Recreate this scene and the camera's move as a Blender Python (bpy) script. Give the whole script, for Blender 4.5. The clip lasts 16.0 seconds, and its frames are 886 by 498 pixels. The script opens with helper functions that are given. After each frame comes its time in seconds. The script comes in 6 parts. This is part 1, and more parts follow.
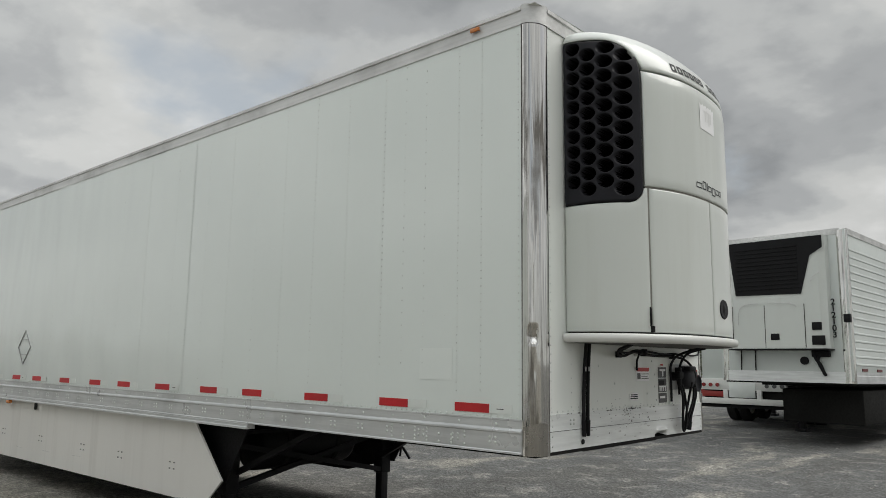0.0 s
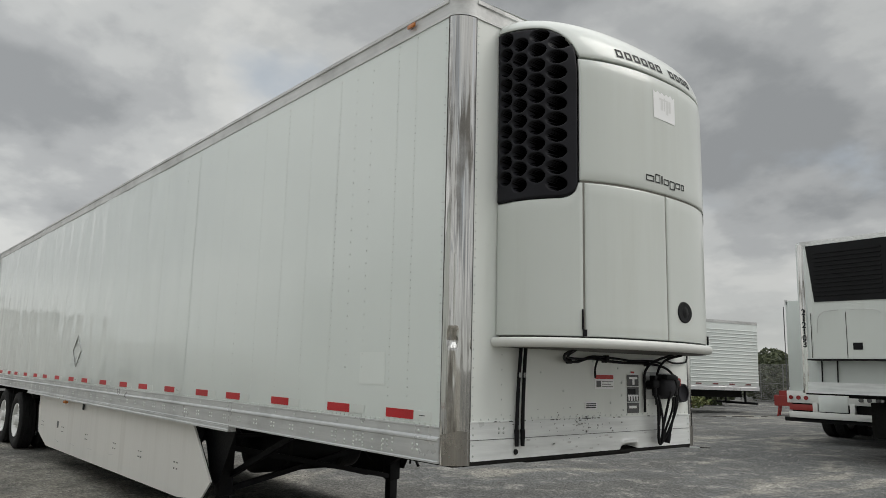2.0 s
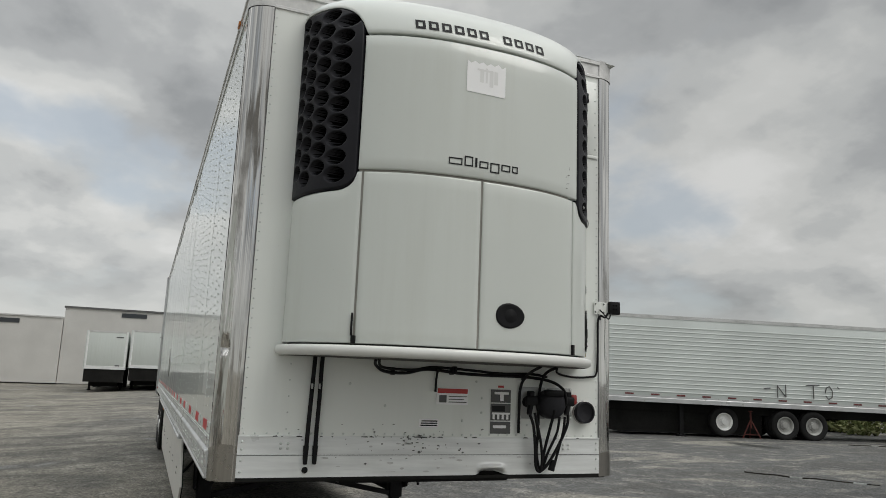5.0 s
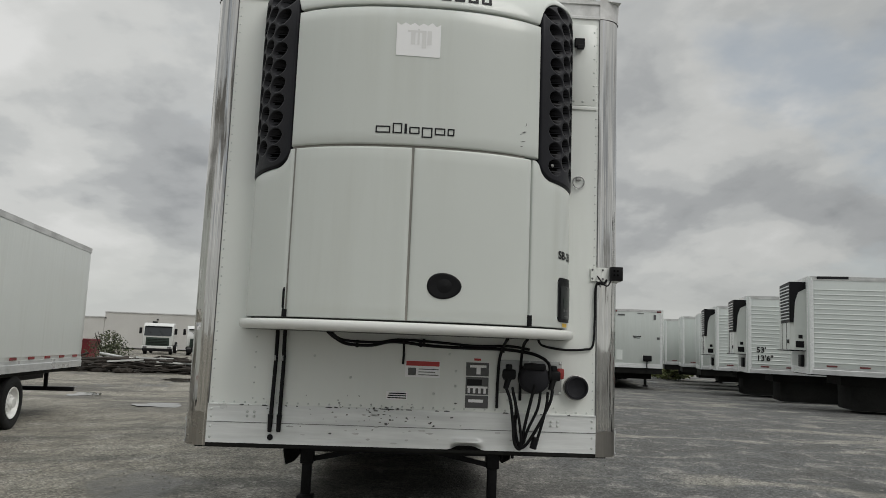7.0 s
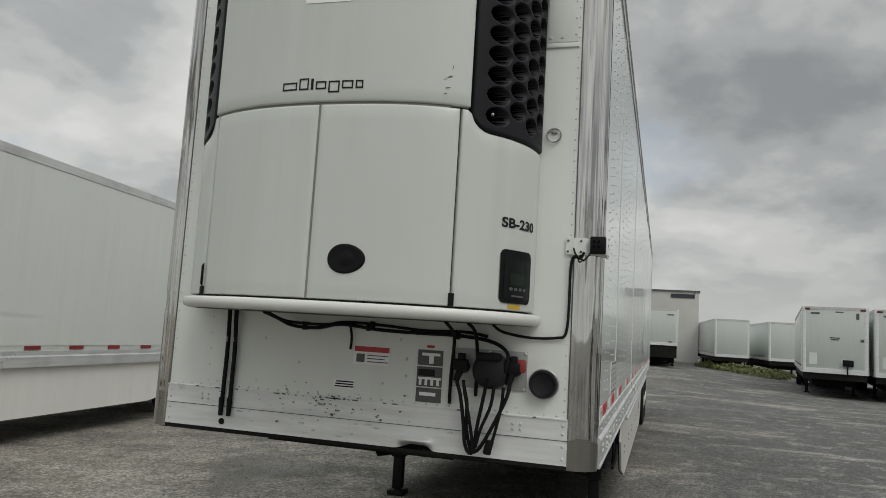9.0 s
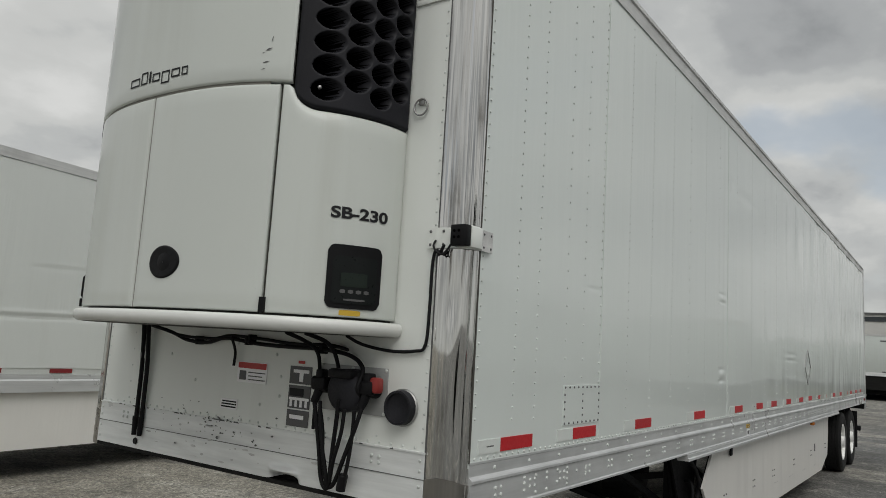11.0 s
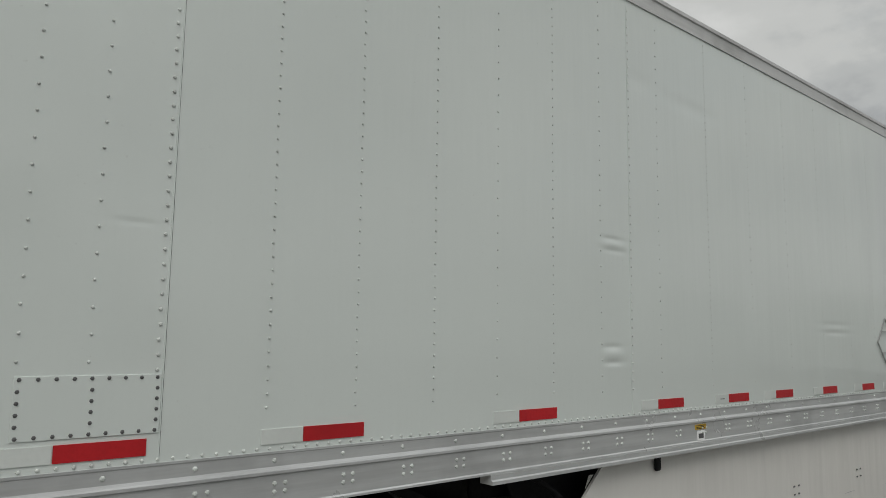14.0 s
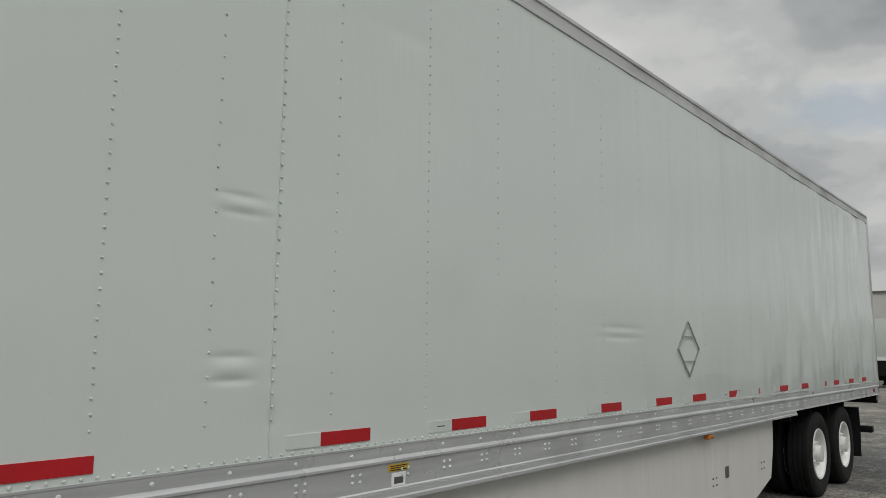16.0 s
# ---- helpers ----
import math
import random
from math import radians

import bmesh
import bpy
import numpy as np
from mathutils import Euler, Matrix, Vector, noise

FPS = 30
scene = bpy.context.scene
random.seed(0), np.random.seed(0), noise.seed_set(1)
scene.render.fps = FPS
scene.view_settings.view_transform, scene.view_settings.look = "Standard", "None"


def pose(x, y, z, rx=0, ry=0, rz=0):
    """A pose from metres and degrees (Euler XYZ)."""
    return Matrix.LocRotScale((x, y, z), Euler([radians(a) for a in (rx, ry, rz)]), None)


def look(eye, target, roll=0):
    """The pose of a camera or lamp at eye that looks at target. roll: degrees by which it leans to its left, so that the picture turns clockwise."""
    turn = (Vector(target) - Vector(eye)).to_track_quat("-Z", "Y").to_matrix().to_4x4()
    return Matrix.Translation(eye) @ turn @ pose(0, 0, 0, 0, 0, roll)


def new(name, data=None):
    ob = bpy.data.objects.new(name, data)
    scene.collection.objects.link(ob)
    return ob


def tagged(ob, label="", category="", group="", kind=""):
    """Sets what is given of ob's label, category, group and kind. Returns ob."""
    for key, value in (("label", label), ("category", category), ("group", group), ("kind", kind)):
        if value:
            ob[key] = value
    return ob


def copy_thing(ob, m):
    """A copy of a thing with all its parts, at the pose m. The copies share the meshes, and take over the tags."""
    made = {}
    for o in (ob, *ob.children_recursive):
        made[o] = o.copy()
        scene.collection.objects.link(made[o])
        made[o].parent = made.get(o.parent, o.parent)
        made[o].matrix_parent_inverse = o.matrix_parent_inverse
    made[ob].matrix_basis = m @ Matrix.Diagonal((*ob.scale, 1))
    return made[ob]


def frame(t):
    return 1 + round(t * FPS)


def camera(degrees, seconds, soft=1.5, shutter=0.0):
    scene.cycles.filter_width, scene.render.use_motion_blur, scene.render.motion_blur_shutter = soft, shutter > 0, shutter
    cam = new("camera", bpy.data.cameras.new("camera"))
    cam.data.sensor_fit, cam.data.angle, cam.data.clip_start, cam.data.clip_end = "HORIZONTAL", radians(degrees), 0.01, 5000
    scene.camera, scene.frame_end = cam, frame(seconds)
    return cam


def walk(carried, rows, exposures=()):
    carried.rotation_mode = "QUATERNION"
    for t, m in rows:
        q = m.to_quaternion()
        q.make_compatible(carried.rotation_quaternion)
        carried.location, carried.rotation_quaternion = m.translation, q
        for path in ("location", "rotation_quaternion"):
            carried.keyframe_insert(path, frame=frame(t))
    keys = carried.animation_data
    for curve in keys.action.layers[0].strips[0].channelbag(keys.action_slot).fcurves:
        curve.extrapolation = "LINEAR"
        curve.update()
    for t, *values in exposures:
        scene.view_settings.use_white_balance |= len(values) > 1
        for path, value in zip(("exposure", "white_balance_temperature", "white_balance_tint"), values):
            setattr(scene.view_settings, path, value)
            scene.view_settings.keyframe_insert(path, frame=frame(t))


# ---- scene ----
cam = camera(62.7, 16.0, 0.75)
PATH = [
    (0, (2.517, -5.009, 1.635), (1.208, -3.528, 1.941), 0.8),
    (0.5, (2.683, -4.918, 1.602), (1.332, -3.478, 1.919), 1.2),
    (1, (2.93, -4.679, 1.624), (1.522, -3.294, 1.938), 1.3),
    (1.5, (3.06, -4.427, 1.622), (1.603, -3.093, 1.935), 1.4),
    (2, (3.223, -4.083, 1.629), (1.708, -2.818, 1.953), 1.4),
    (2.5, (3.476, -3.755, 1.633), (1.924, -2.537, 1.962), 1.2),
    (3, (3.647, -3.389, 1.622), (2.057, -2.223, 1.955), 0.8),
    (3.5, (3.762, -3.012, 1.646), (2.117, -1.927, 1.985), 1.2),
    (4, (3.97, -2.564, 1.658), (2.267, -1.57, 1.995), 1.7),
    (4.2, (4.011, -2.391, 1.66), (2.281, -1.447, 1.999), 2.0),
    (6.3, (4.477, -0.584, 1.73), (2.534, -0.221, 2.031), 1.8),
    (6.5, (4.488, -0.443, 1.738), (2.531, -0.14, 2.019), 1.9),
    (7, (4.442, -0.023, 1.739), (2.46, 0.074, 1.989), 2.2),
    (7.5, (4.258, 0.339, 1.74), (2.271, 0.289, 1.966), 2.7),
    (8, (4.099, 0.818, 1.705), (2.123, 0.605, 1.929), 3.1),
    (8.2, (4.018, 0.98, 1.731), (2.049, 0.703, 1.95), 3.2),
    (10.3, (2.987, 2.473, 1.723), (1.287, 1.448, 1.971), 3.7),
    (10.5, (2.843, 2.593, 1.711), (1.169, 1.528, 1.962), 3.7),
    (11, (2.407, 2.882, 1.744), (0.788, 1.738, 2.009), 3.4),
    (11.5, (1.962, 3.063, 1.773), (0.377, 1.875, 2.047), 3.0),
    (12, (1.485, 3.371, 1.794), (-0.048, 2.115, 2.066), 2.7),
    (12.5, (1.086, 3.557, 1.79), (-0.41, 2.255, 2.051), 2.3),
    (13, (0.561, 3.734, 1.759), (-0.895, 2.389, 2.03), 1.3),
    (13.5, (0.089, 3.856, 1.74), (-1.305, 2.446, 2.005), 0.8),
    (14, (-0.457, 3.83, 1.718), (-1.756, 2.329, 1.965), 0.8),
    (14.5, (-0.935, 3.827, 1.732), (-2.176, 2.277, 1.973), 0.8),
    (15, (-1.416, 3.771, 1.778), (-2.661, 2.224, 2.019), 1.3),
    (15.5, (-1.855, 3.744, 1.761), (-3.18, 2.272, 2.037), 0.7),
    (16, (-2.352, 3.726, 1.727), (-3.852, 2.431, 2.0), 0.6),
]
walk(cam, [(t, look(eye, target, roll)) for t, eye, target, roll in PATH], [(0, 0.15, 6500, 10), (2.5, 0.15, 6500, 10), (4, 0.10, 6500, 10), (6.5, -0.07, 6500, 10), (8, -0.09, 6500, 10), (10.5, -0.15, 6500, 10), (12, -0.12, 6500, 9.5), (13.5, -0.22, 6500, 9.5), (14.5, -0.23, 6500, 9), (16, -0.21, 6500, 10)])

# ---- sky, sun and exposure ----
SUN_ELEV, SUN_AZ = 47.0, 44.0          # degrees; azimuth measured from +x towards +y
world = bpy.data.worlds.new("overcast_sky")
scene.world = world
world.use_nodes = True
wn, wl = world.node_tree.nodes, world.node_tree.links
wn.clear()
w_out = wn.new("ShaderNodeOutputWorld")
w_bg = wn.new("ShaderNodeBackground")
w_sky = wn.new("ShaderNodeTexSky")
w_sky.sky_type = "NISHITA"
w_sky.sun_disc = False
w_sky.sun_elevation = radians(SUN_ELEV)
w_sky.sun_rotation = radians(90 - SUN_AZ)
w_sky.dust_density = 2.0
w_tc = wn.new("ShaderNodeTexCoord")
w_sep = wn.new("ShaderNodeSeparateXYZ")
wl.new(w_tc.outputs["Generated"], w_sep.inputs[0])


def wmath(op, a, b=0.0, c=None):
    n = wn.new("ShaderNodeMath")
    n.operation = op
    for i, v in enumerate((a, b) if c is None else (a, b, c)):
        if isinstance(v, (int, float)):
            n.inputs[i].default_value = v
        else:
            wl.new(v, n.inputs[i])
    return n.outputs[0]


up = wmath("MAXIMUM", w_sep.outputs[2], 0.0)
flat = wmath("ADD", up, 0.34)
w_comb = wn.new("ShaderNodeCombineXYZ")
wl.new(wmath("DIVIDE", w_sep.outputs[0], flat), w_comb.inputs[0])
wl.new(wmath("DIVIDE", w_sep.outputs[1], flat), w_comb.inputs[1])


def wnoise(scale, detail, rough, offset):
    mp = wn.new("ShaderNodeMapping")
    mp.inputs["Location"].default_value = offset
    wl.new(w_comb.outputs[0], mp.inputs[0])
    n = wn.new("ShaderNodeTexNoise")
    n.inputs["Scale"].default_value = scale
    n.inputs["Detail"].default_value = detail
    n.inputs["Roughness"].default_value = rough
    n.inputs["Distortion"].default_value = 0.12
    wl.new(mp.outputs[0], n.inputs["Vector"])
    return n.outputs["Fac"]


def wramp(fac, stops):
    r = wn.new("ShaderNodeValToRGB")
    while len(r.color_ramp.elements) < len(stops):
        r.color_ramp.elements.new(0.5)
    for e, (p, c) in zip(r.color_ramp.elements, stops):
        e.position, e.color = p, (*c, 1)
    r.color_ramp.interpolation = "EASE"
    wl.new(fac, r.inputs[0])
    return r.outputs[0]


def wmix(fac, a, b, blend="MIX"):
    n = wn.new("ShaderNodeMix")
    n.data_type, n.blend_type = "RGBA", blend
    for i, v in ((0, fac), (6, a), (7, b)):
        if isinstance(v, (int, float)):
            n.inputs[i].default_value = v
        elif isinstance(v, tuple):
            n.inputs[i].default_value = (*v, 1)
        else:
            wl.new(v, n.inputs[i])
    return n.outputs[2]


big = wnoise(1.7, 7, 0.50, (2.1, 0.7, 0.0))
small = wnoise(4.6, 8, 0.55, (7.4, 3.2, 0.0))
mixed = wmath("ADD", wmath("MULTIPLY", big, 0.80), wmath("MULTIPLY", small, 0.20))
cloud = wramp(mixed, [(0.36, (0.33, 0.345, 0.355)), (0.445, (0.46, 0.475, 0.48)), (0.495, (0.57, 0.585, 0.58)), (0.54, (0.67, 0.68, 0.665)), (0.63, (0.80, 0.805, 0.79))])
gaps = wramp(wnoise(1.4, 6, 0.55, (5.3, 9.1, 0.0)), [(0.55, (0, 0, 0)), (0.68, (0.75, 0.75, 0.75))])
blue = wmix(0.55, wmix(1.0, w_sky.outputs[0], (0.12, 0.12, 0.12), "MULTIPLY"), (0.66, 0.70, 0.70))
sky_col = wmix(gaps, cloud, blue)
haze = wramp(w_sep.outputs[2], [(0.0, (1, 1, 1)), (0.17, (0.0, 0.0, 0.0))])
sky_col = wmix(wmath("MULTIPLY", haze, 0.8), sky_col, (0.63, 0.645, 0.615))
# an overcast sky is brighter overhead
zen = wramp(w_sep.outputs[2], [(0.0, (0.5, 0.5, 0.5)), (0.48, (0.5, 0.5, 0.5)), (0.85, (1.3, 1.3, 1.3))])
sky_col = wmix(1.0, sky_col, zen, "MULTIPLY")
# the cloud is thinner towards the south-west
w_dot = wn.new("ShaderNodeVectorMath")
w_dot.operation = "DOT_PRODUCT"
wl.new(w_tc.outputs["Generated"], w_dot.inputs[0])
w_dot.inputs[1].default_value = (-0.82, -0.57, 0.0)
thin = wramp(wmath("MULTIPLY_ADD", w_dot.outputs["Value"], 0.5, 0.5), [(0.0, (0.92, 0.92, 0.92)), (0.6, (0.97, 0.97, 0.97)), (1.0, (1.17, 1.17, 1.17))])
sky_col = wmix(1.0, sky_col, thin, "MULTIPLY")
wl.new(sky_col, w_bg.inputs[0])
w_bg.inputs[1].default_value = 1.59
wl.new(w_bg.outputs[0], w_out.inputs[0])

sun = new("sun", bpy.data.lights.new("sun", "SUN"))
sun.data.energy = 1.05
sun.data.angle = radians(35)
sun.data.color = (1.0, 0.97, 0.92)
sun.matrix_world = look((60 * math.cos(radians(SUN_AZ)) * math.cos(radians(SUN_ELEV)), 60 * math.sin(radians(SUN_AZ)) * math.cos(radians(SUN_ELEV)), 60 * math.sin(radians(SUN_ELEV))), (0, 0, 0))

# ---- materials ----


class Mat:
    """A small builder for node materials on object-space metres."""

    def __init__(self, name, rough=0.5, metal=0.0, coat=0.0, spec=0.5):
        self.m = bpy.data.materials.new(name)
        self.m.use_nodes = True
        self.n, self.l = self.m.node_tree.nodes, self.m.node_tree.links
        self.b = self.n["Principled BSDF"]
        self.b.inputs["Roughness"].default_value = rough
        self.b.inputs["Metallic"].default_value = metal
        self.b.inputs["Coat Weight"].default_value = coat
        self.b.inputs["Coat Roughness"].default_value = 0.08
        self.b.inputs["Specular IOR Level"].default_value = spec
        self.tc = self.n.new("ShaderNodeTexCoord").outputs["Object"]

    def noise(self, scale, detail=4, rough=0.55, stretch=(1, 1, 1), offset=(0, 0, 0), dist=0.0):
        mp = self.n.new("ShaderNodeMapping")
        mp.inputs["Scale"].default_value = stretch
        mp.inputs["Location"].default_value = offset
        self.l.new(self.tc, mp.inputs[0])
        t = self.n.new("ShaderNodeTexNoise")
        t.inputs["Scale"].default_value = scale
        t.inputs["Detail"].default_value = detail
        t.inputs["Roughness"].default_value = rough
        t.inputs["Distortion"].default_value = dist
        self.l.new(mp.outputs[0], t.inputs["Vector"])
        return t.outputs["Fac"]

    def voronoi(self, scale, feature="F1", stretch=(1, 1, 1)):
        mp = self.n.new("ShaderNodeMapping")
        mp.inputs["Scale"].default_value = stretch
        self.l.new(self.tc, mp.inputs[0])
        t = self.n.new("ShaderNodeTexVoronoi")
        t.feature = feature
        t.inputs["Scale"].default_value = scale
        self.l.new(mp.outputs[0], t.inputs["Vector"])
        return t

    def ramp(self, fac, stops):
        r = self.n.new("ShaderNodeValToRGB")
        while len(r.color_ramp.elements) < len(stops):
            r.color_ramp.elements.new(0.5)
        for e, (p, c) in zip(r.color_ramp.elements, stops):
            if isinstance(c, (int, float)):
                c = (c, c, c)
            e.position, e.color = p, (*c, 1)
        self.l.new(fac, r.inputs[0])
        return r.outputs[0]

    def mix(self, fac, a, b, blend="MIX"):
        n = self.n.new("ShaderNodeMix")
        n.data_type, n.blend_type = "RGBA", blend
        for i, v in ((0, fac), (6, a), (7, b)):
            if isinstance(v, (int, float)):
                n.inputs[i].default_value = v
            elif isinstance(v, tuple):
                n.inputs[i].default_value = (*v, 1)
            else:
                self.l.new(v, n.inputs[i])
        return n.outputs[2]

    def color(self, c):
        if isinstance(c, tuple):
            self.b.inputs["Base Color"].default_value = (*c, 1)
        else:
            self.l.new(c, self.b.inputs["Base Color"])
        return self

    def rough(self, r):
        self.l.new(r, self.b.inputs["Roughness"])
        return self

    def bump(self, height, strength=0.3, distance=0.01, after=None):
        b = self.n.new("ShaderNodeBump")
        b.inputs["Strength"].default_value = strength
        b.inputs["Distance"].default_value = distance
        self.l.new(height, b.inputs["Height"])
        if after is not None:
            self.l.new(after, b.inputs["Normal"])
        self.l.new(b.outputs[0], self.b.inputs["Normal"])
        return b.outputs[0]


def plain(name, c, rough=0.5, metal=0.0, coat=0.0, vary=0.12, scale=6.0, bump=0.0):
    """Colour with two scales of mottling and a fine relief."""
    k = Mat(name, rough, metal, coat)
    big = k.noise(scale * 0.25, 5)
    fine = k.noise(scale * 8, 6, 0.65)
    if max(c) < 0.03:
        k.b.inputs["Specular IOR Level"].default_value = 0.18
    lo, hi = tuple(v * (1 - vary) for v in c), tuple(min(1, v * (1 + vary)) for v in c)
    base = k.mix(k.ramp(big, [(0.3, 0.0), (0.7, 1.0)]), lo, hi)
    k.color(k.mix(k.ramp(fine, [(0.45, 0.0), (0.75, 0.5)]), base, tuple(v * (1 - vary) for v in c)))
    k.rough(k.ramp(fine, [(0.3, rough * 0.85), (0.7, min(1, rough * 1.2))]))
    if bump:
        k.bump(fine, bump, 0.004)
    return k.m


def painted_wall(name, c, coat=0.6, streak=0.5, dirt_tone=0.80, wavy=0.8):
    """Old white gloss paint on thin sheet: faint runs of dirt, a wavy sheen."""
    k = Mat(name, 0.34, 0.0, coat)
    k.b.inputs["Coat Roughness"].default_value = 0.05
    runs = k.noise(5.0, 6, 0.6, (1.0, 1.0, 0.06))
    cloud = k.noise(0.7, 5, 0.6)
    fine = k.noise(60, 4, 0.7)
    dirt = k.mix(1.0, k.ramp(runs, [(0.5 if streak < 0.95 else 0.41, 0.0), (0.8 if streak < 0.95 else 0.66, streak)]), k.ramp(cloud, [(0.4, 0.0), (0.7, 1.0)]), "MULTIPLY")
    base = k.mix(k.ramp(cloud, [(0.3, 0.0), (0.7, 1.0)]), tuple(v * 0.95 for v in c), c)
    base = k.mix(dirt, base, tuple(v * d for v, d in zip(c, (dirt_tone, dirt_tone * 0.98, dirt_tone * 0.94))))
    base = k.mix(k.ramp(fine, [(0.66, 0.0), (0.78, 0.25)]), base, (0.35, 0.34, 0.31))
    k.color(base)
    k.rough(k.ramp(cloud, [(0.3, 0.28), (0.75, 0.42)]))
    wave = k.noise(1.4, 4, 0.55, (1.6, 1.0, 0.14))
    ripple = k.noise(5.0, 3, 0.5, (1.4, 1.0, 0.5))
    n1 = k.bump(wave, wavy, 0.04)
    k.bump(ripple, 0.10, 0.012, n1)
    return k.m


def brushed(name, c, rough, stretch, scale=40.0, metal=1.0, grime=0.5, wave=0.0):
    k = Mat(name, rough, metal)
    lines = k.noise(scale, 4, 0.6, stretch)
    cloud = k.noise(1.8, 5, 0.6)
    base = k.mix(k.ramp(lines, [(0.35, 0.0), (0.7, 1.0)]), tuple(v * 0.82 for v in c), c)
    k.color(k.mix(k.ramp(cloud, [(0.48, 0.0), (0.75, grime)]), base, tuple(v * 0.45 for v in c)))
    k.rough(k.ramp(cloud, [(0.3, rough * 0.7), (0.75, min(1, rough * 1.6))]))
    n1 = k.bump(lines, 0.12, 0.002)
    if wave:
        k.bump(k.noise(6.0, 3, 0.5, (1.0, 1.0, 0.3)), wave, 0.01, n1)
    return k.m


M = {}
M["side"] = painted_wall("white_side_sheet", (0.775, 0.825, 0.795), 0.85, 0.06, 0.84, 0.30)
M["side"].node_tree.nodes["Principled BSDF"].inputs["Coat Roughness"].default_value = 0.075
M["front"] = painted_wall("white_front_sheet", (0.86, 0.885, 0.845), 0.35, 0.8, 0.70)
M["unit"] = painted_wall("white_unit_shell", (0.655, 0.685, 0.648), 0.45, 0.9, 0.80, 0.12)
M["bumper"] = plain("white_bumper_paint", (0.74, 0.745, 0.715), 0.38, 0, 0.3, 0.06, 5)
M["vent"] = plain("black_grille_plastic", (0.017, 0.017, 0.021), 0.45, 0, 0, 0.25, 9, 0.1)
M["black"] = plain("black_plastic", (0.008, 0.008, 0.009), 0.5, 0, 0, 0.3, 10, 0.1)
# flat black without specular: the shade deep in the holes, put into the colour
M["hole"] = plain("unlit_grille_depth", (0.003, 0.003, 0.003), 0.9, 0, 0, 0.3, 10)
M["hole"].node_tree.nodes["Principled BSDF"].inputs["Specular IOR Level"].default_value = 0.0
M["board"] = brushed("dull_aluminium_plate", (0.50, 0.51, 0.50), 0.4, (1.0, 0.08, 1.0), 25, 0.4, 0.4)
M["gap"] = plain("dark_gasket", (0.07, 0.066, 0.058), 0.7, 0, 0, 0.2, 10)
M["rubber"] = plain("black_rubber", (0.010, 0.010, 0.011), 0.62, 0, 0, 0.35, 12, 0.2)
M["tyre"] = plain("tyre_rubber", (0.018, 0.018, 0.018), 0.75, 0, 0, 0.4, 5, 0.3)
M["rim"] = plain("white_wheel_paint", (0.82, 0.82, 0.80), 0.4, 0, 0.2, 0.15, 6)
M["rimold"] = plain("grimy_wheel_paint", (0.42, 0.42, 0.40), 0.5, 0, 0.1, 0.3, 6)
M["steel"] = plain("black_painted_steel", (0.010, 0.010, 0.011), 0.55, 0, 0, 0.5, 5, 0.25)
M["socket"] = plain("grey_black_moulded_plastic", (0.022, 0.022, 0.026), 0.55, 0, 0, 0.35, 14, 0.2)
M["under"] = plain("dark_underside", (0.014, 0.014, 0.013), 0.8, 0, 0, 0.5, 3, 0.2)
M["red"] = plain("red_reflective_tape", (0.52, 0.012, 0.018), 0.45, 0, 0.0, 0.18, 8)
M["tape"] = plain("faded_white_tape", (0.745, 0.78, 0.75), 0.35, 0, 0.6, 0.07, 8)
M["repaint"] = painted_wall("cleaner_white_paint", (0.80, 0.845, 0.815), 0.6, 0.05, 0.9, 0.1)
M["gasket"] = plain("grey_gasket_and_seam_shade", (0.27, 0.26, 0.235), 0.7, 0, 0, 0.2, 12)
M["skirt"] = painted_wall("off_white_skirt", (0.81, 0.795, 0.76), 0.15, 0.6, 0.66)
M["ink"] = plain("black_print", (0.02, 0.02, 0.022), 0.5, 0, 0, 0.2, 8)
M["sticker"] = plain("white_paper_sticker", (0.95, 0.95, 0.95), 0.35, 0, 0.3, 0.02, 8)
M["ghost"] = plain("pale_sticker_residue", (0.80, 0.80, 0.79), 0.5, 0, 0, 0.04, 12)
M["redprint"] = plain("red_print", (0.5, 0.05, 0.045), 0.45, 0, 0, 0.1, 8)
M["yellow"] = plain("yellow_label", (0.62, 0.40, 0.04), 0.45, 0, 0, 0.12, 8)
M["orange"] = plain("amber_lens", (0.55, 0.17, 0.02), 0.25, 0, 0.4, 0.15, 8)
M["oldtape"] = plain("weathered_red_tape", (0.15, 0.035, 0.035), 0.5, 0, 0.1, 0.3, 8)
M["worntape"] = plain("worn_red_tape", (0.24, 0.02, 0.022), 0.5, 0, 0.1, 0.3, 8)
M["redlens"] = plain("red_lens", (0.26, 0.02, 0.02), 0.2, 0, 0.5, 0.15, 8)
M["grey"] = plain("grey_print", (0.11, 0.11, 0.11), 0.5, 0, 0, 0.2, 8)
M["screen"] = plain("display_glass", (0.008, 0.010, 0.010), 0.3, 0, 0.1, 0.1, 8)
M["green"] = plain("display_backlight_off", (0.016, 0.024, 0.019), 0.3, 0, 0.1, 0.1, 8)


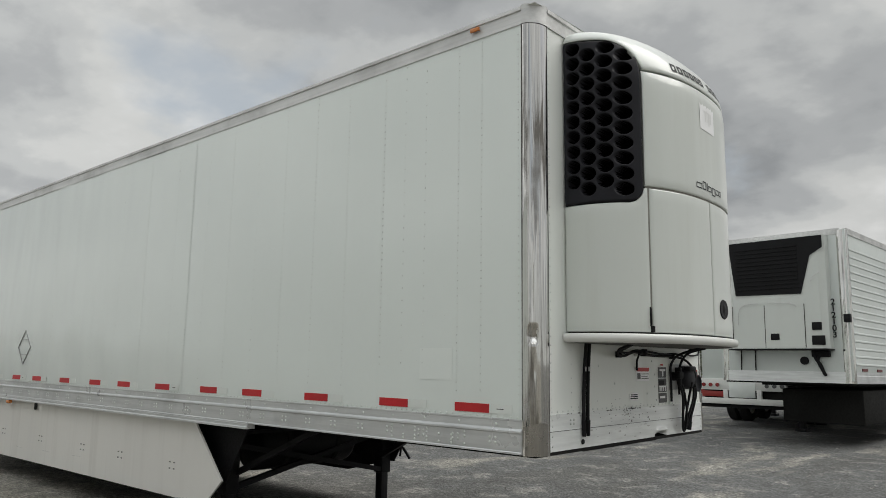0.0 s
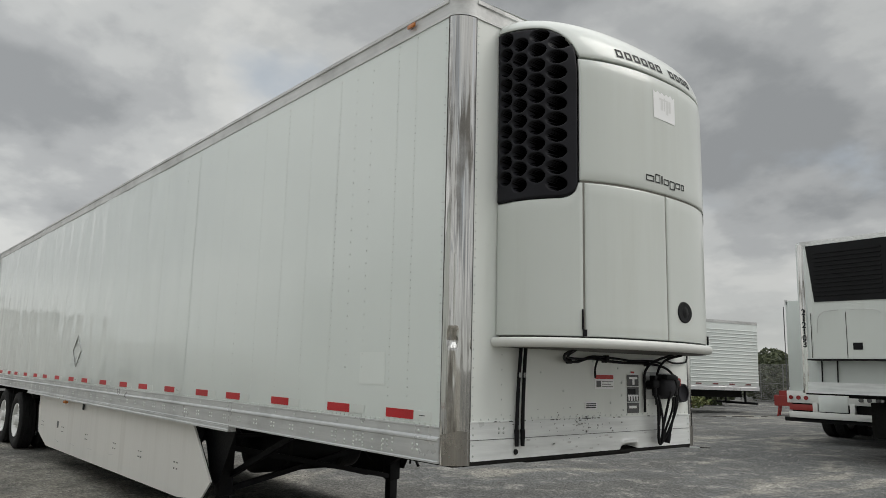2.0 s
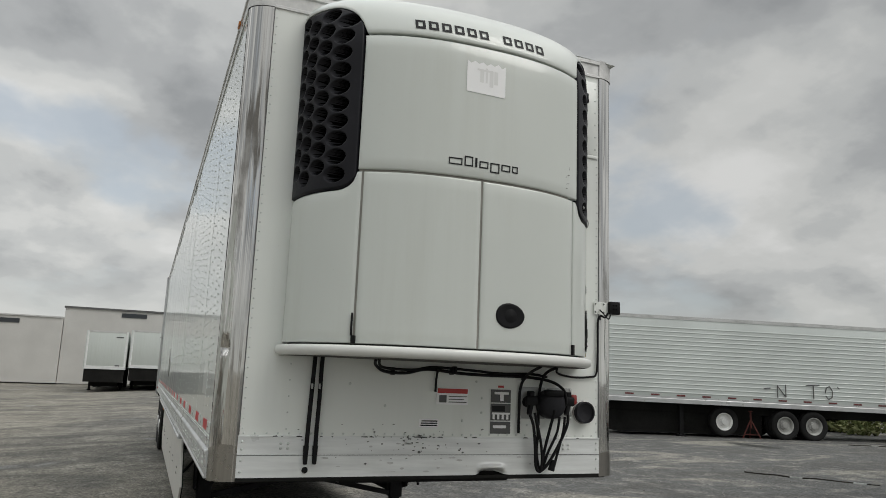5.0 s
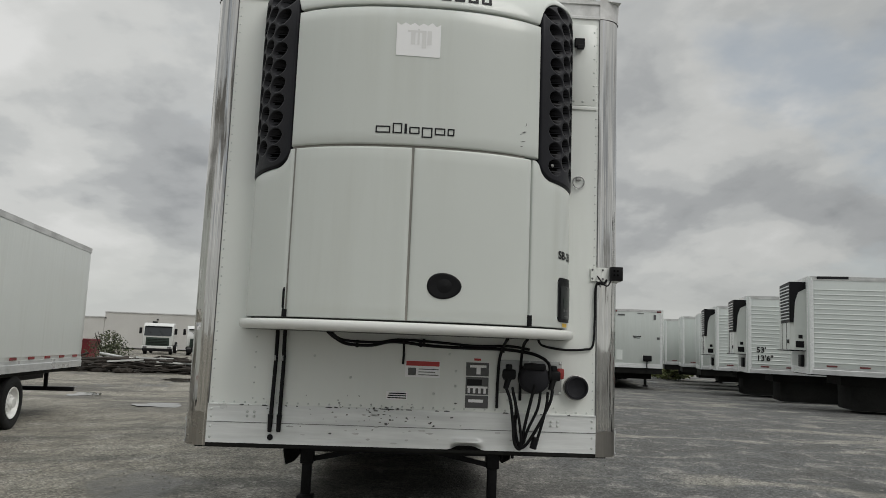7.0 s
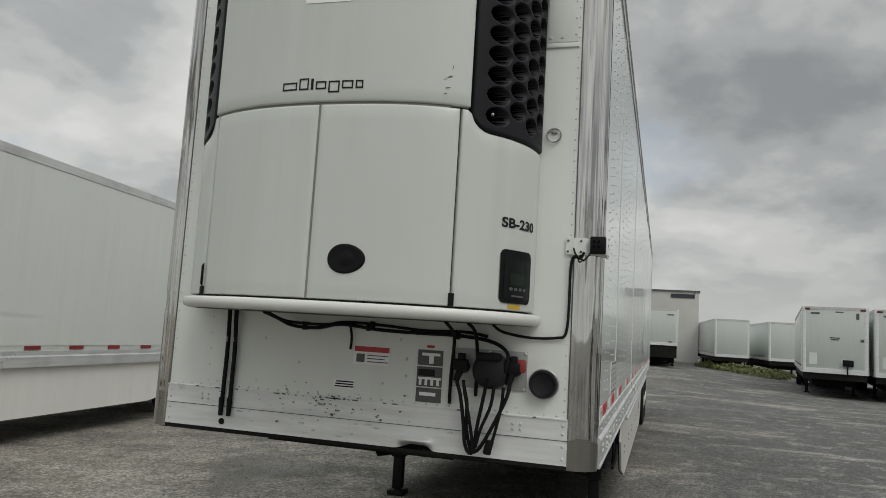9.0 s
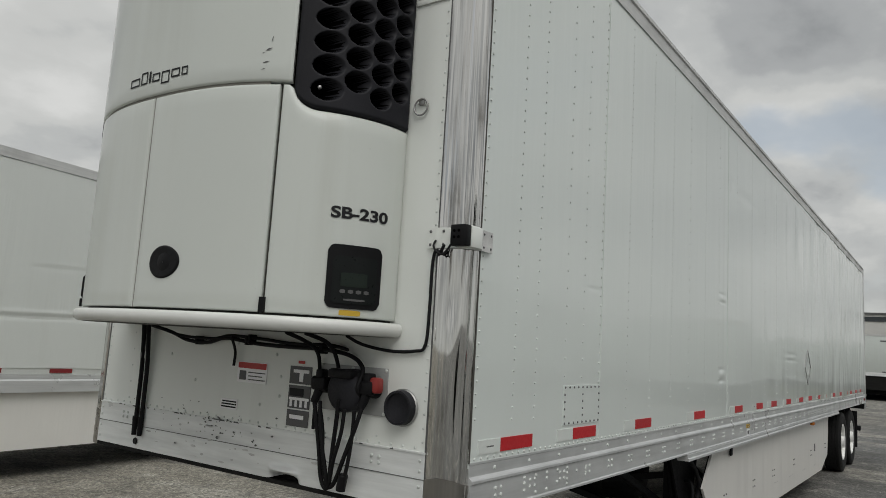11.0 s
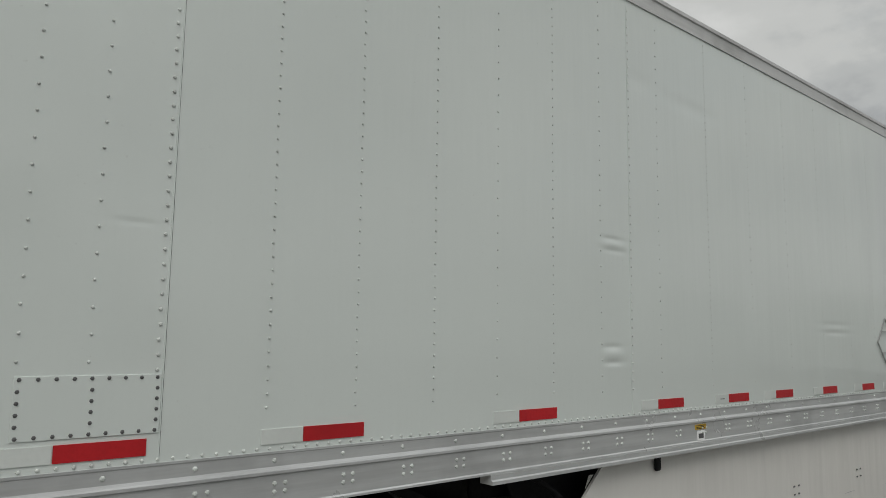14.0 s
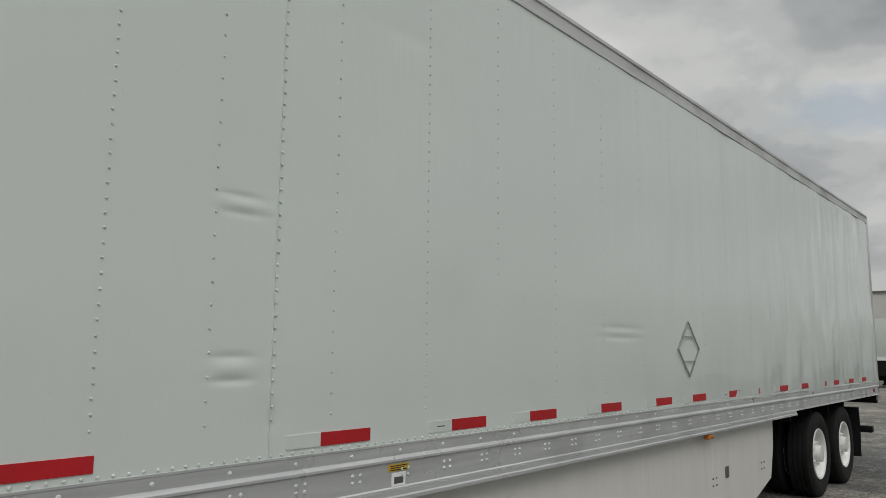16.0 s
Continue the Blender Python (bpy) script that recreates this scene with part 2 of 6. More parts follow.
def stainless(name, dirt=0.52, patch=0.45, bright=1.0):
    """Polished stainless sheet with fine upright scratches; brown runs mix road grime with painted dark reflections."""
    k = Mat(name, 0.08, 1.0)
    runs = k.noise(26.0, 5, 0.62, (1.0, 1.0, 0.045))
    lines = k.noise(90.0, 4, 0.6, (1.0, 1.0, 0.02), (3, 1, 0))
    cloud = k.noise(1.6, 5, 0.6, (1.0, 1.0, 0.6), (1, 6, 2))
    base = k.mix(k.ramp(lines, [(0.35, 0.0), (0.7, 1.0)]), tuple(v * bright for v in (0.60, 0.59, 0.57)), tuple(v * bright for v in (0.72, 0.715, 0.70)))
    grime = k.mix(1.0, k.ramp(runs, [(dirt, 0.0), (dirt + 0.10, 0.85)]), k.ramp(cloud, [(patch, 0.0), (patch + 0.15, 1.0)]), "MULTIPLY")
    k.color(k.mix(grime, base, (0.13, 0.115, 0.095)))
    k.rough(k.mix(grime, (0.05, 0.05, 0.05), (0.28, 0.28, 0.28)))
    k.bump(lines, 0.03, 0.001)
    return k.m


M["rub"] = plain("grey_rub_mark", (0.60, 0.60, 0.59), 0.5, 0.1, 0, 0.3, 25)
M["chrome"] = stainless("polished_stainless_corner", 0.51, 0.44, 1.13)
M["chromeold"] = stainless("weathered_stainless_corner", 0.49, 0.42, 1.03)
M["alu"] = brushed("mill_aluminium_rail", (0.66, 0.67, 0.67), 0.34, (0.05, 1.0, 1.0), 30, 0.30, 0.45)
M["alufront"] = brushed("scuffed_aluminium_sill", (0.88, 0.90, 0.89), 0.36, (1.0, 0.08, 1.0), 25, 0.15, 0.22)
M["toprail"] = brushed("weathered_aluminium_top_rail", (0.70, 0.70, 0.69), 0.45, (0.05, 1.0, 1.0), 20, 0.35, 0.5)
M["rivet"] = plain("painted_rivet", (0.66, 0.69, 0.66), 0.40, 0.0, 0, 0.25, 20)
M["steelring"] = plain("galvanised_steel", (0.42, 0.42, 0.41), 0.4, 0.8, 0, 0.2, 15)


def ground_material():
    """Worn asphalt and packed gravel: tan fines to the south, grey to the north, oil-dark patches, pale silt, damp hollows."""
    k = Mat("compacted_gravel_lot", 0.9, 0, 0, 0.3)
    grit = k.voronoi(42.0)
    grit2 = k.voronoi(95.0)
    broad = k.noise(0.11, 6, 0.6, (1.0, 1.2, 1.0), (3, 8, 0), 0.6)
    mid = k.noise(0.42, 8, 0.60, (1.3, 0.55, 1.0), (0, 0, 0), 0.8)
    blot = k.noise(1.7, 8, 0.66, (1.0, 1.15, 1.0), (4, 1, 0), 0.4)
    pebble = k.noise(9.0, 6, 0.7)
    fine = k.noise(26, 6, 0.7)
    sep = k.n.new("ShaderNodeSeparateXYZ")
    k.l.new(k.tc, sep.inputs[0])
    add = k.n.new("ShaderNodeMath")
    add.operation = "MULTIPLY_ADD"
    k.l.new(broad, add.inputs[0])
    add.inputs[1].default_value = 14.0
    k.l.new(sep.outputs[1], add.inputs[2])
    rng_ = k.n.new("ShaderNodeMapRange")
    rng_.inputs[1].default_value, rng_.inputs[2].default_value = 3.0, 10.0
    k.l.new(add.outputs[0], rng_.inputs[0])
    base = k.mix(rng_.outputs[0], (0.275, 0.256, 0.214), (0.138, 0.139, 0.136))
    base = k.mix(k.ramp(mid, [(0.50, 0.0), (0.60, 0.68)]), base, (0.115, 0.112, 0.103))
    base = k.mix(k.ramp(mid, [(0.38, 0.7), (0.46, 0.0)]), base, (0.37, 0.35, 0.30))
    base = k.mix(k.ramp(blot, [(0.52, 0.0), (0.62, 0.42)]), base, (0.09, 0.088, 0.082))
    base = k.mix(k.ramp(blot, [(0.36, 0.45), (0.46, 0.0)]), base, (0.42, 0.40, 0.36))
    base = k.mix(k.ramp(pebble, [(0.52, 0.0), (0.60, 0.5)]), base, (0.08, 0.078, 0.072))
    speck = k.ramp(grit.outputs["Color"], [(0.12, 0.50), (0.55, 0.90), (0.92, 1.55)])
    base = k.mix(0.9, base, speck, "MULTIPLY")
    base = k.mix(k.ramp(fine, [(0.55, 0.0), (0.75, 0.6)]), base, (0.09, 0.088, 0.082))
    wet = k.ramp(k.noise(0.22, 5, 0.55, (1.0, 1.7, 1.0), (11, 4, 0)), [(0.60, 0.0), (0.66, 0.9)])
    base = k.mix(wet, base, (0.42, 0.41, 0.38), "MULTIPLY")
    k.color(base)
    k.rough(k.mix(wet, k.ramp(fine, [(0.3, 0.8), (0.7, 1.0)]), (0.22, 0.22, 0.22)))
    n1 = k.bump(grit.outputs["Distance"], 0.6, 0.014)
    n2 = k.bump(grit2.outputs["Distance"], 0.3, 0.006, n1)
    n3 = k.bump(pebble, 0.5, 0.03, n2)
    k.bump(mid, 0.25, 0.05, n3)
    return k.m


M["ground"] = ground_material()


def leaf_material(name, a, b):
    k = Mat(name, 0.7)
    info = k.n.new("ShaderNodeNewGeometry")
    k.color(k.mix(info.outputs["Random Per Island"], a, b))
    return k.m


M["leaf"] = leaf_material("shrub_leaves", (0.045, 0.058, 0.03), (0.12, 0.135, 0.07))
M["grass"] = leaf_material("dry_grass", (0.09, 0.12, 0.03), (0.21, 0.21, 0.085))
M["white2"] = painted_wall("white_trailer_paint", (0.60, 0.64, 0.61), 0.3, 0.9)
M["white3"] = painted_wall("white_van_paint", (0.70, 0.725, 0.70), 0.3, 0.8)
M["corr"] = plain("white_ribbed_sheet", (0.65, 0.69, 0.665), 0.4, 0, 0.25, 0.08, 2)
M["wall"] = plain("pale_building_wall", (0.58, 0.57, 0.545), 0.85, 0, 0, 0.08, 1.5, 0.1)
M["roofing"] = plain("dark_flat_roof", (0.12, 0.12, 0.12), 0.9, 0, 0, 0.2, 1.0)
M["glass"] = plain("dark_window_glass", (0.02, 0.025, 0.03), 0.1, 0, 0.6, 0.1, 2)
M["truckpaint"] = plain("white_truck_paint", (0.68, 0.69, 0.67), 0.3, 0, 0.5, 0.06, 2)
M["grillegreen"] = plain("dark_green_grille", (0.018, 0.035, 0.024), 0.5, 0, 0.1, 0.2, 6)
M["scrap"] = plain("rusty_dark_scrap", (0.045, 0.038, 0.032), 0.8, 0.2, 0, 0.5, 3, 0.3)
M["pale"] = plain("pale_scrap_sheet", (0.55, 0.56, 0.54), 0.6, 0, 0, 0.15, 3)
M["tipper"] = plain("faded_maroon_paint", (0.15, 0.014, 0.02), 0.6, 0, 0, 0.3, 4)
M["redpaint"] = plain("red_machine_paint", (0.30, 0.03, 0.025), 0.5, 0, 0.1, 0.25, 4)
M["rust"] = plain("rusty_red_steel", (0.13, 0.035, 0.028), 0.7, 0.1, 0, 0.4, 8, 0.2)
M["water"] = plain("shallow_muddy_water", (0.06, 0.056, 0.048), 0.04, 0, 0.0, 0.1, 3)
M["wire"] = plain("galvanised_fence_wire", (0.25, 0.25, 0.24), 0.5, 0.6, 0, 0.2, 5)

# ---- building helpers ----


def lie(y, x=-30.0):
    """Height of the yard's surface: level under the trailer, falling gently to the south-west and west."""
    if y < -1.5:
        return -(0.255 - 0.065 * math.tanh((x + 7.0) / 4.0)) * math.tanh((-y - 1.5) / 5.0)
    return (0.035 + 0.05 * math.tanh((x + 10.0) / 5.0) - 0.16 * (1 - math.tanh((x + 24.0) / 3.0))) * math.tanh(max(0.0, y - 1.5) / 6.0)


def thing(name, loc, rz, label, category, group="", kind=""):
    ob = new(name)
    ob.empty_display_size = 0.3
    ob.matrix_basis = pose(loc[0], loc[1], loc[2], 0, 0, rz)
    return tagged(ob, label, category, group, kind)


def part(name, bm, material, parent, label="", smooth=False, angle=None, kind=""):
    me = bpy.data.meshes.new(name)
    bm.to_mesh(me)
    bm.free()
    me.materials.append(material)
    if smooth:
        me.polygons.foreach_set("use_smooth", [True] * len(me.polygons))
        if angle:
            me.set_sharp_from_angle(angle=radians(angle))
    ob = new(name, me)
    ob.parent = parent
    return tagged(ob, label, kind=kind)


def shared(name, mesh, parent, m):
    """One more object on a mesh that others share."""
    ob = new(name, mesh)
    ob.parent = parent
    ob.matrix_basis = m
    return ob


def box(bm, x0, x1, y0, y1, z0, z1, bevel=0.0, seg=2):
    r = bmesh.ops.create_cube(bm, size=1.0, matrix=Matrix.Translation(((x0 + x1) / 2, (y0 + y1) / 2, (z0 + z1) / 2)) @ Matrix.Diagonal((abs(x1 - x0), abs(y1 - y0), abs(z1 - z0), 1)))
    if bevel:
        es = list({e for v in r["verts"] for e in v.link_edges})
        bmesh.ops.bevel(bm, geom=es, offset=bevel, segments=seg, profile=0.5, affect="EDGES")


def boxed(name, mat, parent, x0, x1, y0, y1, z0, z1, bevel=0.0, label=""):
    bm = bmesh.new()
    box(bm, x0, x1, y0, y1, z0, z1, bevel)
    return part(name, bm, mat, parent, label, bevel > 0, 40)


def bar(bm, a, b, w, h, bevel=0.0):
    """A rectangular bar from a to b."""
    a, b = Vector(a), Vector(b)
    d = b - a
    q = d.to_track_quat("X", "Z").to_matrix().to_4x4()
    r = bmesh.ops.create_cube(bm, size=1.0, matrix=Matrix.Translation((a + b) / 2) @ q @ Matrix.Diagonal((d.length, w, h, 1)))
    if bevel:
        bmesh.ops.bevel(bm, geom=list({e for v in r["verts"] for e in v.link_edges}), offset=bevel, segments=2, profile=0.5, affect="EDGES")


def rod(bm, a, b, r0, r1=None, n=16):
    a, b = Vector(a), Vector(b)
    d = b - a
    q = d.to_track_quat("Z", "Y").to_matrix().to_4x4()
    bmesh.ops.create_cone(bm, cap_ends=True, segments=n, radius1=r0, radius2=r0 if r1 is None else r1, depth=d.length, matrix=Matrix.Translation((a + b) / 2) @ q)


def sweep(bm, pts, r, n=8, close=True):
    """A round hose along smoothed points."""
    pts = [Vector(p) for p in pts]
    fine = []
    for i in range(len(pts) - 1):
        p0, p1, p2, p3 = pts[max(i - 1, 0)], pts[i], pts[i + 1], pts[min(i + 2, len(pts) - 1)]
        for k in range(8):
            t = k / 8
            fine.append(0.5 * ((2 * p1) + (p2 - p0) * t + (2 * p0 - 5 * p1 + 4 * p2 - p3) * t * t + (3 * p1 - p0 - 3 * p2 + p3) * t ** 3))
    fine.append(pts[-1])
    rings = []
    side = Vector((0.31, 0.87, 0.38))
    for i, p in enumerate(fine):
        d = (fine[min(i + 1, len(fine) - 1)] - fine[max(i - 1, 0)]).normalized()
        side = (side - d * side.dot(d)).normalized()
        up_ = d.cross(side)
        rings.append([bm.verts.new(p + r * (math.cos(2 * math.pi * k / n) * side + math.sin(2 * math.pi * k / n) * up_)) for k in range(n)])
    for a, b in zip(rings, rings[1:]):
        for k in range(n):
            bm.faces.new((a[k], a[(k + 1) % n], b[(k + 1) % n], b[k]))
    if close:
        bm.faces.new(rings[0][::-1])
        bm.faces.new(rings[-1])


def prism(bm, outline, axis, a, b):
    """An outline in the plane across an axis, drawn out from a to b along it."""
    def at(u, v, w):
        return {"x": (w, u, v), "y": (u, w, v), "z": (u, v, w)}[axis]
    lo = [bm.verts.new(at(u, v, a)) for u, v in outline]
    hi = [bm.verts.new(at(u, v, b)) for u, v in outline]
    n = len(outline)
    fs = [bm.faces.new(lo[::-1]), bm.faces.new(hi)]
    for i in range(n):
        fs.append(bm.faces.new((lo[i], lo[(i + 1) % n], hi[(i + 1) % n], hi[i])))
    bmesh.ops.recalc_face_normals(bm, faces=fs)


def lattice(bm, f, us, vs):
    """A sheet of quads through f(u, v)."""
    rows = [[bm.verts.new(f(u, v)) for u in us] for v in vs]
    for a, b in zip(rows, rows[1:]):
        for i in range(len(us) - 1):
            bm.faces.new((a[i], a[i + 1], b[i + 1], b[i]))
    return rows


def lathe(bm, profile, axis_y0, n=32, centre=(0, 0)):
    """A profile of (radius, y) turned about an axis along y through centre (x, z)."""
    rings = []
    for r, y in profile:
        rings.append([bm.verts.new((centre[0] + r * math.cos(2 * math.pi * k / n), axis_y0 + y, centre[1] + r * math.sin(2 * math.pi * k / n))) for k in range(n)])
    fs = []
    for a, b in zip(rings, rings[1:]):
        for k in range(n):
            fs.append(bm.faces.new((a[k], a[(k + 1) % n], b[(k + 1) % n], b[k])))
    bmesh.ops.recalc_face_normals(bm, faces=fs)


def span(a, b, n):
    return [a + (b - a) * i / n for i in range(n + 1)]


def dome(bm, p, axis, r, h):
    """A small rivet head, proud along an axis given as a unit tuple."""
    q = Vector(axis).to_track_quat("Z", "Y").to_matrix()
    p = Vector(p)
    base = [bm.verts.new(p + q @ Vector((r * math.cos(k * math.pi / 3), r * math.sin(k * math.pi / 3), 0))) for k in range(6)]
    mid = [bm.verts.new(p + q @ Vector((0.62 * r * math.cos(k * math.pi / 3), 0.62 * r * math.sin(k * math.pi / 3), h * 0.8))) for k in range(6)]
    top = bm.verts.new(p + q @ Vector((0, 0, h)))
    for k in range(6):
        bm.faces.new((base[k], base[(k + 1) % 6], mid[(k + 1) % 6], mid[k]))
        bm.faces.new((mid[k], mid[(k + 1) % 6], top))


def letters(text, size, place, bold=0.025):
    """A flat mesh of text; place(u, v) sets each point, u and v in metres from the text's lower left."""
    cu = bpy.data.curves.new("print", "FONT")
    cu.body, cu.size, cu.offset = text, size, size * bold
    tmp = bpy.data.objects.new("print", cu)
    me = bpy.data.meshes.new_from_object(tmp)
    bpy.data.objects.remove(tmp)
    bm = bmesh.new()
    bm.from_mesh(me)
    bmesh.ops.triangulate(bm, faces=bm.faces[:])
    for v in bm.verts:
        v.co = place(v.co.x, v.co.y)
    return bm


# ---- ground ----
bm = bmesh.new()
g_ys = [-2000, -600, -200, -90, -55, -38, -30, -26, -22] + span(-19, 19, 95) + [22, 26, 31, 38, 48, 60, 90, 200, 600, 2000]
g_xs = [-2000, -600, -200, -90, -60] + span(-40, 20, 60) + [35, 70, 200, 600, 2000]
lattice(bm, lambda x, y: (x, y, lie(y, x)), g_xs, g_ys)
ground = part("ground", bm, M["ground"], None, "grey gravel and worn asphalt yard with damp patches")
tagged(ground, category="ground", kind="structure")

# loose stones on the lot near the walk
rng = random.Random(5)
bm = bmesh.new()
for _ in range(2600):
    x, y = rng.uniform(-16, 4), rng.choice((rng.uniform(-9, -1.6), rng.uniform(1.6, 11)))
    s = rng.uniform(0.008, 0.024)
    vs = [bm.verts.new((x + s * a + rng.uniform(-.3, .3) * s, y + s * b + rng.uniform(-.3, .3) * s, lie(y, x) + s * cc)) for a, b, cc in ((1, 0, 0), (-.5, .9, 0), (-.5, -.9, 0), (.1, 0, rng.uniform(.6, 1.1)))]
    for t3 in ((0, 1, 3), (1, 2, 3), (2, 0, 3)):
        bm.faces.new([vs[i] for i in t3])
M["stone"] = plain("gravel_stone", (0.27, 0.26, 0.24), 0.9, 0, 0, 0.3, 20)
tagged(part("gravel", bm, M["stone"], None, "loose grey gravel stones scattered over the yard"), category="gravel", kind="stuff")

# ---- the refrigerated trailer ----
LEN, HW, BOT, TOP, CR, CS = 15.8, 1.295, 1.085, 3.965, 0.14, 0.10   # length, half width, underside, roof, corner depth across the front and along the side
trailer = thing("refrigerated_trailer", (0, 0, 0), 0, "long white refrigerated semi-trailer with riveted sides and stainless corners", "trailer")

DENTS = {1: [(-3.96, 2.315, 0.09, 0.014, 0.004), (-3.97, 2.245, 0.10, 0.014, 0.0035), (-3.96, 2.28, 0.09, 0.018, -0.003), (-3.95, 1.69, 0.07, 0.015, 0.005), (-3.95, 1.60, 0.07, 0.015, 0.006), (-3.95, 1.645, 0.08, 0.025, -0.004), (-4.02, 2.9, 0.015, 1.2, 0.0025), (-4.25, 3.35, 0.12, 0.06, 0.006), (-4.9, 3.3, 0.3, 0.05, 0.004), (-1.26, 2.10, 0.07, 0.012, 0.002), (-7.1, 1.89, 0.28, 0.022, 0.003), (-7.1, 1.82, 0.28, 0.02, 0.003), (-4.15, 1.45, 0.03, 0.05, 0.006), (-5.6, 2.2, 0.12, 0.2, 0.004), (-1.15, 2.9, 0.1, 0.12, 0.004)],
         -1: [(-4.9, 1.55, 0.35, 0.10, 0.0015)]}


def side_sheet(sgn):
    def f(x, z):
        ramp = min(1.3, max(0.22, (-x - 1.6) / 4.0)) if sgn < 0 else min(2.3, max(0.08, (-x - 4.6) / 3.0))
        w = 0.0055 * ramp * noise.noise(Vector((x * 1.1, sgn * 7.0, z * 0.3))) + 0.0060 * ramp * noise.noise(Vector((x * 2.5, sgn * 3.0, z * 1.1))) + 0.0022 * ramp * noise.noise(Vector((x * 6.0, sgn * 5.0, z * 1.6)))
        for dx, dz, sx, sz, h in DENTS[sgn]:
            w -= h * math.exp(-(((x - dx) / sx) ** 2 + ((z - dz) / sz) ** 2))
        return (x, sgn * (HW + w), z)
    bm = bmesh.new()
    lattice(bm, f, span(-CS + 0.005, -LEN, 480), span(1.27, 2.45, 150)[:-1] + span(2.45, 3.85, 80))
    if sgn > 0:
        bmesh.ops.reverse_faces(bm, faces=bm.faces[:])
    return part("side_panel", bm, M["side"], trailer, "glossy white riveted side sheet", True)


for sgn in (-1, 1):
    side_sheet(sgn)
boxed("core", M["front"], trailer, -LEN + 0.03, -0.065, -HW + 0.065, HW - 0.065, BOT + 0.03, TOP - 0.03, label="insulated box body")
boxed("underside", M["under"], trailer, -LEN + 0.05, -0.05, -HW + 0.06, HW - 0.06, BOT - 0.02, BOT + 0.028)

# front wall: upper sheet with a shut line at each side, and the scuffed sill below it
bm = bmesh.new()


def front_f(y, z):
    return (0.0015 * noise.noise(Vector((3, y * 2.5, z * 1.2))), y, z)


lattice(bm, front_f, span(-1.158, 1.158, 60), span(1.322, 3.85, 60))
part("front_panel", bm, M["front"], trailer, "white riveted front sheet", True)
bm = bmesh.new()


def sill_f(y, z):
    x = 0.006 + 0.0015 * noise.noise(Vector((9, y * 5, z * 6)))
    g = math.exp(-((y - 0.375) / 0.080) ** 4)
    x -= 0.050 * g * max(0.0, min(1.0, (1.125 - z) / 0.022))
    x += 0.036 * g * math.exp(-((z - 1.142) / 0.017) ** 2)
    z += 0.020 * g * max(0.0, 1 - (z - 1.098) / 0.06)
    x -= 0.006 * math.exp(-((y + 0.42) / 0.04) ** 2 - ((z - 1.14) / 0.03) ** 2)
    return (x, y, z)


lattice(bm, sill_f, span(-1.158, 1.158, 190), span(1.098, 1.18, 18)[:-1] + span(1.18, 1.316, 12))
part("front_sill", bm, M["alufront"], trailer, "scuffed aluminium front sill with a bent lower lip", True)
boxed("front_sill_ledge", M["alufront"], trailer, 0.0, 0.010, -1.158, 1.158, 1.316, 1.323)
boxed("front_sill_line", M["grey"], trailer, 0.004, 0.0085, -1.158, 1.158, 1.2165, 1.2195)
boxed("front_lip", M["under"], trailer, -0.12, 0.004, -1.158, 1.158, 1.078, 1.096)

for sgn in (-1, 1):
    boxed("seam_sealant", M["grey"], trailer, -0.004, 0.0035, sgn * 1.156 - 0.003, sgn * 1.156 + 0.003, 1.09, 3.84)

# stainless corners, dented lower down
for sgn in (-1, 1):
    bm = bmesh.new()

    def corner_f(a, z):
        sx, sd = CR + 0.004, CS + 0.004
        s, c_ = math.sin(a), math.cos(a)
        low = 0.30 + 0.70 / (1 + math.exp((z - 2.35) * 6))
        flute = 0.0004 * math.cos(a * 20) + low * ((0.0065 if sgn > 0 else 0.0048) * noise.noise(Vector((a * 4.6, z * 0.50, 2 + sgn))) + 0.0012 * noise.noise(Vector((a * 13.0, z * 0.8, 7 + sgn))))
        d = 0.0
        if sgn < 0:
            tent = max(0.0, 1 - (z - 1.79) / 0.085) if z > 1.79 else max(0.0, 1 - (1.79 - z) / 0.045)
            d = 0.030 * tent * math.exp(-((a - 0.95) / 0.24) ** 4) + 0.007 * math.exp(-((z - 1.60) / 0.16) ** 2 - ((a - 0.95) / 0.16) ** 2) + 0.009 * math.exp(-((z - 2.10) / 0.22) ** 2 - ((a - 0.98) / 0.13) ** 2)
        else:
            d = 0.012 * math.exp(-((z - 1.55) / 0.25) ** 2 - ((a - 0.9) / 0.3) ** 2) + 0.010 * math.exp(-((z - 1.95) / 0.15) ** 2 - ((a - 0.6) / 0.25) ** 2)
        rr = 1 - (d + flute) / sx
        return (-sd + sd * c_ * rr + 0.003, sgn * (HW - sx + sx * s * rr + 0.003), z)
    lattice(bm, corner_f, span(0.0, math.pi / 2, 96), span(1.08, 2.2, 120)[:-1] + span(2.2, 3.862, 60))
    if sgn < 0:
        bmesh.ops.reverse_faces(bm, faces=bm.faces[:])
    part("corner_post", bm, M["chrome"] if sgn > 0 else M["chromeold"], trailer, "polished stainless corner post, dented low down, with grime and painted dark reflections", True)

# dark sealant where the corners meet the side sheets
for sgn in (-1, 1):
    boxed("corner_sealant", M["gap"], trailer, -CS - 0.004, -CS + 0.002, sgn * (HW - 0.004), sgn * (HW + 0.0045), 1.29, 3.842)

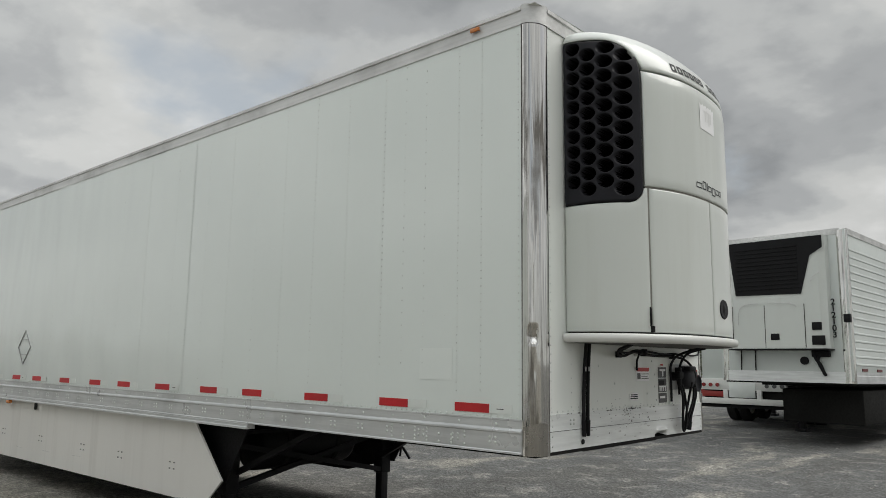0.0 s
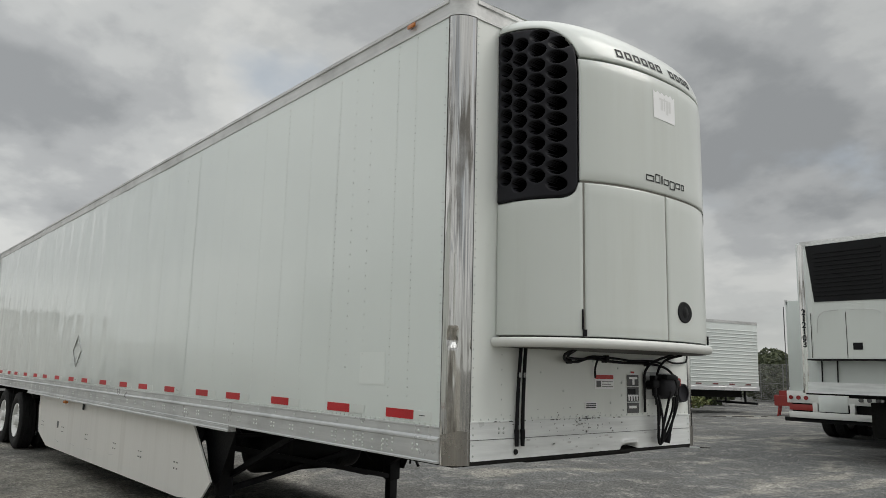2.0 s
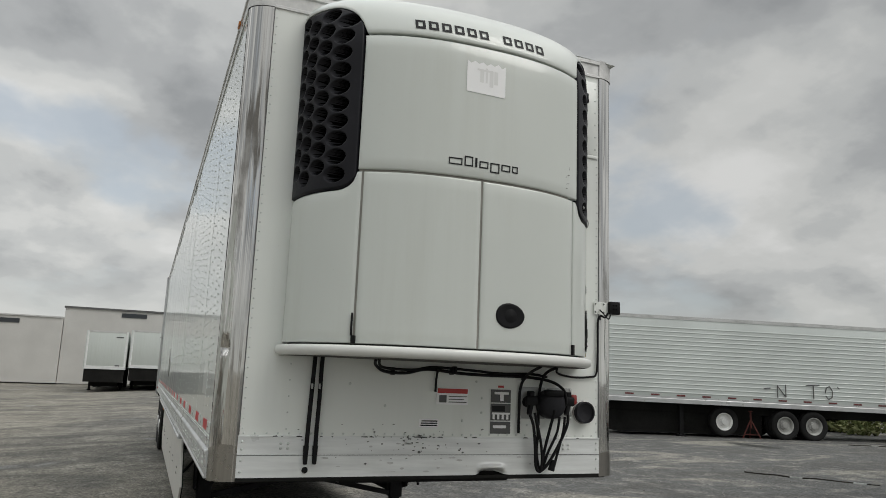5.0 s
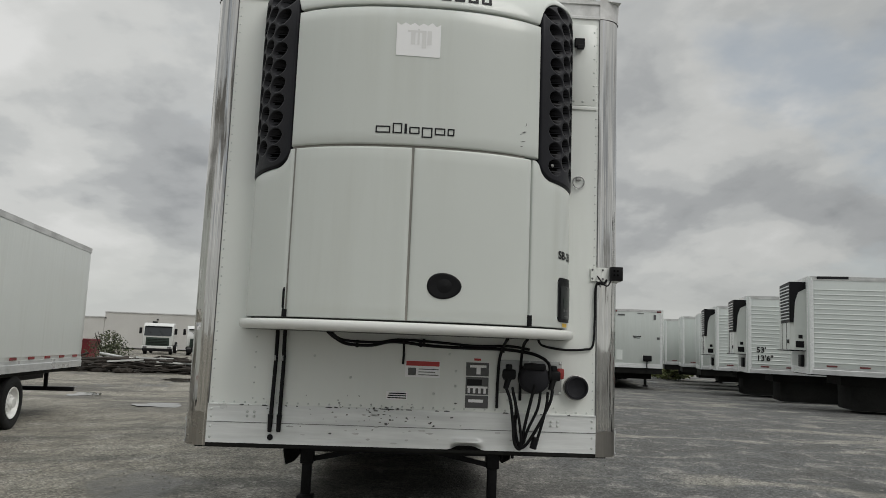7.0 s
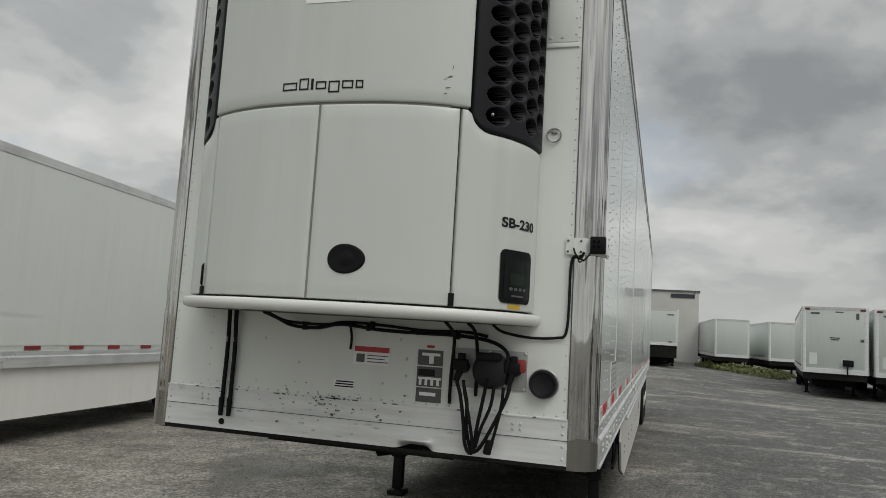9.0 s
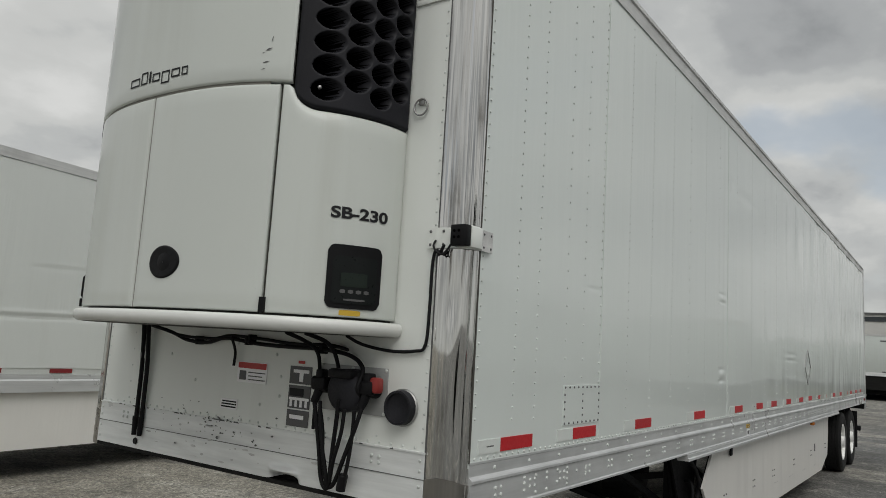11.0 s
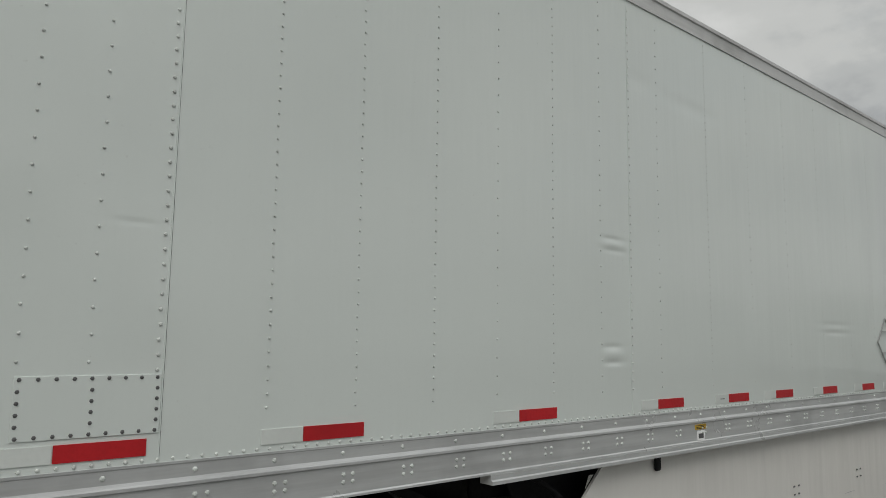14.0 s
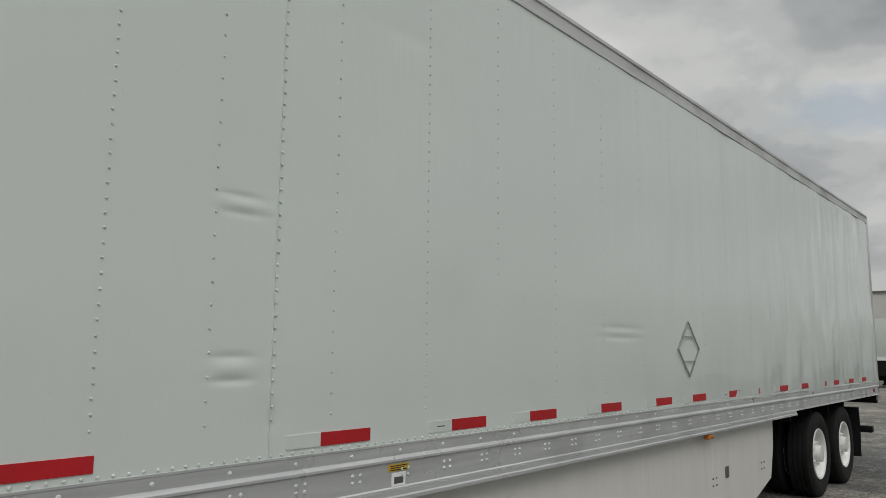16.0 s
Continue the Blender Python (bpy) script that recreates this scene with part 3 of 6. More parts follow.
# dull lower sleeves of the corners
M["foot"] = brushed("tarnished_corner_sleeve", (0.42, 0.40, 0.37), 0.28, (1.0, 1.0, 0.03), 45, 1.0, 0.6)
for sgn in (-1, 1):
    bm = bmesh.new()
    lattice(bm, lambda a, z: (-CS + (CS + 0.0045) * math.cos(a), sgn * (HW - CR + (CR + 0.0045) * math.sin(a)), z + (0.012 * math.sin(a * 3) if z > 1.2 else 0)), span(0.02, math.pi / 2 - 0.02, 24), [1.078, 1.12, 1.2, 1.262 if sgn < 0 else 1.22])
    if sgn < 0:
        bmesh.ops.reverse_faces(bm, faces=bm.faces[:])
    part("corner_sleeve", bm, M["foot"], trailer, "tarnished metal sleeve round the corner foot", True)

# top rails and cast top corners
prof = [(-0.002, 3.842), (0.008, 3.842), (0.008, 3.858), (0.004, 3.862), (0.004, 3.935), (0.014, 3.94), (0.014, TOP), (-0.03, TOP)]
for sgn in (-1, 1):
    bm = bmesh.new()
    prism(bm, [(sgn * (HW + u), v) for u, v in prof], "x", -LEN, -CS)
    part("top_rail", bm, M["toprail"], trailer, "weathered aluminium top rail")
    bm = bmesh.new()

    def top_corner(a, z):
        o = 0.008 if z < 3.95 else 0.012
        return (-CS + (CS + o) * math.cos(a), sgn * (HW - CR + (CR + o) * math.sin(a)), z)
    lattice(bm, top_corner, span(0, math.pi / 2, 12), [3.845, 3.86, 3.90, 3.94, TOP + 0.012])
    if sgn < 0:
        bmesh.ops.reverse_faces(bm, faces=bm.faces[:])
    part("top_corner", bm, M["toprail"], trailer, "", True)
bm = bmesh.new()
prism(bm, [(u, v) for u, v in prof], "y", -HW + CR, HW - CR)
part("front_top_rail", bm, M["toprail"], trailer)
bm = bmesh.new()
lattice(bm, lambda y, x: (x, y, TOP + 0.03 * (1 - (y / HW) ** 2)), span(-HW, HW, 10), [0.005, -4, -8, -12, -LEN])
part("roof", bm, M["front"], trailer, "slightly cambered white roof skin", True)
# rear frame
for sgn in (-1, 1):
    boxed("rear_post", M["alu"], trailer, -LEN - 0.05, -LEN + 0.04, sgn * HW - 0.05, sgn * HW + 0.012, 1.0, TOP, 0.01)
boxed("rear_door", M["front"], trailer, -LEN - 0.03, -LEN, -HW + 0.06, HW - 0.06, 1.15, TOP - 0.15, 0.01, "white rear door leaf")
boxed("rear_header", M["alu"], trailer, -LEN - 0.05, -LEN + 0.02, -HW + 0.05, HW - 0.05, TOP - 0.15, TOP, 0.01)
boxed("rear_sill", M["steel"], trailer, -LEN - 0.06, -LEN + 0.05, -HW + 0.02, HW - 0.02, 0.95, 1.12, 0.01)

# bottom side rails, stepped section
for sgn in (-1, 1):
    sec = [(-0.03, 1.292), (0.006, 1.292), (0.006, 1.284), (0.003, 1.280), (0.003, 1.236), (0.016, 1.228), (0.020, 1.222), (0.020, 1.212), (0.012, 1.206), (0.012, 1.100), (0.018, 1.094), (0.018, 1.085), (-0.03, 1.085)]
    bm = bmesh.new()
    prism(bm, [(sgn * (HW + u), v) for u, v in sec], "x", -LEN, -CS - 0.002)
    part("bottom_rail", bm, M["alu"], trailer, "stepped aluminium bottom rail")
    sec = [(-0.05, 1.084), (0.024, 1.084), (0.024, 1.062), (0.034, 1.056), (0.034, 1.040), (-0.05, 1.040)]
    bm = bmesh.new()
    prism(bm, [(sgn * (HW + u), v) for u, v in sec], "x", -11.2, -2.95)
    part("rail_lip", bm, M["alu"], trailer, "aluminium skirt lip under the rail")

# rivets: columns on the side sheets, rows on the rails
COLS = [-0.128, -0.43, -0.632, -0.942, -1.15, -1.37, -1.785, -2.185, -2.605, -3.01, -3.43, -3.845, -4.14, -4.445, -5.05, -5.645, -6.25, -6.87, -7.45, -8.03, -8.65, -9.26, -9.87, -10.48, -11.09, -11.7, -12.31, -12.92, -13.53, -14.14, -14.75, -15.36, -15.72]
DENSE = {-0.128, -0.43, -0.632, -1.37, -1.785, -2.185, -2.605, -3.43, -4.14, -5.05}
rv = random.Random(3)
for sgn in (-1, 1):
    bm = bmesh.new()
    ax = (0, sgn, 0)
    for cx in COLS:
        pitch = 0.0515 if cx in DENSE else 0.088
        z = 1.44 + rv.uniform(0, 0.02)
        while z < 3.82:
            if not (0.90 < -cx < 1.40 and z < 1.60):
                dome(bm, (cx + rv.uniform(-.0015, .0015), sgn * (HW + 0.0005), z), ax, 0.0076 if cx in (-1.37, -4.14) else 0.0060, 0.0050)
            z += pitch + rv.uniform(-.002, .002)
    part("rivets", bm, M["rivet"], trailer, "columns of small aluminium rivets", kind="stuff")
    bm = bmesh.new()
    x = -0.14
    while x > -LEN + 0.05:
        dome(bm, (x, sgn * (HW + 0.001), 1.303), ax, 0.0075, 0.005)
        x -= 0.052
    x = -0.3
    while x > -LEN + 0.1:
        for dx, z in ((0, 1.258), (0.0, 1.175), (-0.045, 1.175), (0.0, 1.145), (-0.045, 1.145)):
            dome(bm, (x + dx, sgn * (HW + (0.003 if z > 1.2 else 0.012)), z), ax, 0.010, 0.006)
        x -= 0.305
    for i in range(7):
        for z in (1.115, 1.135, 1.165, 1.19):
            if rv.random() < 0.7:
                dome(bm, (-0.55 - 0.11 * i, sgn * (HW + 0.012), z), ax, 0.010, 0.006)
    part("rail_rivets", bm, M["rivet"], trailer, "rivets along the bottom rail", kind="stuff")
    # lapped sheet edges
    for sx in (-1.388, -4.125):
        boxed("sheet_lap", M["side"], trailer, sx - 0.004, sx + 0.0, sgn * HW, sgn * (HW + (0.003 if sgn > 0 else 0.0006)), 1.295, 3.842)
        if sgn > 0:
            boxed("lap_sealant", M["black"], trailer, sx - 0.0058, sx - 0.004, HW, HW + 0.0012, 1.31, 3.842)
bm = bmesh.new()
for sgn in (-1, 1):
    for cy, pt in ((1.138, 0.055), (0.90, 0.09)):
        z = 1.36
        while z < 3.8:
            if not (cy == 0.90 and z > 1.75):
                dome(bm, (0.001, sgn * cy, z), (1, 0, 0), 0.0055, 0.003)
            z += pt
    for z in (1.13, 1.19, 1.25, 1.29):
        dome(bm, (0.007, sgn * 1.135, z), (1, 0, 0), 0.008, 0.005)
    for dy in (0.885, 0.925):
        for z in (1.255, 1.28):
            dome(bm, (0.007, sgn * dy, z), (1, 0, 0), 0.009, 0.006)
y = -1.13
while y < 1.14:
    dome(bm, (0.001, y, 1.336), (1, 0, 0), 0.0065, 0.004)
    y += 0.062
for y, z in ((0.30, 1.56), (0.30, 1.47), (-0.02, 1.70), (0.26, 1.66), (0.17, 1.42), (-0.55, 1.62), (-0.33, 1.5), (0.62, 1.40), (0.25, 1.255), (0.26, 1.235), (0.07, 1.26)):
    dome(bm, (0.001, y, z), (1, 0, 0), 0.009, 0.005)
part("front_rivets", bm, M["rivet"], trailer, "rivets round the front sheet", kind="stuff")

# conspicuity tape: red blocks with faded white between
RED = {-1: [-0.358, -1.072, -1.934, -2.804, -3.498, -4.356, -5.191, -5.90, -6.75, -7.63, -8.34, -9.19, -10.01, -10.72, -11.53, -12.37, -13.04, -13.88, -14.72],
       1: [-0.343, -1.064, -1.946, -3.168, -4.395, -5.251, -5.957, -6.803, -7.65, -8.353, -9.192, -10.014, -10.718, -11.533, -12.37, -13.023, -13.878, -14.704]}
for sgn in (-1, 1):
    for i, x in enumerate(RED[sgn]):
        boxed("red_tape", M["red"], trailer, x - 0.283, x, sgn * HW, sgn * (HW + 0.004), 1.319, 1.375)
        boxed("white_tape", M["tape"], trailer, x + 0.004, x + 0.18, sgn * HW, sgn * (HW + 0.0035), 1.319, 1.375, label="worn pale reflective tape")
        if i % 5 == 0:
            boxed("tape_mark", M["grey"], trailer, x + 0.06, x + 0.115, sgn * HW, sgn * (HW + 0.0042), 1.344, 1.349)

# hazard placard holders
for sgn in (-1, 1):
    cx, cz = -8.29, 1.75
    bm = bmesh.new()
    y0 = sgn * (HW + 0.008)
    c4 = [(cx, cz + 0.225), (cx - 0.215, cz), (cx, cz - 0.225), (cx + 0.215, cz)]
    for p, q in zip(c4, c4[1:] + c4[:1]):
        bar(bm, (p[0], y0, p[1]), (q[0], y0, q[1]), 0.010, 0.009)
    bar(bm, (cx - 0.11, y0, cz + 0.10), (cx + 0.12, y0, cz + 0.10), 0.008, 0.007)
    bar(bm, (cx - 0.11, y0, cz - 0.10), (cx + 0.11, y0, cz - 0.10), 0.008, 0.007)
    part("placard_holder", bm, M["steelring"], trailer, "diamond-shaped metal placard holder")

# riveted patch, stickers and clearance lamps
bm = bmesh.new()
box(bm, -1.385, -0.94, HW, HW + 0.0035, 1.392, 1.588, 0.001)
patch = part("patch_plate", bm, M["side"], trailer, "riveted repair plate")
bm = bmesh.new()
for i in range(9):
    for z in (1.402, 1.578):
        dome(bm, (-0.955 - 0.052 * i, HW + 0.0035, z), (0, 1, 0), 0.007, 0.0045)
for i in range(4):
    for x in (-0.952, -1.165, -1.373):
        dome(bm, (x, HW + 0.0035, 1.437 + 0.035 * i), (0, 1, 0), 0.007, 0.0045)
part("rivets", bm, M["grey"], patch, kind="stuff")
boxed("repaint_patch", M["repaint"], trailer, -0.965, -0.67, -HW - 0.002, -HW + 0.0, 1.515, 1.725, label="cleaner square where a sticker was")
boxed("yellow_label", M["yellow"], trailer, -4.92, -4.785, HW + 0.012, HW + 0.0145, 1.168, 1.20)
for i in range(3):
    boxed("label_line", M["ink"], trailer, -4.91 + 0.02 * (i % 2), -4.80, HW + 0.0145, HW + 0.0152, 1.172 + 0.009 * i, 1.176 + 0.009 * i)
boxed("white_label", M["sticker"], trailer, -4.90, -4.81, HW + 0.012, HW + 0.0145, 1.10, 1.16)
boxed("label_line", M["grey"], trailer, -4.885, -4.825, HW + 0.0145, HW + 0.0152, 1.112, 1.142)
for sgn in (-1, 1):
    boxed("side_lamp", M["orange"], trailer, -0.52, -0.44, sgn * (HW + 0.014), sgn * (HW + 0.03), 3.895, 3.925, 0.006, "amber clearance lamp")
    boxed("marker_lamp", M["orange"], trailer, -8.72, -8.60, sgn * (HW - 0.02), sgn * (HW + 0.03), 0.99, 1.035, 0.012, "amber marker lamp under the rail")
    boxed("marker_lamp", M["redlens"], trailer, -15.45, -15.37, sgn * (HW + 0.012), sgn * (HW + 0.03), 1.14, 1.19, 0.006, "red rear marker lamp")

for sgn, x in ((1, -4.43), (-1, -7.82)):
    boxed("rubber_stop", M["black"], trailer, x - 0.03, x + 0.03, sgn * 1.25, sgn * 1.27, 0.945, 1.035, 0.012, "black rubber tongue under the rail")

# skirts
for sgn in (-1, 1):
    outline = [(-3.93, 1.045), (-3.42, 0.55), (-3.62, 0.37), (-4.2, 0.31)] if sgn < 0 else [(-3.93, 1.045), (-3.62, 0.76), (-3.9, 0.45), (-4.5, 0.31)]
    outline += [(-9.85, 0.28), (-10.45, 0.45), (-10.56, 0.75), (-10.58, 1.045)]
    bm = bmesh.new()
    prism(bm, outline, "y", sgn * 1.225, sgn * 1.243)
    sk = part("side_skirt", bm, M["skirt"], trailer, "off-white panel skirt, scuffed along its lower edge")
    # added dark sheet: the shade on the skirt's inner face, painted
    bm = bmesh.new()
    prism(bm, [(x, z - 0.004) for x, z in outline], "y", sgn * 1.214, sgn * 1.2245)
    part("skirt_lining", bm, M["under"], sk, "added dark sheet painting the shade behind the skirt")
    bm = bmesh.new()
    for x in (-4.3, -5.4, -6.35, -7.6, -8.9, -10.2):
        for dx, dz in ((-.04, .03), (.04, .03), (-.04, -.03), (.04, -.03)):
            box(bm, x + dx - .012, x + dx + .012, sgn * 1.243, sgn * 1.248, 0.60 + dz - .006, 0.60 + dz + .006)
    part("skirt_clips", bm, M["grey"], sk, kind="stuff")
    bm = bmesh.new()
    for i in range(4):
        x = -9.3 + 0.9 * i
        bar(bm, (x, sgn * 1.2435, 0.42 + 0.02 * i), (x + 0.22, sgn * 1.2435, 0.40 + 0.03 * i), 0.002, 0.004)
    part("scuff_marks", bm, M["rub"], sk, kind="stuff")
    boxed("skirt_decal", M["grey"], sk, -9.25, -9.16, sgn * 1.243, sgn * 1.246, 0.60, 0.70)
    for x in (-4.4, -6.2, -8.0, -9.8):
        bm = bmesh.new()
        bar(bm, (x, sgn * 1.22, 0.5), (x, sgn * 0.75, 1.06), 0.04, 0.02)
        part("skirt_brace", bm, M["steel"], sk)

# landing gear: gusset, leg, shoe, cross shaft, braces
LX = -3.68
gear = part("landing_gear", (lambda b: (bar(b, (LX, -0.95, 0.93), (LX, 0.95, 0.93), 0.035, 0.035), b)[1])(bmesh.new()), M["steel"], trailer, "black steel landing gear")
for sgn in (-1, 1):
    bm = bmesh.new()
    box(bm, LX - 0.07, LX + 0.07, sgn * 1.0 - 0.07, sgn * 1.0 + 0.07, 0.38, 1.06, 0.012)
    box(bm, LX - 0.05, LX + 0.05, sgn * 1.0 - 0.05, sgn * 1.0 + 0.05, 0.06, 0.40, 0.008)
    part("leg", bm, M["steel"], gear, "", True, 40)
    boxed("shoe", M["steel"], gear, LX - 0.10, LX + 0.10, sgn * 1.0 - 0.085, sgn * 1.0 + 0.085, 0.0, 0.05, 0.012)
    bm = bmesh.new()
    prism(bm, [(LX - 0.34, 1.055), (LX + 0.42, 1.055), (LX + 0.40, 0.98), (LX + 0.10, 0.50), (LX - 0.06, 0.50)], "y", sgn * 1.085, sgn * 1.10)
    part("gusset", bm, M["steel"], gear)
    bm = bmesh.new()
    bar(bm, (LX + 0.03 * sgn, sgn * 0.95, 0.42), (LX + 0.03 * sgn, -sgn * 0.95, 0.82), 0.05, 0.05)
    bar(bm, (LX, sgn * 0.95, 0.55), (LX + 1.1, sgn * 0.80, 1.05), 0.05, 0.05)
    part("brace", bm, M["steel"], gear)
bm = bmesh.new()
sweep(bm, [(LX + 0.05, 1.09, 0.80), (LX + 0.1, 1.16, 0.80), (LX + 0.12, 1.18, 0.70), (LX + 0.12, 1.17, 0.55)], 0.012)
part("crank_handle", bm, M["steel"], gear, "", True)
bm = bmesh.new()
sweep(bm, [(-3.28, 1.16, 1.07), (-3.40, 1.19, 1.0), (-3.58, 1.20, 0.89), (-3.66, 1.20, 0.75), (-3.52, 1.20, 0.62), (-3.42, 1.18, 0.54)], 0.016)
part("hanging_hose", bm, M["rubber"], gear, "black hose looped by the skirt front", True)
bm = bmesh.new()
sweep(bm, [(LX + 0.10, 0.90, 1.04), (LX + 0.22, 1.02, 0.95), (LX + 0.22, 1.04, 0.78), (LX + 0.14, 1.03, 0.66)], 0.016)
part("hanging_hose", bm, M["rubber"], gear, "", True)
# fuel tank with straps, crossmembers
bm = bmesh.new()
lathe(bm, [(0.0, 0), (0.20, 0.0), (0.25, 0.03), (0.26, 0.07), (0.26, 1.18), (0.25, 1.22), (0.20, 1.25), (0.0, 1.25)], 0, 24)
bmesh.ops.transform(bm, matrix=Matrix.Translation((-3.95, -0.62, 0.78)), verts=bm.verts[:])
tank = part("fuel_tank", bm, M["steel"], trailer, "black cylindrical fuel tank slung below", True, 50)
for y in (-0.32, 0.32):
    bm = bmesh.new()
    lathe(bm, [(0.262, 0), (0.27, 0), (0.27, 0.05), (0.262, 0.05)], y, 24, (-3.95, 0.78))
    part("tank_strap", bm, M["under"], tank)
for i in range(12):
    boxed("crossmember", M["under"], trailer, -4.6 - 0.85 * i, -4.55 - 0.85 * i, -1.2, 1.2, 0.95, 1.066)
boxed("upper_coupler", M["steel"], trailer, -1.75, -0.12, -0.55, 0.55, 1.045, 1.066, label="greasy black coupler plate")

# running gear
boxed("slider_rail", M["steel"], trailer, -14.6, -10.9, -0.62, -0.50, 0.80, 1.06, 0.01)
boxed("slider_rail", M["steel"], trailer, -14.6, -10.9, 0.50, 0.62, 0.80, 1.06, 0.01)


def wheel_meshes():
    bm = bmesh.new()
    R = 0.505
    lathe(bm, [(0.30, -0.11), (0.36, -0.135), (0.44, -0.14), (0.485, -0.125), (R, -0.105), (R, -0.062), (R - .012, -0.06), (R - .012, -0.05), (R, -0.048), (R, -0.006), (R - .012, -0.004), (R - .012, 0.004), (R, 0.006), (R, 0.048), (R - .012, 0.05), (R - .012, 0.06), (R, 0.062), (R, 0.105), (0.485, 0.125), (0.44, 0.14), (0.36, 0.135), (0.30, 0.11)], 0, 40)
    t = bpy.data.meshes.new("tyre")
    bm.to_mesh(t)
    bm.free()
    bm = bmesh.new()
    lathe(bm, [(0.300, -0.11), (0.288, 0.10), (0.305, 0.118), (0.300, 0.128), (0.278, 0.120), (0.262, 0.06), (0.235, 0.03), (0.16, 0.035), (0.155, 0.075), (0.105, 0.085), (0.095, 0.15), (0.0, 0.155)], 0, 36)
    for k in range(10):
        a = 2 * math.pi * k / 10
        rod(bm, (0.135 * math.cos(a), 0.07, 0.135 * math.sin(a)), (0.135 * math.cos(a), 0.10, 0.135 * math.sin(a)), 0.014, None, 6)
    r = bpy.data.meshes.new("rim")
    bm.to_mesh(r)
    bm.free()
    for me, mt in ((t, M["tyre"]), (r, M["rim"])):
        me.materials.append(mt)
        me.polygons.foreach_set("use_smooth", [True] * len(me.polygons))
        me.set_sharp_from_angle(angle=radians(38))
    return t, r


TYRE, RIM = wheel_meshes()


RIM_OLD = RIM.copy()
RIM_OLD.materials[0] = M["rimold"]


def axle(parent, x, rim=None):
    ax = part("axle", (lambda b: (rod(b, (x, -1.0, 0.505), (x, 1.0, 0.505), 0.065), b)[1])(bmesh.new()), M["steel"], parent)
    for sgn in (-1, 1):
        for y in (1.13, 0.80):
            m = pose(x, sgn * y, 0.505, 0, 0, 0 if sgn > 0 else 180)
            w = shared("wheel", TYRE, parent, m)
            shared("rim", rim or RIM, w, Matrix.Identity(4))
    return ax


for x in (-12.32, -13.60):
    axle(trailer, x)
for sgn in (-1, 1):
    bm = bmesh.new()
    lattice(bm, lambda a, y: (-14.55 + 0.02 * math.sin(a * 7), y, a), span(0.25, 0.95, 8), [sgn * 0.70, sgn * 1.26])
    part("mud_flap", bm, M["rubber"], trailer, "black rubber mud flap", True)
    bm = bmesh.new()
    bar(bm, (-15.6, sgn * 0.55, 0.98), (-15.62, sgn * 0.55, 0.55), 0.08, 0.05)
    part("guard_post", bm, M["steel"], trailer)
    bm = bmesh.new()
    sweep(bm, [(-11.7, sgn * 1.05, 1.05), (-11.9, sgn * 1.1, 0.98), (-12.3, sgn * 1.0, 1.03)], 0.02)
    part("brake_hose", bm, M["rubber"], trailer, "", True)
boxed("rear_guard", M["steel"], trailer, -15.70, -15.58, -1.22, 1.22, 0.50, 0.60, 0.01, "black steel underride guard")

# ---- the refrigeration unit on the nose ----
UW, UD, UZ0, UZ1 = 0.965, 0.60, 1.80, 3.975
unit = thing("refrigeration_unit", (0.004, 0, UZ0), 0, "white curved refrigeration unit with black honeycomb grilles on trailer nose", "cooling unit")
ANG = span(0, math.pi / 2, 400)
PLAN = [(UW * math.sin(a) ** (2 / 2.4), UD * math.cos(a)) for a in ANG]
ARC = [0.0]
for (y0, x0), (y1, x1) in zip(PLAN, PLAN[1:]):
    ARC.append(ARC[-1] + math.hypot(y1 - y0, x1 - x0))
S_END = ARC[-1]


def s_of(y):
    """Distance along the curved plan from its middle to the half width y."""
    a = math.asin(min(1.0, abs(y) / UW) ** 1.2)
    return math.copysign(float(np.interp(a, ANG, ARC)), y)


def shell(s, z, off=0.0):
    """A point of the unit's shell: s along its plan, z height, off outwards. In the unit's own frame."""
    def raw(s_, z_):
        a = float(np.interp(abs(s_), ARC, ANG))
        cx = 1.0 if z_ < 3.45 else max(0.0, 1 - min(1.0, (z_ - 3.45) / 0.525) ** 2.3) ** 0.5
        cy = 1.0 if z_ < 3.74 else max(0.0, 1 - min(1.0, (z_ - 3.74) / 0.235) ** 3) ** (1 / 2.4)
        return Vector((UD * math.cos(a) * cx, math.copysign(UW * math.sin(a) ** (2 / 2.4) * cy, s_), z_ - UZ0))
    p = raw(s, z)
    if off:
        e = 0.004
        du = raw(min(s + e, S_END) if s >= 0 else s + e, z) - raw(s - e if s >= 0 else max(s - e, -S_END), z)
        dv = raw(s, min(z + e, UZ1 - 0.001)) - raw(s, min(z, UZ1 - 0.001) - e)
        nrm = du.cross(dv)
        if nrm.length > 1e-12:
            p = p + nrm.normalized() * off
    return p


def edge_steps(n):
    """0 to 1 with close steps at both ends."""
    return [0.0, 0.004, 0.012] + [0.012 + 0.976 * i / n for i in range(1, n)] + [0.988, 0.996, 1.0]


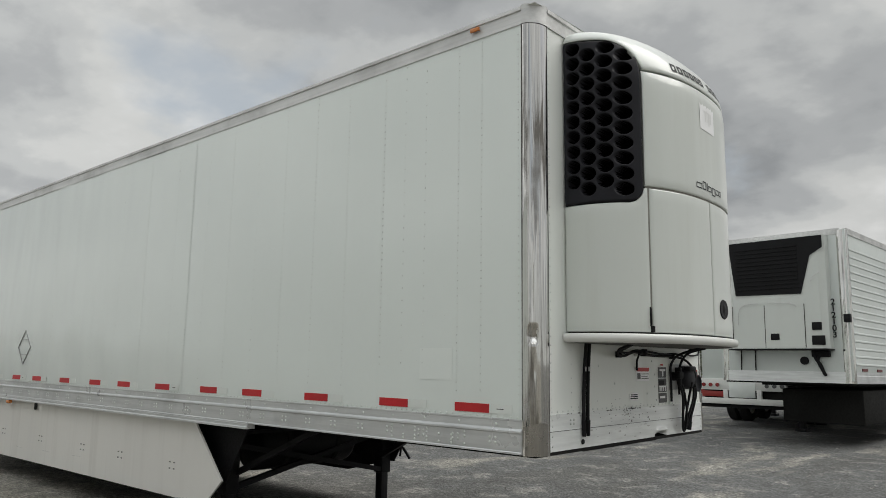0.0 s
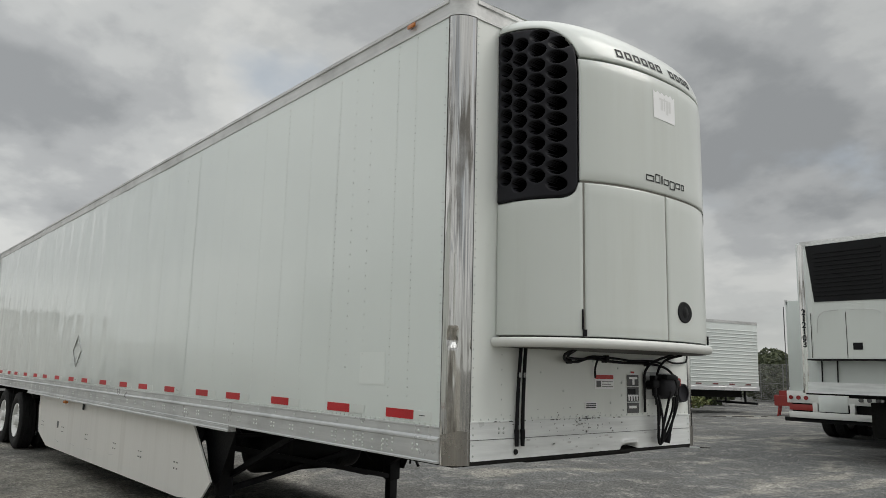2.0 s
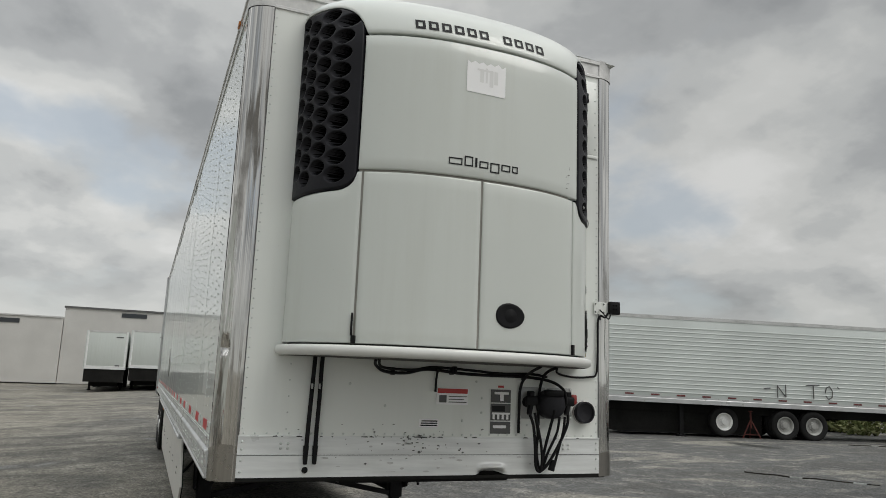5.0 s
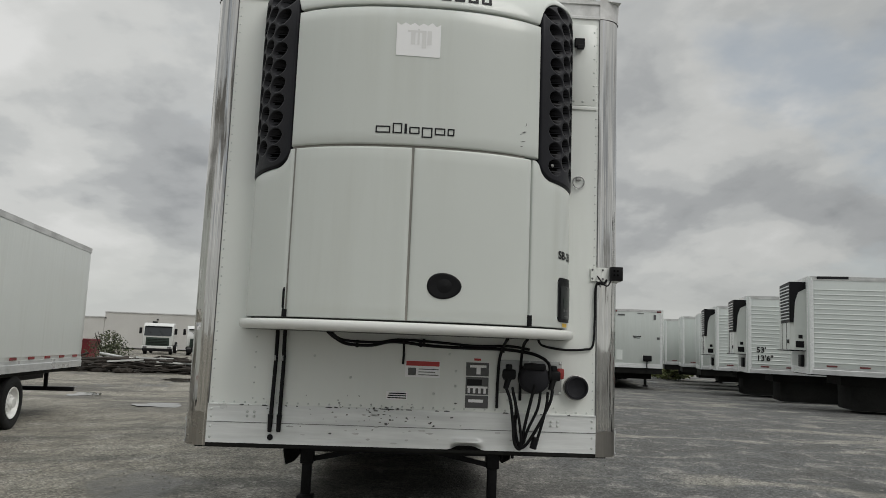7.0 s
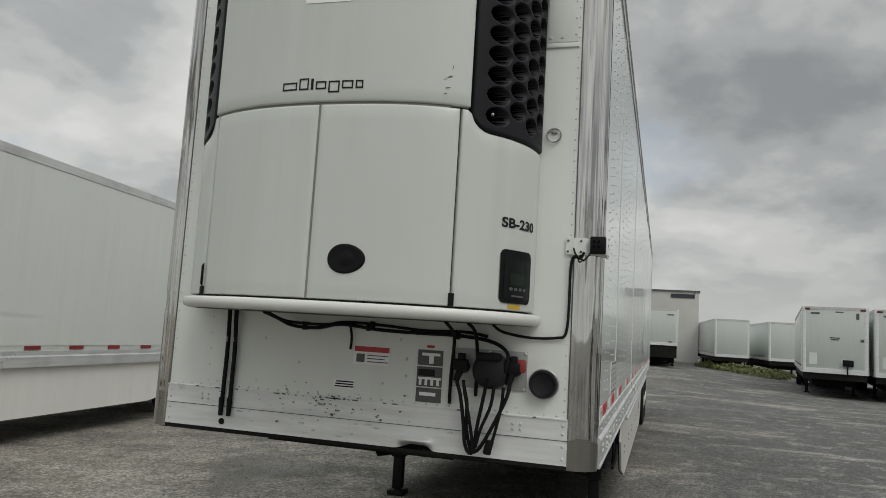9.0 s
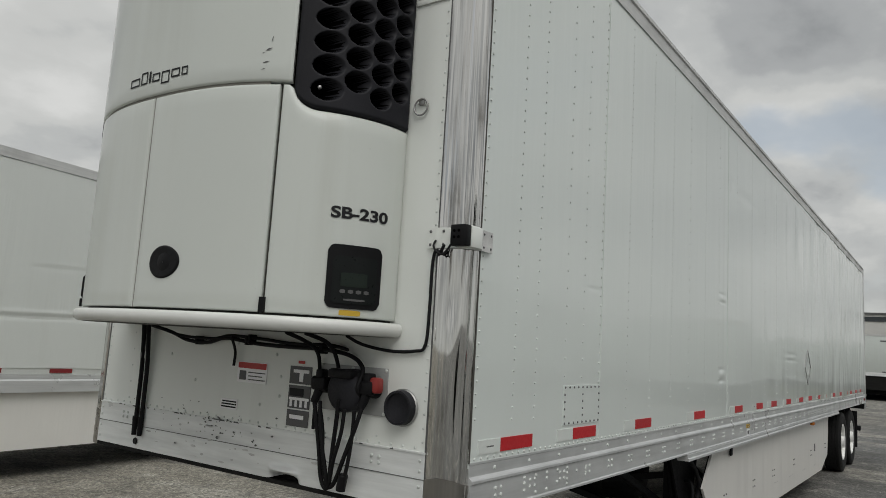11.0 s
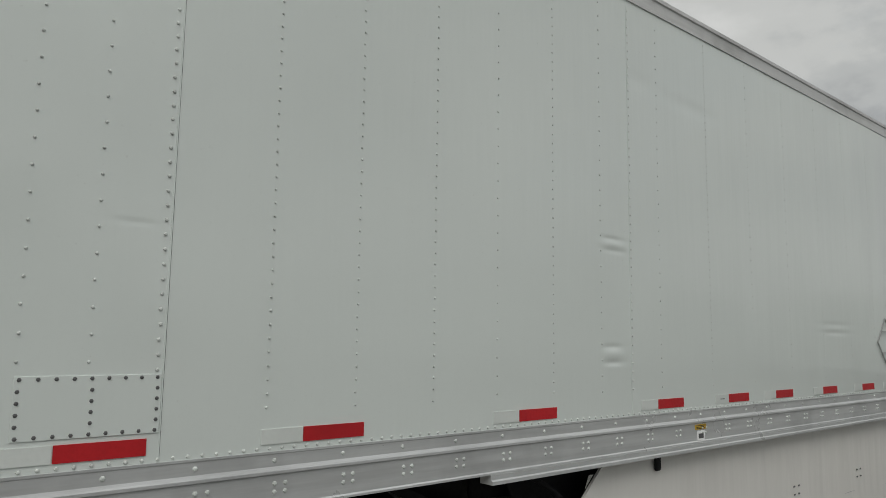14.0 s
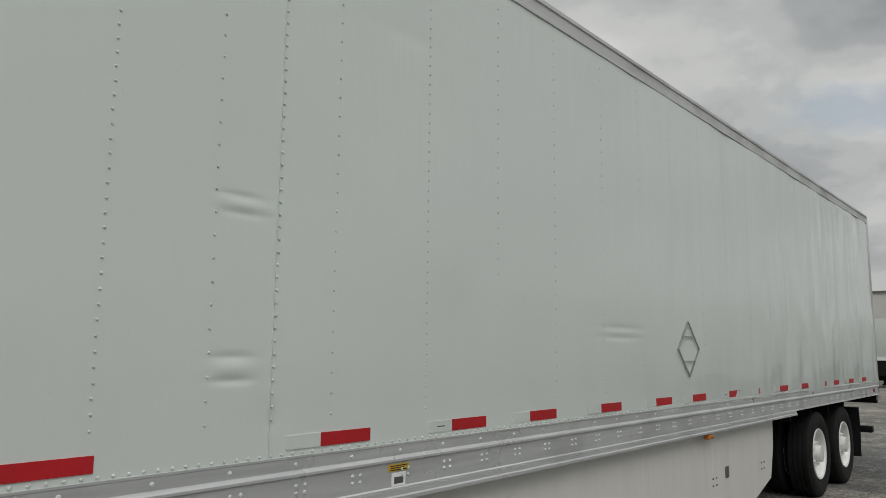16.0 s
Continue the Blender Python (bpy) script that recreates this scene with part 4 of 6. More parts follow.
def shell_panel(name, s0, s1, zb, zt, off, mat, nu, nv, label="", depth=0.03, round_=0.006):
    """A panel of the shell between two plan distances and two heights (numbers or functions of s), with turned-in edges."""
    fb = zb if callable(zb) else (lambda s: zb)
    ft = zt if callable(zt) else (lambda s: zt)
    us, vs = edge_steps(nu), edge_steps(nv)
    bm = bmesh.new()
    rows = []
    for v in vs:
        row = []
        for u in us:
            s = s0 + (s1 - s0) * u
            lo, hi = fb(s), ft(s)
            z = lo + (hi - lo) * v
            e = min(u * abs(s1 - s0), (1 - u) * abs(s1 - s0), v * (hi - lo), (1 - v) * (hi - lo))
            o = off - round_ * (1 - min(1.0, e / 0.010)) ** 2
            row.append(bm.verts.new(shell(s, z, o)))
        rows.append(row)
    for a, b in zip(rows, rows[1:]):
        for i in range(len(us) - 1):
            bm.faces.new((a[i], a[i + 1], b[i + 1], b[i]))
    loop = rows[0][:] + [r[-1] for r in rows[1:]] + rows[-1][-2::-1] + [r[0] for r in rows[-2:0:-1]]
    inner = []
    for v in loop:
        d = Vector((v.co.x + 0.12, v.co.y * 0.62, 0)).normalized()
        inner.append(bm.verts.new(v.co - d * depth))
    k = len(loop)
    for i in range(k):
        bm.faces.new((loop[i], inner[i], inner[(i + 1) % k], loop[(i + 1) % k]))
    return part(name, bm, mat, unit, label, True, 50)


G = 0.0065                                # half a shut line
SL, SM, SR = s_of(-0.672), s_of(-0.016), s_of(0.658)
ZS, ZB, ZC = 2.775, 1.835, 3.575          # seam, lower edge, cap seam
SV = s_of(0.700)


def vent_low(s):
    a = min(1.0, max(0.0, (abs(s) - SV) / 0.12))
    return 2.775 - 0.105 * math.sqrt(1 - (1 - a) ** 2) - 0.012 * max(0.0, (abs(s) - SV - 0.12)) / 0.3


def vent_top(s):
    a = min(1.0, max(0.0, (abs(s) - SV) / 0.20))
    return 3.60 + 0.185 * math.sqrt(1 - (1 - a) ** 2)


# dark carcass inside the shut lines
bm = bmesh.new()
lattice(bm, lambda s, z: shell(s, z, -0.032 if abs(s) < SV - 0.02 or z < 2.60 or z > 3.82 else -0.17), span(-S_END, S_END, 120), span(1.815, 3.95, 60))
part("carcass", bm, M["gap"], unit, "", True)
shell_panel("lower_door", SL + G, SM - G, ZB, ZS - G, 0, M["unit"], 24, 14, "white lower door")
right_door = shell_panel("lower_door", SM + G, SR - G, ZB, ZS - G, 0, M["unit"], 24, 14, "white lower door with an oval recess")
E_ = S_END - 0.004
shell_panel("side_door", -E_, SL - G, ZB, lambda s: min(ZS - G, vent_low(s) - 0.004), 0, M["unit"], 30, 14, "white wrap-round side cover")
ctrl = shell_panel("side_door", SR + G, E_, ZB, lambda s: min(ZS - G, vent_low(s) - 0.004), 0, M["unit"], 30, 14, "white wrap-round side cover with the control display")
upper = shell_panel("upper_door", -SV + G, SV - G, ZS + G, ZC - G, 0.004, M["unit"], 44, 12, "white upper door")
# weathered gaskets between the doors; a grey strip paints the upper door's shade
for sg in (SL, SM):
    bm = bmesh.new()
    lattice(bm, lambda s_, z: shell(s_, z, -0.009), span(sg - G - 0.002, sg + G + 0.002, 4), span(ZB, ZS, 6))
    part("door_gasket", bm, M["gasket"], unit, "grey rubber strip between the doors", True)
bm = bmesh.new()
lattice(bm, lambda s_, z: shell(s_, z, -0.009), span(-SV + 0.01, SV - 0.10, 60), [ZS - G - 0.002, ZS, ZS + G + 0.002])
part("seam_gasket", bm, M["gasket"], unit, "grey strip painting the shade under the upper door", True)
# cap over the top, coming down round the grilles
shell_panel("cap", -E_, E_, lambda s: ZC + G if abs(s) < SV else vent_top(s) + 0.004, UZ1 - 0.002, 0.008, M["unit"], 90, 20, "white rounded top cap")


def vent(sgn):
    """A black grille round the unit's shoulder; its round tubes all run straight to the side."""
    s0, s1 = sgn * (SV + 0.001), sgn * (S_END - 0.002)
    holes = []
    for c, hx in enumerate((0.352, 0.258, 0.164, 0.072)):
        hs = float(np.interp(math.acos(hx / UD), ANG, ARC))
        hz = 2.756 + (0.051 if c % 2 else 0.0)
        while hz < 3.80:
            if vent_low(hs) + 0.048 < hz < vent_top(hs) - 0.048:
                holes.append((hx, hz))
            hz += 0.1022
    holes = np.array(holes)
    nu, nv = 110, 240
    us, vs = span(0, 1, nu), span(0, 1, nv)

    def near(s, z):
        return np.hypot(holes[:, 0] - shell(s, z).x, holes[:, 1] - z).min()

    def f(u, v):
        s = s0 + (s1 - s0) * u
        lo, hi = vent_low(s) + 0.002, vent_top(s) - 0.002
        z = lo + (hi - lo) * v
        t = min(1.0, max(0.0, (0.0455 - near(s, z)) / 0.006))
        t = t * t * (3 - 2 * t)
        e = min(u * abs(s1 - s0), (1 - u) * abs(s1 - s0), v * (hi - lo), (1 - v) * (hi - lo))
        p = shell(s, z, 0.006 - 0.02 * (1 - min(1, e / 0.012)) ** 2)
        p.y -= sgn * 0.12 * t
        return p
    bm = bmesh.new()
    lattice(bm, f, us, vs)
    if sgn < 0:
        bmesh.ops.reverse_faces(bm, faces=bm.faces[:])
    g = part("grille", bm, M["vent"], unit, "black plastic honeycomb air grille", True)
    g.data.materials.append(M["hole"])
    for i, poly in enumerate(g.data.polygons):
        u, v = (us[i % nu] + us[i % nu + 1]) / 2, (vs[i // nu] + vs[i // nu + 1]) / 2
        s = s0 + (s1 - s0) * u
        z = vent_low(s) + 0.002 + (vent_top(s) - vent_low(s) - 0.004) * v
        # tube walls and floors painted black in place of their shade
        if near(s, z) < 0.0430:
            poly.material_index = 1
    return g


for sgn in (-1, 1):
    vent(sgn)
bm = bmesh.new()
p = shell(s_of(0.785), 2.762, 0.004)
dome(bm, p, (0.8, 0.6, 0), 0.010, 0.008)
part("grille_screw", bm, M["steelring"], unit)
# rubber-edged shut line at the control cover and its latch
for s, z0, z1, nm in ((SR, 1.835, 1.895, "latch"), (SL, 1.835, 1.875, "latch")):
    bm = bmesh.new()
    lattice(bm, lambda a, z: shell(s + a, z, 0.012 if abs(a) < 0.011 else 0.0), [-0.014, -0.010, 0.010, 0.014], span(z0, z1, 3))
    part(nm, bm, M["black"], unit, "black rubber door latch")

bm = bmesh.new()
lattice(bm, lambda a, z: shell(SL - 0.012 + a, z, 0.010 if abs(a) < 0.004 and 1.885 < z < 1.985 else 0.0), [-0.006, -0.003, 0.003, 0.006], [1.875, 1.89, 1.93, 1.98, 1.995])
part("latch_lever", bm, M["black"], unit, "black latch lever", True)

# bumper shelf under the doors
bm = bmesh.new()
prof_b = [(0.0, 1.826), (0.026, 1.823), (0.034, 1.814), (0.036, 1.796), (0.030, 1.778), (0.012, 1.768), (-0.10, 1.766)]
rows = []
for o, z in prof_b:
    rows.append([bm.verts.new(shell(s, z + 0.0, o) if abs(s) < S_END else Vector()) for s in span(-S_END + 0.002, S_END - 0.002, 90)])
for a, b in zip(rows, rows[1:]):
    for i in range(len(a) - 1):
        bm.faces.new((b[i], b[i + 1], a[i + 1], a[i]))
for e in (0, -1):
    bm.faces.new([r[e] for r in rows])
bmesh.ops.recalc_face_normals(bm, faces=bm.faces[:])
part("bumper", bm, M["bumper"], unit, "white rounded bumper rail along the lower edge", True, 60)
bm = bmesh.new()
lattice(bm, lambda s, t: Vector((shell(s, 1.79).x * t, shell(s, 1.79).y, -0.034)), span(-S_END, S_END, 40), [0, 0.5, 0.99])
bmesh.ops.reverse_faces(bm, faces=bm.faces[:])
part("floor_pan", bm, M["gap"], unit)

# oval recess and knob
bm = bmesh.new()


def oval_rim(a, r):
    s, z = s_of(0.17) + 0.088 * r * math.cos(a) * (1.0 + 0.10 * math.cos(a)), 2.026 + 0.066 * r * math.sin(a)
    return shell(s, z, 0.001 if r > 1.0 else 0.006 - 0.004 * (1 - r))


lattice(bm, lambda a, r: oval_rim(a, r), span(0, 2 * math.pi, 32), [1.06, 1.0, 0.90, 0.7, 0.35, 0.02])
ov = part("oval_recess", bm, M["black"], right_door, "black oval sight-glass recess", True)
bm = bmesh.new()
lattice(bm, lambda a, r: shell(s_of(0.18) + 0.04 * r * math.cos(a), 2.026 + 0.04 * r * math.sin(a), 0.010 - 0.006 * r * r), span(0, 2 * math.pi, 20), [1.0, 0.6, 0.05])
part("knob", bm, M["black"], ov, "", True)


# control display
def round_rect(w, h, r, n=6):
    pts = []
    for cx, cy, a0 in ((w - r, h - r, 0), (-w + r, h - r, 90), (-w + r, -h + r, 180), (w - r, -h + r, 270)):
        for k in range(n + 1):
            a = radians(a0 + 90 * k / n)
            pts.append((cx + r * math.cos(a), cy + r * math.sin(a)))
    return pts


def decal(name, mat, parent, s, z, outline, off, thick=0.0, label=""):
    """A flat shape laid on the curved shell, cut into thin columns so that it follows the curve."""
    us = [p[0] for p in outline]
    a, b = min(us), max(us)
    n = max(2, int((b - a) / 0.012))
    bm = bmesh.new()
    prev = None
    for i in range(n + 1):
        u = a + (b - a) * min(max(i / n, 0.002), 0.998)
        vs_ = []
        for (u0, v0), (u1, v1) in zip(outline, outline[1:] + outline[:1]):
            if (u0 - u) * (u1 - u) <= 0 and u0 != u1:
                vs_.append(v0 + (v1 - v0) * (u - u0) / (u1 - u0))
        lo, hi = min(vs_), max(vs_)
        col = [bm.verts.new(shell(s + u, z + lo, off - thick)), bm.verts.new(shell(s + u, z + lo, off)), bm.verts.new(shell(s + u, z + hi, off)), bm.verts.new(shell(s + u, z + hi, off - thick))]
        if prev:
            for k in range(3):
                bm.faces.new((prev[k], col[k], col[k + 1], prev[k + 1]))
        prev = col
    return part(name, bm, mat, parent, label)


sd = (s_of(0.847) + s_of(0.951)) / 2
hw_d = (s_of(0.951) - s_of(0.847)) / 2 + 0.004
disp = decal("display", M["black"], ctrl, sd, 1.998, round_rect(hw_d, 0.128, 0.03), 0.006, 0.008, "black control display with a small screen")
decal("screen", M["screen"], disp, sd, 1.985, round_rect(hw_d * 0.80, 0.095, 0.012), 0.010)
decal("readout", M["green"], disp, sd - 0.005, 1.985, round_rect(0.055, 0.028, 0.004), 0.013)
for k in range(4):
    decal("key", M["grey"], disp, sd - 0.05 + 0.033 * k, 1.938, round_rect(0.011, 0.008, 0.003), 0.013)
decal("brand_bar", M["grey"], disp, sd, 1.905, round_rect(0.045, 0.004, 0.002), 0.013)
decal("yellow_label", M["yellow"], ctrl, s_of(0.905), 1.853, round_rect(0.045, 0.011, 0.003), 0.003)
s_sb = s_of(0.853)
bm = letters("SB-230", 0.064, lambda u, v: shell(s_sb - 0.014 + u * 1.38, 2.234 + v, 0.003), 0.033)
part("marking", bm, M["ink"], ctrl, "bold black model letters")

# maker's marks as plain hollow frames and slit bars


def frame_mark(s, z, w, h, stroke, off):
    """A plain hollow rectangle laid on the curved shell."""
    bm = bmesh.new()
    for u0, u1, v0, v1 in ((-w, w, h - stroke, h), (-w, w, -h, -h + stroke), (-w, -w + stroke, -h + stroke, h - stroke), (w - stroke, w, -h + stroke, h - stroke)):
        lattice(bm, lambda u, v: shell(s + u, z + v, off), span(u0, u1, 3), [v0, v1])
    return part("name_mark", bm, M["ink"], upper)


u = -0.225
for w, lo, hi in ((0.080, 0.0, 0.040), (0.052, 0.0, 0.058), (0.014, 0.0, 0.055), (0.056, 0.0, 0.040), (0.058, -0.018, 0.040), (0.058, 0.0, 0.040), (0.038, 0.0, 0.040)):
    frame_mark(u + w / 2, 2.842 + (lo + hi) / 2, w / 2, (hi - lo) / 2, 0.0075, 0.0065)
    u += w + 0.012
u = -0.44
for i in range(11):
    if i != 6:
        frame_mark(u + 0.032, 3.652, 0.029, 0.031, 0.016, 0.0105)
    u += 0.077
# torn paper sticker
rg = random.Random(2)
topedge = [(0.122 - 0.0244 * i, 0.098 - (0.016 if i % 2 else 0.0) - rg.uniform(0, 0.006)) for i in range(11)]
decal("paper_sticker", M["sticker"], upper, s_of(-0.014), 3.378, topedge + [(-0.122, -0.095), (0.122, -0.10)], 0.0065, 0.0, "torn white paper sticker")
for du, dz, w, h in ((-0.03, 0.01, 0.012, 0.04), (0.0, 0.015, 0.006, 0.045), (0.03, 0.0, 0.012, 0.05), (0.06, 0.01, 0.012, 0.04), (-0.01, 0.045, 0.05, 0.006)):
    decal("ghost_print", M["ghost"], upper, s_of(-0.014) + du, 3.378 + dz, [(w, h), (-w, h), (-w, -h), (w, -h)], 0.0075)
# scrapes near the right grille
for du, dz, w, h in ((0.0, 0.0, 0.004, 0.012), (-0.012, -0.045, 0.016, 0.006), (-0.035, -0.06, 0.008, 0.003), (-0.02, -0.10, 0.018, 0.004), (-0.03, -0.13, 0.012, 0.003)):
    decal("scrape", M["grey"], upper, s_of(0.61) + du, 2.96 + dz, [(w, h), (-w * .6, h * .6), (-w, -h), (w * .7, -h * .5)], 0.0065)

# ---- fittings on the front wall ----


def wall_plate(name, mat, parent, y0, y1, z0, z1, x=0.0, t=0.004, label="", bevel=0.0):
    return boxed(name, mat, parent, x, x + t, y0, y1, z0, z1, bevel, label)


lab = wall_plate("warning_label", M["sticker"], trailer, -0.005, 0.205, 1.515, 1.615, 0.002, 0.003, "white warning label with a red heading")
wall_plate("red_heading", M["redprint"], lab, 0.0, 0.20, 1.583, 1.611, 0.005, 0.0012)
for i in range(3):
    wall_plate("print_line", M["grey"], lab, 0.075, 0.195 - 0.02 * (i % 2), 1.528 + 0.017 * i, 1.533 + 0.017 * i, 0.005, 0.001)
wall_plate("print_line", M["grey"], lab, 0.012, 0.06, 1.527, 1.571, 0.005, 0.001)
lab = wall_plate("serial_plate", M["sticker"], trailer, -0.112, 0.012, 1.38, 1.427, 0.002, 0.003, "small printed serial plate")
for i in range(3):
    wall_plate("print_line", M["ink"], lab, -0.105 + 0.004 * i, 0.006, 1.386 + 0.013 * i, 1.393 + 0.013 * i, 0.005, 0.001)
for i, (z0, z1) in enumerate(((1.535, 1.615), (1.425, 1.528), (1.345, 1.418))):
    pl = wall_plate("stencil_plate", M["grey"], trailer, 0.362, 0.500, z0, z1, 0.002, 0.003, "grey and white stencilled plate")
    if i == 0:
        wall_plate("stencil", M["sticker"], pl, 0.385, 0.485, 1.585, 1.600, 0.005, 0.001)
        wall_plate("stencil", M["sticker"], pl, 0.425, 0.450, 1.545, 1.585, 0.005, 0.001)
    elif i == 1:
        wall_plate("stencil", M["ink"], pl, 0.37, 0.46, 1.48, 1.515, 0.005, 0.001)
        wall_plate("stencil", M["sticker"], pl, 0.37, 0.495, 1.462, 1.474, 0.005, 0.001)
        for k in range(4):
            wall_plate("stencil", M["sticker"], pl, 0.375 + 0.032 * k, 0.390 + 0.032 * k, 1.432, 1.462, 0.005, 0.001)
    else:
        wall_plate("stencil", M["sticker"], pl, 0.38, 0.47, 1.378, 1.396, 0.005, 0.001)
wall_plate("stencil", M["redprint"], trailer, 0.41, 0.45, 1.627, 1.64, 0.002, 0.002)

# gladhand board with round power plug
board = wall_plate("connector_plate", M["board"], trailer, 0.556, 0.945, 1.44, 1.638, 0.002, 0.006, "aluminium connector plate for air and power", 0.002)
bm = bmesh.new()
for y in (0.565, 0.75, 0.935):
    for z in (1.45, 1.628):
        dome(bm, (0.008, y, z), (1, 0, 0), 0.009, 0.006)
part("bolts", bm, M["rivet"], board, kind="stuff")
bm = bmesh.new()
lathe(bm, [(0.0, -0.09), (0.07, -0.09), (0.088, -0.075), (0.092, -0.05), (0.092, 0.0)], 0, 24)
bmesh.ops.transform(bm, matrix=pose(0.008, 0.768, 1.535, 0, 0, 90), verts=bm.verts[:])
plug = part("power_plug", bm, M["socket"], board, "round black electrical plug", True, 45)
boxed("plug_lid", M["black"], plug, 0.06, 0.115, 0.70, 0.83, 1.585, 1.625, 0.012)
for y, mt, nm in ((0.615, M["black"], "black service gladhand"), (0.885, M["black"], "black emergency gladhand with a red cover")):
    bm = bmesh.new()
    rod(bm, (0.008, y, 1.545), (0.06, y, 1.545), 0.035, 0.03, 16)
    box(bm, 0.05, 0.085, y - 0.04, y + 0.04, 1.525, 1.585, 0.012)
    box(bm, 0.03, 0.08, y - 0.018, y + 0.018, 1.56, 1.615, 0.008)
    rod(bm, (0.06, y, 1.54), (0.075, y - 0.02, 1.47), 0.020, 0.016, 12)
    gl = part("gladhand", bm, mt, board, nm, True, 45)
    if y > 0.8:
        boxed("red_cover", M["redpaint"], gl, 0.03, 0.078, y + 0.018, y + 0.062, 1.535, 1.60, 0.012, "red plastic cover")
# round dark socket
bm = bmesh.new()
lathe(bm, [(0.0, -0.02), (0.045, -0.025), (0.056, -0.030), (0.060, -0.042), (0.069, -0.042), (0.071, 0.0)], 0, 28)
bmesh.ops.transform(bm, matrix=pose(0.003, 1.032, 1.487, 0, 0, 90), verts=bm.verts[:])
sock = part("round_socket", bm, M["socket"], trailer, "round dark socket housing", True, 45)
bm = bmesh.new()
lathe(bm, [(0.071, -0.010), (0.076, -0.008), (0.076, 0.0)], 0, 28)
bmesh.ops.transform(bm, matrix=pose(0.003, 1.032, 1.487, 0, 0, 90), verts=bm.verts[:])
part("socket_ring", bm, M["steelring"], sock, "", True)
# hanging rubber straps
for dy in (0.0, 0.043):
    bm = bmesh.new()
    pts = [(0.040, -0.772 + dy, 1.768), (0.034, -0.773 + dy, 1.70), (0.024, -0.776 + dy * 1.1, 1.55), (0.020, -0.782 + dy * 1.15, 1.35), (0.02, -0.785 + dy * 1.2, 1.20)]
    sweep(bm, pts, 0.012, 8)
    rod(bm, (0.022, -0.786 + dy * 1.2, 1.270), (0.022, -0.786 + dy * 1.2, 1.170), 0.016, 0.012, 10)
    st = part("hanging_strap", bm, M["rubber"], trailer, "black rubber tie strap hanging on the front wall", True, 60)
    bm = bmesh.new()
    rod(bm, (0.036, -0.778 + dy, 1.585), (0.036, -0.778 + dy, 1.615), 0.006, None, 8)
    part("strap_buckle", bm, M["steelring"], st)
bm = bmesh.new()
lathe(bm, [(0.0, -0.005), (0.016, -0.005), (0.018, 0.0)], 0, 16)
bmesh.ops.transform(bm, matrix=pose(0.010, -0.783, 1.137, 0, 0, 90), verts=bm.verts[:])
part("drain_hole", bm, M["black"], trailer)
# cables: loom under the bumper, looped air hoses, lead to the corner box
CABLES = [
    (0.0095, [(0.20, -0.46, 1.765), (0.10, -0.43, 1.735), (0.05, -0.36, 1.70), (0.03, -0.22, 1.695), (0.03, -0.08, 1.722), (0.03, 0.14, 1.705), (0.03, 0.36, 1.70), (0.03, 0.58, 1.70), (0.04, 0.76, 1.68), (0.06, 0.85, 1.63), (0.09, 0.855, 1.56), (0.07, 0.85, 1.52)]),
    (0.008, [(0.20, -0.44, 1.765), (0.08, -0.38, 1.722), (0.035, -0.18, 1.715), (0.03, -0.05, 1.735), (0.03, 0.18, 1.728), (0.03, 0.40, 1.715), (0.03, 0.62, 1.720), (0.04, 0.74, 1.705)]),
    (0.007, [(0.05, -0.02, 1.73), (0.02, -0.018, 1.66), (0.02, -0.02, 1.59)]),
    (0.0095, [(0.075, 0.60, 1.47), (0.08, 0.625, 1.40), (0.07, 0.645, 1.27), (0.06, 0.655, 1.17), (0.055, 0.675, 1.125), (0.055, 0.70, 1.135), (0.065, 0.715, 1.25), (0.085, 0.745, 1.40), (0.10, 0.765, 1.50)]),
    (0.0095, [(0.08, 0.875, 1.47), (0.09, 0.86, 1.40), (0.08, 0.80, 1.27), (0.06, 0.745, 1.17), (0.05, 0.71, 1.13), (0.05, 0.685, 1.14), (0.06, 0.66, 1.24), (0.075, 0.66, 1.36), (0.08, 0.64, 1.45)]),
    (0.0085, [(0.075, 0.635, 1.48), (0.085, 0.65, 1.41), (0.085, 0.68, 1.28), (0.07, 0.695, 1.18), (0.06, 0.69, 1.13)]),
    (0.0085, [(0.10, 0.80, 1.46), (0.095, 0.785, 1.36), (0.075, 0.735, 1.24), (0.06, 0.71, 1.15)]),
    (0.0085, [(0.09, 0.845, 1.46), (0.085, 0.84, 1.38), (0.07, 0.815, 1.26), (0.06, 0.785, 1.15)]),
    (0.009, [(0.25, 0.69, 1.765), (0.10, 0.69, 1.72), (0.03, 0.69, 1.60), (0.025, 0.69, 1.40)]),
    (0.009, [(0.25, 0.575, 1.765), (0.08, 0.572, 1.71), (0.02, 0.56, 1.63), (0.02, 0.553, 1.50), (0.02, 0.552, 1.35)]),
    (0.007, [(0.10, 0.78, 1.765), (0.04, 0.82, 1.732), (0.014, 0.95, 1.712), (0.014, 1.08, 1.718), (0.014, 1.132, 1.745), (0.014, 1.142, 1.90), (0.014, 1.142, 2.04), (0.014, 1.148, 2.11), (0.02, 1.165, 2.13), (0.03, 1.19, 2.12), (0.035, 1.21, 2.15)]),
]
loom = thing("cable_loom", (0, 0, 0), 0, "black cables and looped air hoses hanging on the front wall", "cables")
for r, pts in CABLES:
    bm = bmesh.new()
    sweep(bm, pts, r)
    part("cable" if r < 0.0082 else "air_hose", bm, M["rubber"], loom, "", True)
for y, z in ((-0.30, 1.70), (0.08, 1.715), (0.10, 1.722), (0.58, 1.70)):
    boxed("cable_clip", M["black"], loom, 0.0, 0.045, y - 0.008, y + 0.008, z - 0.02, z + 0.025, 0.003)
bm = bmesh.new()
